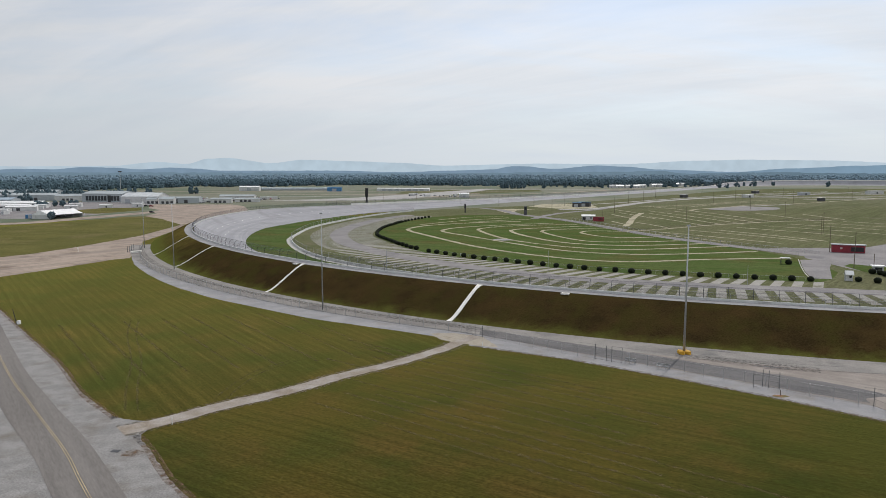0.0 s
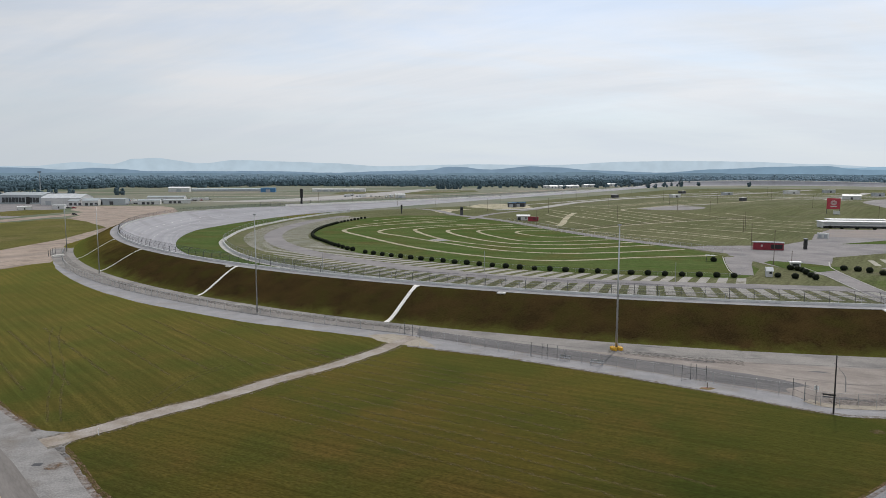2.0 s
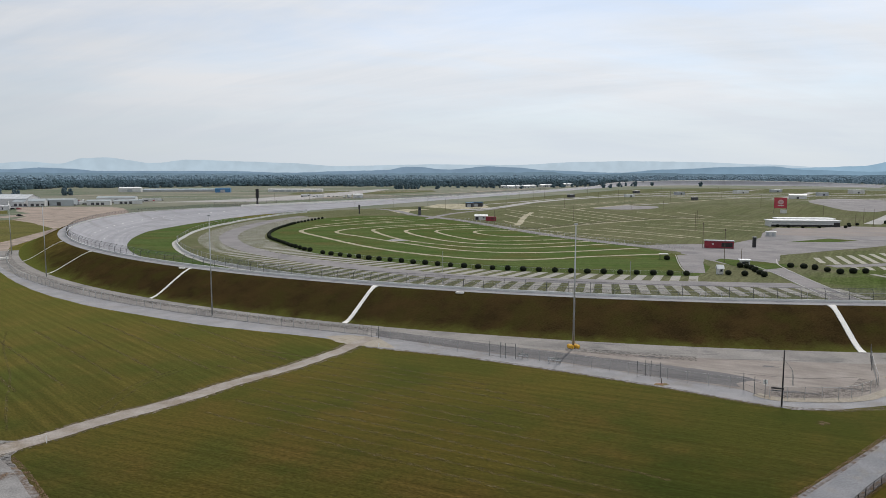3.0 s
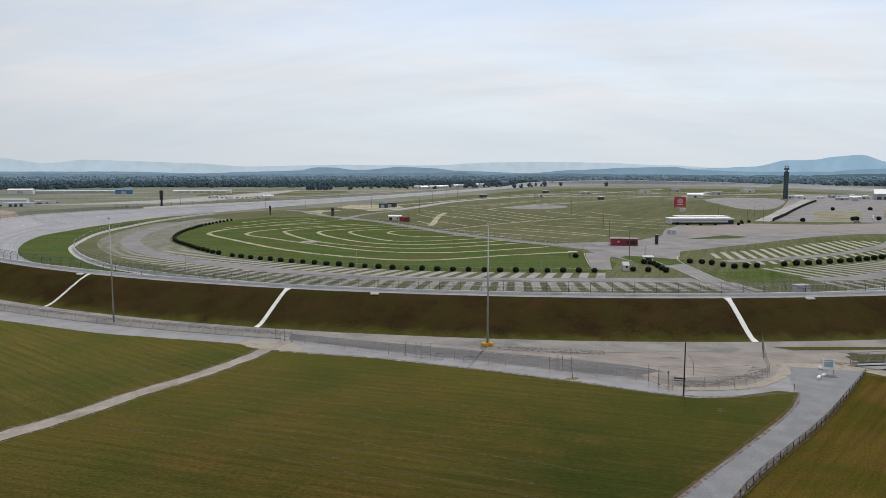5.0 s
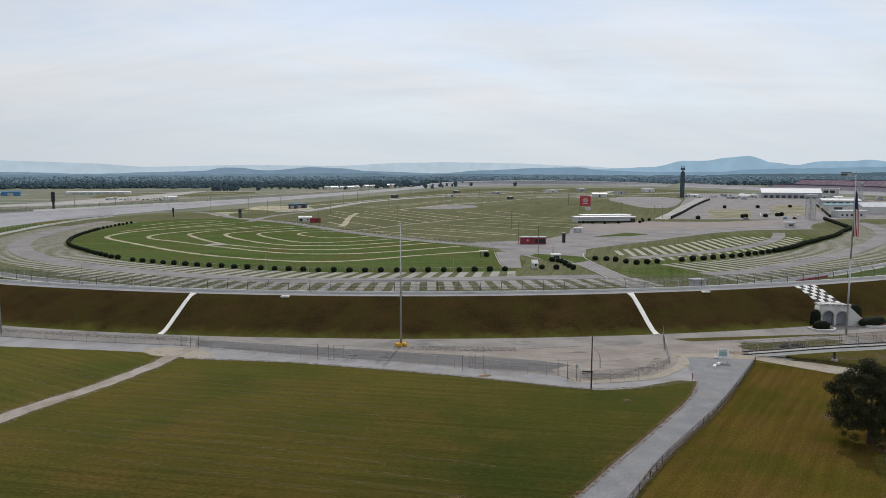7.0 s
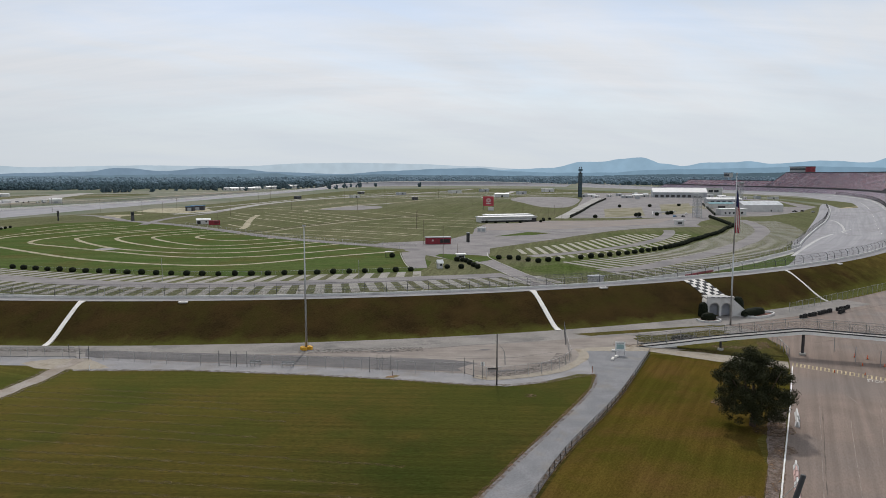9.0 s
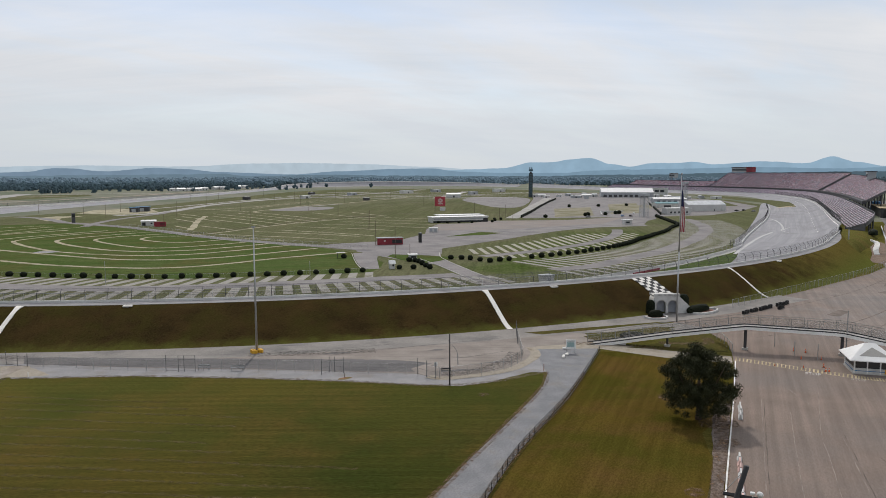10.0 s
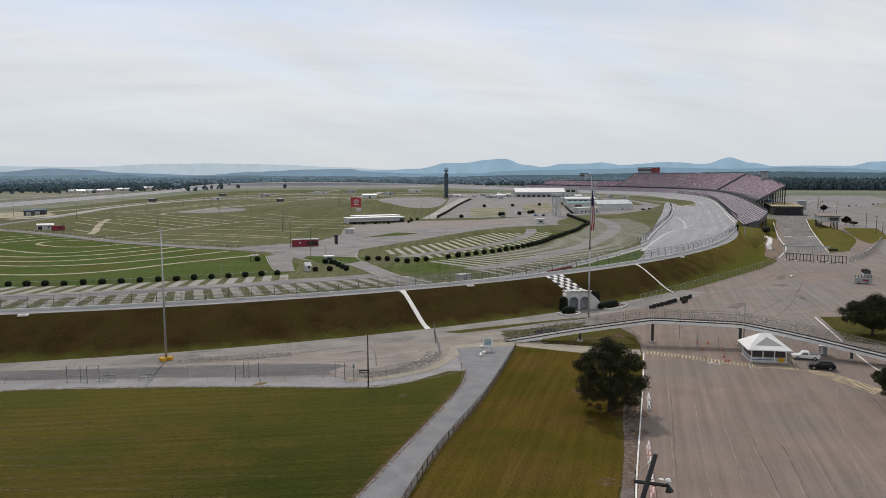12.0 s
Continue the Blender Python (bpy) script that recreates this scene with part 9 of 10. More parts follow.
marquee()
house("blue_container", "blue container beside the tent", "container", -331, 566, 10, 6, 2.6, 2.6, BLUEPAINT, BLUEPAINT, 0, [("-y", 0, 2.0, 0.2, 2.8, GREYMETAL, "door")], 0.05)
house("hangar", "far white airfield shed", "shed", -368, 1352, 0, 38, 14, 7, WALLWHITE, WHITESTEEL, 2.0, [("-y", 0, 8, 0.2, 5, GREYMETAL, "bay_door")])
house("hangar", "far long pale airfield hangar row", "hangar", -285, 1380, 0, 135, 16, 3.8, SIDING, plain("blue_white_roof", (0.48, 0.56, 0.62), 0.5), 1.2, [("-y", k * 14 - 56, 8, 0.2, 3.2, GREYMETAL, "bay_door") for k in range(9)])
house("hangar", "far blue airfield shed", "shed", -200, 1310, 0, 26, 12, 7, BLUEPAINT, BLUEPAINT, 1.0, [("-y", 0, 8, 0.2, 5, GREYMETAL, "bay_door")])
house("hangar", "far white airfield hangar row", "hangar", -75, 1345, -8, 100, 14, 4.2, WALLWHITE, WHITESTEEL, 1.0, [("-y", k * 12 - 36, 8, 0.2, 3.4, GREYMETAL, "bay_door") for k in range(7)])
for k, (x, y) in enumerate(((372, 1556), (384, 1545), (406, 1555), (424, 1555), (445, 1590), (494, 1662), (508, 1662), (584, 1780), (603, 1786))):
    house("house", "far white house before the woods", "house", x, y, 20 * (k % 3), 14 + 6 * (k % 3), 9, 5, WALLWHITE, (GREYMETAL, WHITESTEEL)[k % 2], 2.0, [("-y", -4, 2, 1, 3, GLASS, "window"), ("-y", 4, 2, 1, 3, GLASS, "window")])
house("shed", "small white shed by the far straight", "shed", 30, 1010, 0, 14, 8, 5, WALLWHITE, WHITESTEEL, 1.0, [("-y", 0, 4, 0.2, 3, GREYMETAL, "bay_door")])


def tall_mast(x, y, h):
    ob = thing("floodlight_mast", "tall far floodlight mast with a lamp rack", "light pole", pose(x, y, 0))
    bm = bmesh.new()
    tube(bm, (0, 0, 0), (0, 0, h), 0.9, 0.5, 8)
    part("mast", bm, GREYMETAL, ob)
    bm = bmesh.new()
    box(bm, 7, 1, 2.2, 0, 0, h - 1)
    part("lamp_rack", bm, DARKSTEEL, ob)


tall_mast(-650, 1430, 36)
apron = random.Random(61)
for k in range(22):
    f = apron.random()
    x, y = -50 + 75 * f + apron.uniform(-8, 8), 1085 - 60 * f + apron.uniform(-25, 25)
    if k % 4 == 1:
        house("trailer", "pale box trailer beside the airfield strip", "trailer", x, y, 30 * (k % 3), 9, 2.6, 3.0, WALLWHITE, WHITESTEEL, 0, [("-x", 0, 2.0, 0.5, 2.6, GREYMETAL, "door")], 0.05)
    else:
        estate_car(x, y, apron.choice((0, 90, 30, 120)), (GREYCAR, BLACKCAR, WHITECAR)[k % 3], "vehicle parked beside the airfield strip", "parked_car", "airfield vehicles")
for k in range(46):
    x, y = -330 + 92 * random.random(), 905 + 70 * random.random()
    estate_car(x, y, random.choice((0, 90, 80, 10)), (GREYCAR, BLACKCAR, WHITECAR, BLUEPAINT, REDPAINT)[k % 5], "vehicle parked in the yard behind the turn", "parked_car", "yard vehicles")
for k, (x, y) in enumerate(((-264, 641), (-322, 752), (-316, 753), (-310, 752), (-480, 640), (-470, 648), (-455, 650), (-440, 655))):
    estate_car(x, y, 15 * k, (BLACKCAR, GREYCAR, BLACKCAR, REDPAINT, WHITECAR)[k % 5], "vehicle parked in the outer yard", "parked_car", "yard vehicles")


for k in range(44):
    f = k / 43
    x, y = -290 + 62 * f + 6 * random.random(), 828 + 118 * f + 10 * (k % 3) + 4 * random.random()
    if k % 5 == 2:
        house("trailer", "white box trailer in the storage yard", "trailer", x, y + 6, 20 * (k % 4), 9, 2.6, 3.2, WALLWHITE, WHITESTEEL, 0, [("-x", 0, 2.0, 0.5, 2.8, GREYMETAL, "door")], 0.05)
    else:
        estate_car(x, y, random.choice((0, 90, 30, 120)), (GREYCAR, BLACKCAR, WHITECAR, GREYCAR, REDPAINT if k % 3 == 0 else BLACKCAR)[k % 5], "vehicle parked in the storage yard", "parked_car", "yard vehicles")
for x, y, rz, sx, lab in ((-440, 745, 18, 46, "long low white-roofed shed in the yard"), (-470, 775, 14, 60, "long low white-roofed shed in the yard"), (-400, 672, 22, 26, "low white building by the yard road"), (-425, 700, 18, 30, "low white building by the yard road")):
    house("white_shed", lab, "shed", x, y, rz, sx, 9, 4.0, WALLWHITE, WHITESTEEL, 0.9, [("-y", k * 6 - sx / 3, 3, 0.2, 2.8, DARKSTEEL, "door") for k in range(int(sx / 9))])


def end_block():
    ob = thing("concrete_block", "long white concrete block at the fence end", "block", pose(-142.6, 326.5, 0.05, 0, 0, 60), "concrete blocks")
    bm = bmesh.new()
    box(bm, 5.5, 1.2, 1.0, bev=0.1)
    part("body", bm, CHUTE, ob)


end_block()
gate("fence_gate", "dark steel gate across the dirt road end", [(-147.6, 328.6), (-148.2, 332), (-149.0, 336), (-149.6, 340)], 3.0, 0.09, DARKSTEEL)


# ---- grandstand along the front straight ----
TERRACE = plain("terrace_concrete", (0.125, 0.120, 0.125), 0.85, size=3)
def stand(name, label, i0, i1, off0, z0, rows, tread, rise, mat, step=1, low=False, fewer=None):
    """Stepped rows of seats set back from the outer edge of the track."""
    ids = list(range(i0, i1, step))
    ob = thing(name, label, "grandstand")
    nr = normals_outer
    prof = []
    for k in range(rows):
        prof += [(off0 + k * tread, z0 + k * rise), (off0 + (k + 1) * tread - 0.02, z0 + k * rise)]

    def cut(i, o, h):
        """Rows left at a station: the block ends in a rounded corner."""
        if not fewer:
            return o, h
        n_rows = max(2.0, min(rows, fewer(outer[i][0])))
        return min(o, off0 + n_rows * tread), min(h, z0 + n_rows * rise)

    bm = bmesh.new()
    cols = []
    for i in ids:
        p, q = outer[i], nr[i]
        cols.append([bm.verts.new((p[0] + q[0] * o, p[1] + q[1] * o, h)) for o, h in (cut(i, *v) for v in prof)])
    for a, b in zip(cols, cols[1:]):
        for j in range(len(prof) - 1):
            bm.faces.new((a[j], b[j], b[j + 1], a[j + 1]))
    bmesh.ops.recalc_face_normals(bm, faces=bm.faces)
    part("terrace", bm, TERRACE, ob)
    # seats: a low back along every row
    bm = bmesh.new()
    for k in range(rows):
        o, h = off0 + (k + 0.6) * tread, z0 + k * rise
        ring = []
        for i in ids:
            p, q = outer[i], nr[i]
            o2, h2 = cut(i, o, h)
            ring.append([bm.verts.new((p[0] + q[0] * (o2 + d), p[1] + q[1] * (o2 + d), h2 + u)) for d, u in ((-0.35 * tread, 0.18), (0, 0.2), (0.05, 0.2 + 0.35 * tread))])
        for a, b in zip(ring, ring[1:]):
            for j in range(2):
                bm.faces.new((a[j], b[j], b[j + 1], a[j + 1]))
    tagged(part("seating", bm, mat, ob), kind="stuff")
    # back wall, ends and underside
    bm = bmesh.new()
    top = (off0 + rows * tread, z0 + rows * rise)
    back = []
    for i in ids:
        p, q = outer[i], nr[i]
        t0 = cut(i, *top)
        back.append([bm.verts.new((p[0] + q[0] * o, p[1] + q[1] * o, h)) for o, h in ((t0[0], t0[1] + 1.2), (t0[0] + 0.4, t0[1] + 1.2), (t0[0] + 0.4, t0[1] - 1.5), (off0 + 1, z0 - 1.5))])
    for a, b in zip(back, back[1:]):
        for j in range(3):
            bm.faces.new((a[j], b[j], b[j + 1], a[j + 1]))
    part("under_structure", bm, DARKSTEEL, ob)
    for i in (ids[0], ids[-1]):
        p, q = outer[i], nr[i]
        bm = bmesh.new()
        t0 = cut(i, *top)
        v = [bm.verts.new((p[0] + q[0] * o, p[1] + q[1] * o, h)) for o, h in ((off0, 0.0 if low else z0 - 1.4), (t0[0], 0.0 if low else t0[1] - 1.4), (t0[0], t0[1] + 0.7), (off0, z0 + 0.7))]
        bm.faces.new(v)
        part("end_girder", bm, plain("end_girder_paint", (0.13, 0.13, 0.14), 0.7), ob)
    # columns and aisles
    for i in ids[::2]:
        p, q = outer[i], nr[i]
        for f in ((0.9,) if low else (0.3, 0.65, 0.98)):
            o, h = cut(i, off0 + rows * tread * f, z0 + rows * rise * f - 1.3)
            h = min(h, cut(i, *top)[1] - 1.6)
            bm = bmesh.new()
            tube(bm, (p[0] + q[0] * o, p[1] + q[1] * o, 0), (p[0] + q[0] * o, p[1] + q[1] * o, h), 0.45, 0.45, 6)
            part("column", bm, DARKSTEEL, ob)
    aisle_grey = plain("aisle_concrete", (0.21, 0.20, 0.205), 0.8)
    for i in ids[1::2]:
        p, q = outer[i], nr[i]
        d = (outer[i + 1] - p)[:2]
        d = d / np.hypot(*d) * 0.4
        t0 = cut(i, *top)
        a, b = (off0, z0 + 0.25), (t0[0], t0[1] + 0.25)
        bm = bmesh.new()
        v = [bm.verts.new((p[0] + q[0] * o + s * d[0], p[1] + q[1] * o + s * d[1], h)) for (o, h), s in ((a, -1), (a, 1), (b, 1), (b, -1))]
        bm.faces.new(v)
        part("aisle", bm, aisle_grey, ob)
    return ob


def station(x):
    return next(i for i, p in enumerate(outer) if p[0] < x)


stand("grandstand", "lower grandstand with rows of red and grey seats", station(1238), station(424), 4.0, 4.8, 12, 1.6, 0.52, SEATSLOW, low=True, fewer=lambda x: 12.0 if x > 500 else 2.5 + 9.5 * math.sin(math.pi / 2 * max(0.0, (x - 424) / 76)))
stand("grandstand", "upper grandstand tier with faded red seats", station(985), station(655), 34.0, 13.4, 44, 0.86, 0.51, SEATS, fewer=lambda x: 25.0 + 19.0 * max(0.0, min(1.0, (x - 655) / 330)) ** 1.2)
stand("grandstand", "tall upper grandstand tier with faded red seats", station(1148), station(985), 34.0, 13.4, 46, 0.9, 0.53, SEATS)
stand("grandstand", "far low grandstand with faded red seats", station(1228), station(1148), 34.0, 10.0, 26, 1.0, 0.46, SEATS)


def concourse_band():
    line = [np.array((p[0] + q[0] * 31.0, p[1] + q[1] * 31.0, 10.6)) for p, q in list(zip(outer, normals_outer))[station(1238):station(640)]]
    setting("wall_concourse", sweep_bm(line, [(-1.5, 0), (1.5, 0), (1.5, 2.6), (-1.5, 2.6)]), DARKSTEEL, "dark band of suites between the two seating tiers", "wall")


concourse_band()


def press_box(i, off, z, ln, label, red=True):
    p, q = outer[i], normals_outer[i]
    rz = math.degrees(math.atan2(q[1], q[0])) - 90
    ob = thing("press_box", label, "press box", pose(p[0] + q[0] * off, p[1] + q[1] * off, z, 0, 0, rz))
    bm = bmesh.new()
    box(bm, ln, 9, 9, 0, 0, 0, bev=0.2)
    part("body", bm, GREYMETAL, ob)
    bm = bmesh.new()
    box(bm, ln * 0.94, 0.3, 3.4, 0, -4.6, 3)
    part("window_band", bm, GLASS, ob)
    bm = bmesh.new()
    box(bm, ln + 2, 11, 0.8, 0, 0, 9)
    part("roof", bm, DARKSTEEL, ob)
    if red:
        bm = bmesh.new()
        box(bm, ln * 0.26, 9.6, 9.4, ln * 0.4, 0, -0.1)
        part("red_panel", bm, REDPAINT, ob)
    for s in (-1, 1):
        bm = bmesh.new()
        tube(bm, (s * ln * 0.4, 0, -z), (s * ln * 0.4, 0, 0), 0.6, 0.6, 8)
        part("column", bm, GREYMETAL, ob)


press_box(station(1137), 78, 39.5, 50, "press box with a red end above the grandstand")
press_box(station(1195), 66, 28.5, 18, "small white lookout box above the far stand", False)
press_box(station(860), 62, 30.5, 13, "small lookout box above the grandstand", False)

# hall under the stand's end, ramp and its verges
# black panels on the hall paint the shade inside its open fronts
house("stand_hall", "dark open hall with a tan flat roof beside the stand", "hall", 694, 299, 29, 92, 25, 8.0, DARKSTEEL, TAN, 0, [("-x", 0, 21, 0.3, 6.5, BLACKPAINT, "front_shade"), ("-y", 0, 60, 0.3, 6, BLACKPAINT, "front_shade")], 1.0)
house("stilt_office", "white and grey office raised on stilts", "office", 499, 186, 28, 32, 11, 3.6, GREYMETAL, plain("brown_roof", (0.20, 0.17, 0.14), 0.8), 0, [("-y", k * 5 - 10, 3.4, 0.9, 2.8, GLASS, "window") for k in range(5)] + [("-x", -2.2, 5.0, 0.9, 2.8, GLASS, "window"), ("-x", 3.2, 3.6, 0.3, 3.2, WALLWHITE, "panel")], 0.9, z0=6.8)
house("blue_container", "blue containers behind the stand", "container", 800, 360, 20, 30, 8, 8, BLUEPAINT, BLUEPAINT, 0, [("-y", 0, 4, 0.4, 4, GREYMETAL, "door")], 0.1)
# dark panel paints the shade inside the stair tower
house("service_stair", "grey steel stair tower behind the stand", "stairs", 770, 312, 20, 12, 8, 9, GREYMETAL, GREYMETAL, 0, [("-y", 0, 8, 1, 8, DARKSTEEL, "opening_shade")], 0.2)
setting("ground_ramp_foot", sheet_bm([(614, 246), (486, 190.5), (359, 132.5), (376, 128.5), (405, 138), (496, 179)], 0.07, ragged=0.3), RAMPGRASS, "grass verge beside the stand ramp", "verge")
setting("ground_verge_far", sheet_bm([(531, 187), (443, 147), (423, 134.7), (470, 140), (545, 170)], 0.10, ragged=0.4), RAMPGRASS, "grass verge beside the far lane", "verge")
setting("sand_strip", sheet_bm([(424, 189), (396, 169), (330, 141), (318, 138), (321, 146), (350, 158), (400, 182)], 0.08, ragged=0.4), surf("brown_bank_dirt", (0.15, 0.10, 0.072), (0.19, 0.135, 0.10), big=4, fine=0.4, depth=0.3, third=(0.09, 0.08, 0.03), patch=3), "red-brown dirt strip at the end of the bank", "dirt")
for pts in ([(318, 138), (328, 141), (366, 155), (428, 186), (547, 242)], [(359, 132), (486, 189.5), (614, 245)]):
    setting("kerb_ramp", sweep_bm([np.array((*p, 0.0)) for p in spline(pts, 6)], [(-0.3, 0), (0.3, 0), (0.3, 0.3), (-0.3, 0.3)]), WALLWHITE, "white kerb beside the ramp", "kerb")


MOUND_W = ((360, 12), (384, 15), (440, 20), (515, 26))
MOUND_LOW = ((360, 1.32), (385, 1.08), (415, 0.92), (470, 0.86), (540, 0.62))


def mound_point(i, o):
    """The ground at station i, o metres outside the track."""
    p, q = outer[i], normals_outer[i]
    w, low = lerp_table(MOUND_W, p[0]), lerp_table(MOUND_LOW, p[0])
    h = np.interp(o / w, (0.05, 0.2, 0.62, 0.84, 1.0), (4.9, 4.7, 3.9, 2.4, 0.05))
    return (p[0] + q[0] * o, p[1] + q[1] * o, h * low + 0.25 * noise.noise((p[0] * 0.1, o * 0.2, 1)))


def stand_mound():
    """Grass slope rising from the ramp kerb to the end of the lower stand."""
    bm = bmesh.new()
    rows = []
    for i in range(station(540), station(384) + 8):
        w = lerp_table(MOUND_W, outer[i][0])
        rows.append([bm.verts.new(mound_point(i, f * w)) for f in (0.05, 0.2, 0.4, 0.62, 0.73, 0.84, 1.0)])
    d = rows[-1][0].co - rows[-2][0].co
    rows.append([bm.verts.new((v.co.x + 1.5 * d.x, v.co.y + 1.5 * d.y, -0.2)) for v in rows[-1]])
    for a, b in zip(rows, rows[1:]):
        for j in range(len(a) - 1):
            bm.faces.new((a[j], b[j], b[j + 1], a[j + 1]))
    bmesh.ops.recalc_face_normals(bm, faces=bm.faces)
    if sum(f.normal.z for f in bm.faces) < 0:
        bmesh.ops.reverse_faces(bm, faces=bm.faces)
    setting("ground_stand_end", bm, RAMPGRASS, "grass slope at the end of the lower stand", "slope", smooth=True)


stand_mound()
hedge(437, 197.5, 6.5, 2.4, 2.2, 25, 2.4, 8, "low dark hedge at the foot of the stand")
chute_line = [np.array(v) for v in spline([(358.7, 163.0, 6.2), (359.5, 160.6, 5.2), (355.5, 158.6, 3.6), (353.2, 158.1, 2.6), (351.3, 156.4, 0.3)], 1.2)]
setting("kerb_chute", sweep_bm(chute_line, [(-1.1, -0.6), (1.1, -0.6), (1.1, 0.25), (-1.1, 0.25)]), CHUTE, "white S-shaped concrete chute at the end of the bank", "drain")
setting("road_ramp", sheet_bm([(655, 292), (672, 262), (614, 244), (513.8, 196.5), (361.6, 134.6), (330, 140), (349, 148.5), (396.7, 168), (521.9, 226)], 0.06), surf("ramp_asphalt", (0.148, 0.141, 0.138), (0.186, 0.177, 0.172), big=8, fine=0.4, depth=0.22, turn=25, stretch=6, third=(0.115, 0.110, 0.110), patch=10, patch_edge=(0.48, 0.66), bump=0.1, streak=(2.0, 12, 0.12)), "dark grey asphalt ramp up to the stand", "ramp")


def ramp_verge():
    """The verge between ramp and lane is a low grass mound."""
    bm = bmesh.new()
    rows = []
    for k in range(25):
        f = k / 24
        a = np.array((359, 132.5)) * (1 - f) + np.array((606, 242)) * f
        b = np.array((384, 131.5)) * (1 - f) + np.array((612, 238)) * f
        b = b + np.array((10.0, -7.0)) * math.sin(math.pi * min(1, f * 1.6)) if f < 0.625 else b
        h = 3.4 * math.sin(math.pi * min(1.0, f))
        rows.append([bm.verts.new((*(a + (b - a) * u), 0.09 + h * v)) for u, v in ((0, 0), (0.25, 0.7), (0.5, 1.0), (0.8, 0.6), (1, 0))])
    for a, b in zip(rows, rows[1:]):
        for j in range(4):
            bm.faces.new((a[j], b[j], b[j + 1], a[j + 1]))
    bmesh.ops.recalc_face_normals(bm, faces=bm.faces)
    if sum(f.normal.z for f in bm.faces) < 0:
        bmesh.ops.reverse_faces(bm, faces=bm.faces)
    setting("ground_ramp_mound", bm, RAMPGRASS, "low grass mound between ramp and lane", "verge", smooth=True)


ramp_verge()
for k in range(12):
    ob = thing("steel_stilt", "slim dark steel stilt under the raised office", "post", pose(499 + 0.883 * (5.8 * (k % 6) - 14.5) + (2.2 if k > 5 else -2.2), 186 + 0.469 * (5.8 * (k % 6) - 14.5) - (4.1 if k > 5 else -4.1), 0), "office stilts")
    bm = bmesh.new()
    tube(bm, (0, 0, 0), (0, 0, 6.9), 0.25, 0.25, 6)
    box(bm, 0.9, 0.9, 0.2, 0, 0, 0)
    part("column", bm, DARKSTEEL, ob)


def speed_hump(x, y):
    ob = thing("speed_hump", "flat pale concrete speed hump on the ramp", "speed hump", pose(x, y, 0.06, 0, 0, 114), "speed humps")
    bm = bmesh.new()
    box(bm, 4.6, 5.0, 0.2, bev=0.06)
    part("slab", bm, CONCRETE, ob)


for x, y in ((488.6, 208.4), (433.5, 182.7), (500.4, 197.9), (442.2, 172.4)):
    speed_hump(x, y)


def ramp_gate():
    ob = thing("lot_gate", "long dark steel gate of close-set posts", "gate", pose(315.5, 133.2, 0.03, 0, 0, math.degrees(math.atan2(-22.5, 4.9))))
    ln = 23.0
    for k in range(18):
        bm = bmesh.new()
        box(bm, 0.28, 0.28, 3.3, ln * k / 17, 0, 0)
        part("gate_post", bm, plain("rusty_steel", (0.06, 0.045, 0.04), 0.7), ob)
        if k % 3 == 0:
            bm = bmesh.new()
            box(bm, 0.6, 1.6, 0.35, ln * k / 17, -0.9, 0, bev=0.05)
            part("ballast_foot", bm, CHUTE, ob)
    for z in (0.4, 3.0):
        bm = bmesh.new()
        box(bm, ln, 0.12, 0.18, ln / 2, 0.2, z)
        part("gate_rail", bm, DARKSTEEL, ob)


ramp_gate()


def gantry():
    ob = thing("entry_gantry", "low signal gantry across the ramp mouth", "gantry", pose(345, 137, 0.03, 0, 0, -64))
    bm = bmesh.new()
    box(bm, 20, 0.5, 0.5, 0, 0, 3.6)
    part("beam", bm, GREYMETAL, ob)
    for x in (-9, -3, 3, 9):
        bm = bmesh.new()
        tube(bm, (x, 0, 0), (x, 0, 3.7), 0.14, 0.14, 6)
        part("post", bm, GREYMETAL, ob)
    bm = bmesh.new()
    box(bm, 3.6, 0.3, 1.2, 11.5, -0.2, 2.0)
    part("sign_box", bm, BLACKPAINT, ob, "black sign box")


gantry()


def scissor_trailer(x, y, rz):
    ob = thing("equipment_trailer", "grey equipment trailer with folded rails in the lot", "trailer", pose(x, y, 0.03, 0, 0, rz))
    bm = bmesh.new()
    box(bm, 5.2, 2.0, 1.4, 0, 0, 0.5, bev=0.06)
    part("body", bm, GREYMETAL, ob)
    bm = bmesh.new()
    for k in range(6):
        box(bm, 0.08, 2.0, 1.2, -2.4 + 0.96 * k, 0, 1.9)
    part("rail_frame", bm, DARKSTEEL, ob)
    bm = bmesh.new()
    box(bm, 2.0, 0.05, 0.6, 0.8, -1.03, 1.0)
    part("red_panel", bm, REDPAINT, ob)
    for s in (-1, 1):
        wheel(ob, s * 1.2, -1.0, 0.4)


scissor_trailer(268, 87, -65)
scissor_trailer(283, 91, 30)
concrete_block(266.5, 110.4, 10, 3.4, "flat steel plate lying in the lot")
for k in range(9):
    jersey_barrier(330 + 13 * k, 110.5 + 3.0 * k, 14, 3.0, WALLWHITE, "white barrier block along the far fence")
for k in range(16):
    estate_car(820 + 26 * (k % 8) + 6 * random.random(), 300 + 70 * (k // 8) + 8 * random.random(), 20, (GREYCAR, WHITECAR, BLACKCAR)[k % 3], "vehicle parked in the lot behind the stand", "parked_car", "stand vehicles")
setting("lot_far", sheet_bm([(720, 290), (860, 400), (1240, 525), (1330, 430), (1120, 330), (900, 290)], 0.05), FARASPHALT, "pale far parking lot behind the stand", "parking lot")


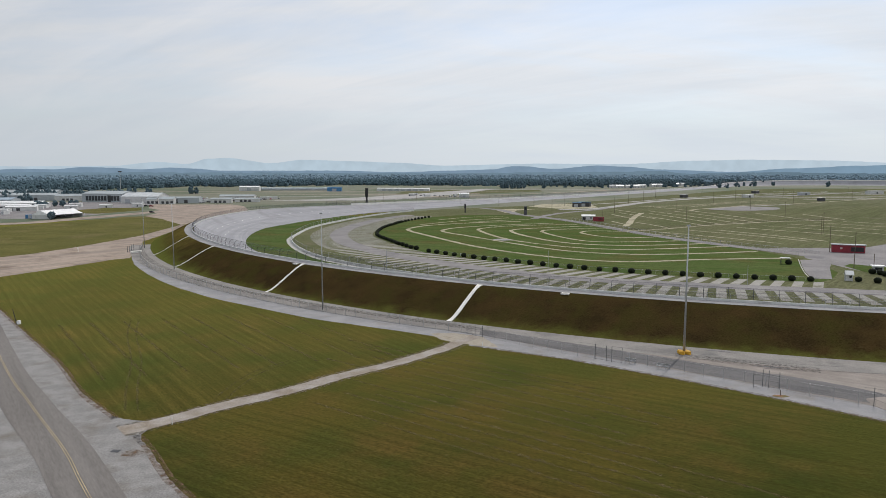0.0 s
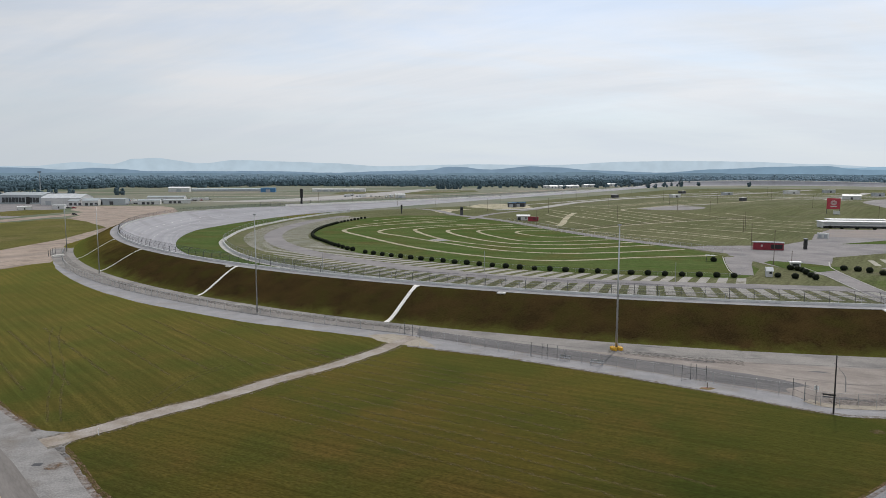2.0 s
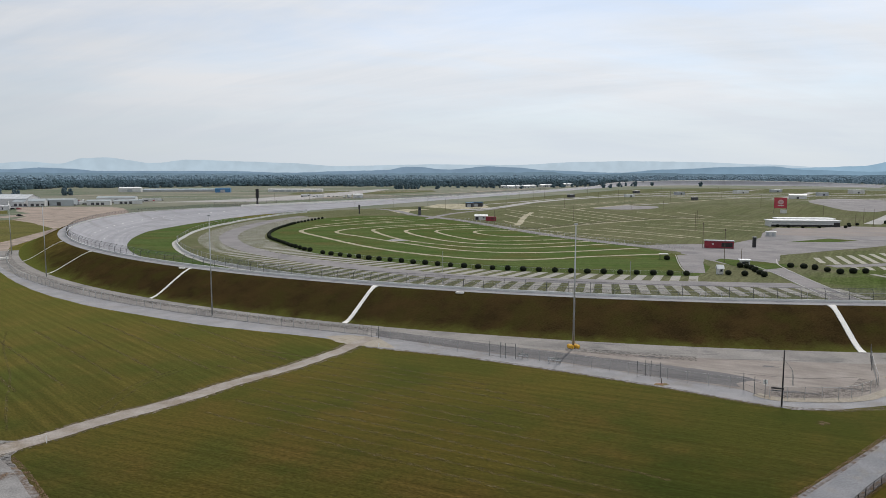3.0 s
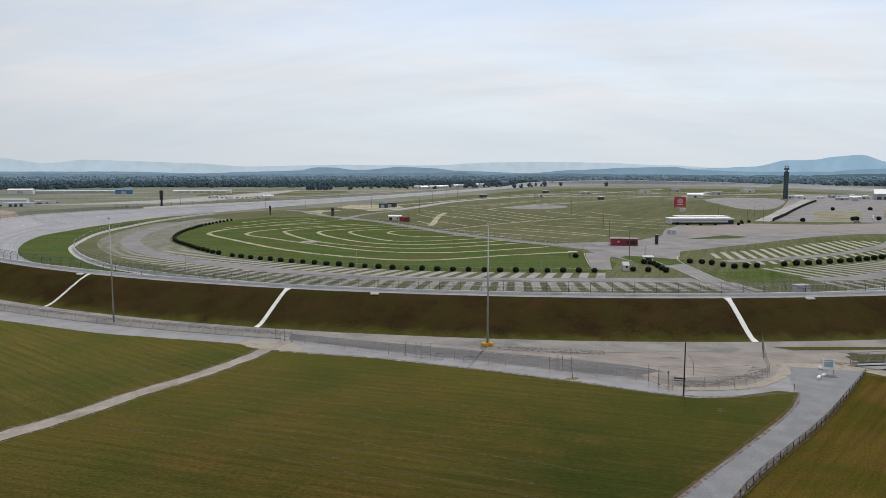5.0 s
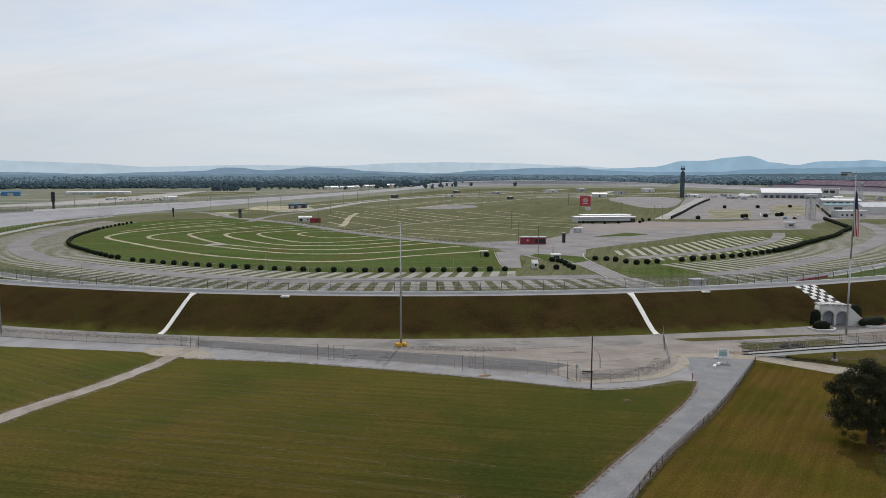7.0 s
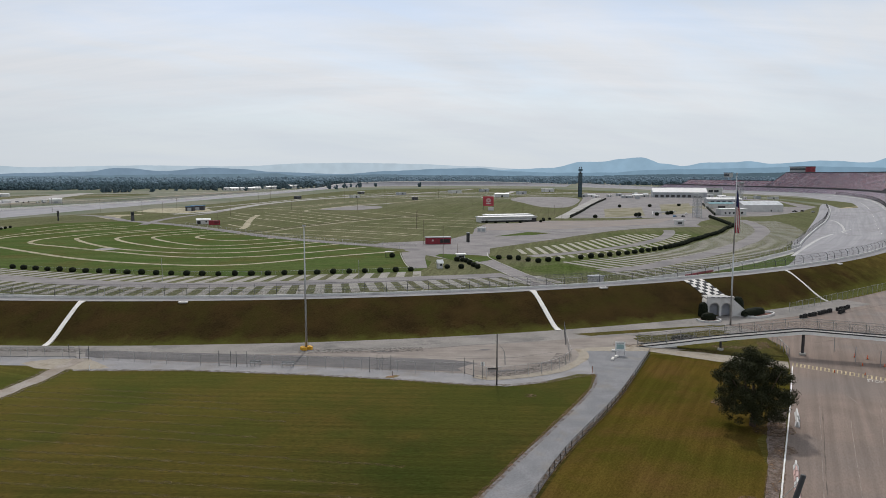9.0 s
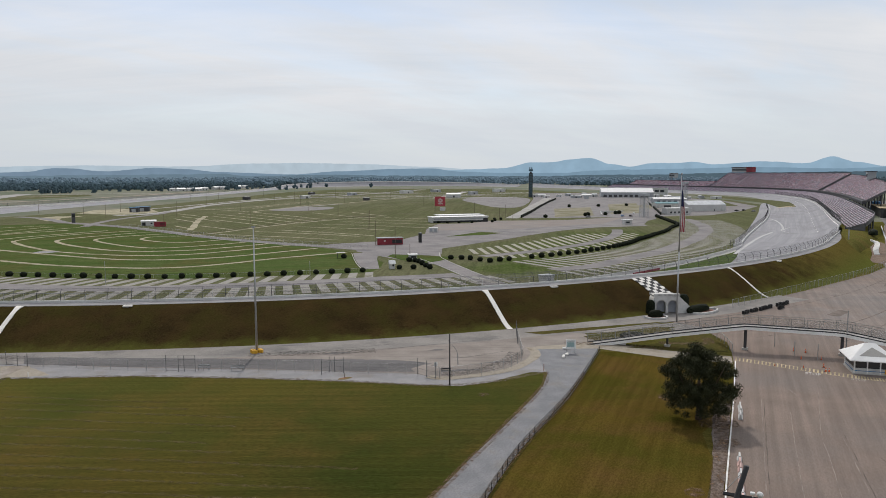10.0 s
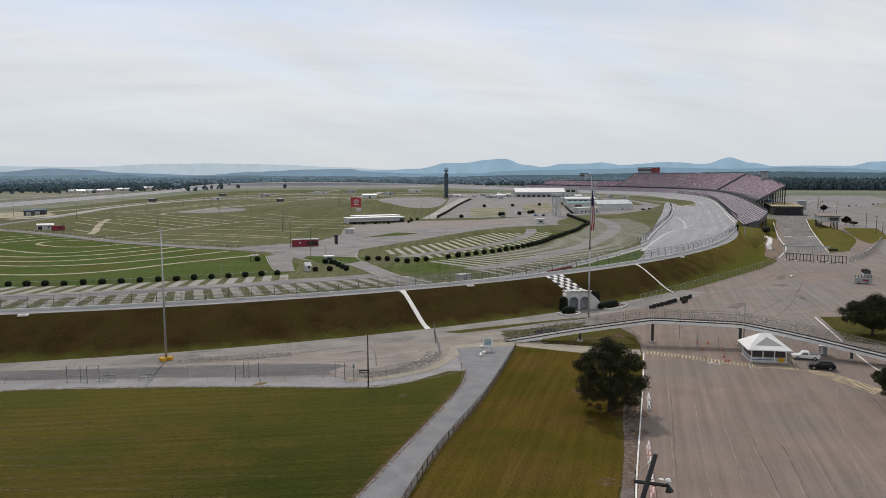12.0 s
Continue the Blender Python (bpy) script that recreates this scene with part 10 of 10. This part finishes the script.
def white_steps():
    ob = thing("speaker_tower", "dark loudspeaker cluster on a pole at the stand end", "loudspeaker", pose(360, 173.8, 6.9))
    bm = bmesh.new()
    tube(bm, (0, 0, -7), (0, 0, 4.2), 0.3, 0.25, 8)
    part("pole", bm, GALV, ob)
    for k in range(4):
        bm = bmesh.new()
        box(bm, 2.2, 1.2, 0.9, -2.2 + 1.5 * k, 0, 3.9, 12 * k, bev=0.08)
        part("speaker", bm, DARKSTEEL, ob)


white_steps()


# ---- trees far off ----
def crown_blob(bm, x, y, w, h, rng):
    """A ragged crown: many small clumps of foliage heaped into an uneven dome."""
    n = 5
    lumps = [(0.0, 0.0, 0.0, 0.6 * h, 0.8 * w)]
    for k in range(7):
        a, up = rng.random() * 6.28, rng.random()
        off = w * 0.46 * math.sqrt(1 - 0.8 * up) * (0.5 + 0.5 * rng.random())
        low = h * (0.12 + 0.5 * up)
        lumps.append((off * math.cos(a), off * math.sin(a), low, min(h, low + h * (0.22 + 0.2 * rng.random())), w * (0.22 + 0.2 * rng.random())))
    for dx, dy, z0, z1, wide in lumps:
        base = rng.random() * 6
        rings = []
        for f, wid in ((0.0, 0.75), (0.55, 1.0)):
            ring = []
            for k in range(n):
                a = base + 2 * math.pi * k / n
                r = wide / 2 * wid * (0.5 + 0.8 * rng.random())
                ring.append(bm.verts.new((x + dx + r * math.cos(a), y + dy + r * math.sin(a), z0 + (z1 - z0) * f * (0.75 + 0.5 * rng.random()))))
            rings.append(ring)
        top = bm.verts.new((x + dx, y + dy, z1))
        for k in range(n):
            bm.faces.new((rings[0][k], rings[0][(k + 1) % n], rings[1][(k + 1) % n], rings[1][k]))
            bm.faces.new((rings[1][k], rings[1][(k + 1) % n], top))


def woods(name, label, material, n, az0, az1, d0, d1, hmin, hmax, seed, keep=None, slim=1.0):
    rng = random.Random(seed)
    bm = bmesh.new()
    made = 0
    while made < n:
        az = radians(az0 + (az1 - az0) * rng.random())
        d = d0 + (d1 - d0) * rng.random() ** 0.8
        x, y = d * math.sin(az), d * math.cos(az)
        if keep and not keep(math.degrees(az), d):
            continue
        made += 1
        h = hmin + (hmax - hmin) * rng.random()
        crown_blob(bm, x, y, slim * h * (0.8 + 0.7 * rng.random()), h, rng)
    setting(name, bm, material, label, "woods", smooth=True, kind="stuff")


def beyond(az, d):
    """Where the woods begin, by bearing."""
    edge = np.interp(az, [-45, -33, -20, -5, 8, 15, 25, 40, 50, 62, 80], [1250, 1300, 1750, 1800, 1800, 1850, 2400, 2350, 2150, 2200, 2050])
    return d > edge + 120 * noise.noise((az * 0.35, 0.3, 0.7))


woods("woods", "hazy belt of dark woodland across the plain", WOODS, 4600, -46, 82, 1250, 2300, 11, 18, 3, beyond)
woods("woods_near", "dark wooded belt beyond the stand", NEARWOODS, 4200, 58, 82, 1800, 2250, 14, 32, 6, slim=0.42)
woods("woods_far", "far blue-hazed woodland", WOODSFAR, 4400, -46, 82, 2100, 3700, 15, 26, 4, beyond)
for seed, (az, d, n, spread) in enumerate(((-33, 1120, 70, 60), (-36, 1120, 80, 80), (-29.5, 1130, 46, 40), (-30.5, 1190, 40, 60), (-28, 1180, 26, 32), (-24.8, 1130, 10, 16), (-23, 1120, 6, 14), (5.9, 1530, 14, 18), (-19.5, 1250, 2, 6), (10.4, 1780, 5, 14), (16, 1690, 34, 110), (13, 1800, 40, 120), (19.5, 1900, 50, 120))):
    rng = random.Random(seed + 40)
    bm = bmesh.new()
    cx, cy = d * math.sin(radians(az)), d * math.cos(radians(az))
    for k in range(n):
        h = 7 + 9 * rng.random()
        crown_blob(bm, cx + rng.gauss(0, spread), cy + rng.gauss(0, spread * 0.4), h * 0.9, h, rng)
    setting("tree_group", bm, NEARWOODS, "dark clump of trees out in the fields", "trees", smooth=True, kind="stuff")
for k, (x, y) in enumerate(((-305.5, 551), (-432.7, 753), (-410.7, 730), (-413, 753), (-405, 753), (-402, 765), (-396.7, 765), (-422, 740))):
    bm = bmesh.new()
    rng = random.Random(k + 90)
    ob = thing("tree", "small round tree before the hangars", "tree", pose(x, y, 0), "yard trees")
    crown = bmesh.new()
    bmesh.ops.create_icosphere(crown, subdivisions=3, radius=1.0)
    for v in crown.verts:
        dd = 1 + 0.45 * noise.noise(v.co * 2 + Vector((k, 0, 0))) + 0.3 * noise.noise(v.co * 6 + Vector((0, k, 0)))
        v.co = Vector((v.co.x * 2.7 * dd, v.co.y * 2.7 * dd, v.co.z * 2.8 * dd + 3.6))
    part("crown", crown, NEARWOODS, ob)
    tube(bm, (0, 0, 0), (0, 0, 3), 0.3, 0.2, 6)
    part("trunk", bm, BARK, ob)


# ---- hills and mountains on the horizon ----
def ridge(name, label, dist, skyline, rough, mat, seed):
    """A far skyline: bearing and height above eye level in degrees, roughened by noise."""
    bm = bmesh.new()
    prev = None
    n = 900
    for i in range(n + 1):
        az = -60 + 160 * i / n
        k = max(j for j in range(len(skyline) - 1) if az >= skyline[j][0] or j == 0)
        (a0, e0), (a1, e1) = skyline[k], skyline[k + 1]
        f = min(1.0, max(0.0, (az - a0) / (a1 - a0)))
        el = e0 + (e1 - e0) * f * f * (3 - 2 * f)
        el += rough * (0.5 * noise.noise((az * 0.9, seed, 1)) + 0.3 * noise.noise((az * 4.0, seed, 2)) + 0.2 * noise.noise((az * 11.0, seed, 3)))
        x, y = math.sin(radians(az)), math.cos(radians(az))
        cols = [bm.verts.new((x * (dist - 60), y * (dist - 60), -5)), bm.verts.new((x * dist, y * dist, 38 + dist * math.tan(radians(el)))), bm.verts.new((x * (dist + 50), y * (dist + 50), -5))]
        if prev:
            for j in range(2):
                bm.faces.new((prev[j], prev[j + 1], cols[j + 1], cols[j]))
        prev = cols
    tagged(setting(name, bm, mat, label, "hills"), kind="backdrop")


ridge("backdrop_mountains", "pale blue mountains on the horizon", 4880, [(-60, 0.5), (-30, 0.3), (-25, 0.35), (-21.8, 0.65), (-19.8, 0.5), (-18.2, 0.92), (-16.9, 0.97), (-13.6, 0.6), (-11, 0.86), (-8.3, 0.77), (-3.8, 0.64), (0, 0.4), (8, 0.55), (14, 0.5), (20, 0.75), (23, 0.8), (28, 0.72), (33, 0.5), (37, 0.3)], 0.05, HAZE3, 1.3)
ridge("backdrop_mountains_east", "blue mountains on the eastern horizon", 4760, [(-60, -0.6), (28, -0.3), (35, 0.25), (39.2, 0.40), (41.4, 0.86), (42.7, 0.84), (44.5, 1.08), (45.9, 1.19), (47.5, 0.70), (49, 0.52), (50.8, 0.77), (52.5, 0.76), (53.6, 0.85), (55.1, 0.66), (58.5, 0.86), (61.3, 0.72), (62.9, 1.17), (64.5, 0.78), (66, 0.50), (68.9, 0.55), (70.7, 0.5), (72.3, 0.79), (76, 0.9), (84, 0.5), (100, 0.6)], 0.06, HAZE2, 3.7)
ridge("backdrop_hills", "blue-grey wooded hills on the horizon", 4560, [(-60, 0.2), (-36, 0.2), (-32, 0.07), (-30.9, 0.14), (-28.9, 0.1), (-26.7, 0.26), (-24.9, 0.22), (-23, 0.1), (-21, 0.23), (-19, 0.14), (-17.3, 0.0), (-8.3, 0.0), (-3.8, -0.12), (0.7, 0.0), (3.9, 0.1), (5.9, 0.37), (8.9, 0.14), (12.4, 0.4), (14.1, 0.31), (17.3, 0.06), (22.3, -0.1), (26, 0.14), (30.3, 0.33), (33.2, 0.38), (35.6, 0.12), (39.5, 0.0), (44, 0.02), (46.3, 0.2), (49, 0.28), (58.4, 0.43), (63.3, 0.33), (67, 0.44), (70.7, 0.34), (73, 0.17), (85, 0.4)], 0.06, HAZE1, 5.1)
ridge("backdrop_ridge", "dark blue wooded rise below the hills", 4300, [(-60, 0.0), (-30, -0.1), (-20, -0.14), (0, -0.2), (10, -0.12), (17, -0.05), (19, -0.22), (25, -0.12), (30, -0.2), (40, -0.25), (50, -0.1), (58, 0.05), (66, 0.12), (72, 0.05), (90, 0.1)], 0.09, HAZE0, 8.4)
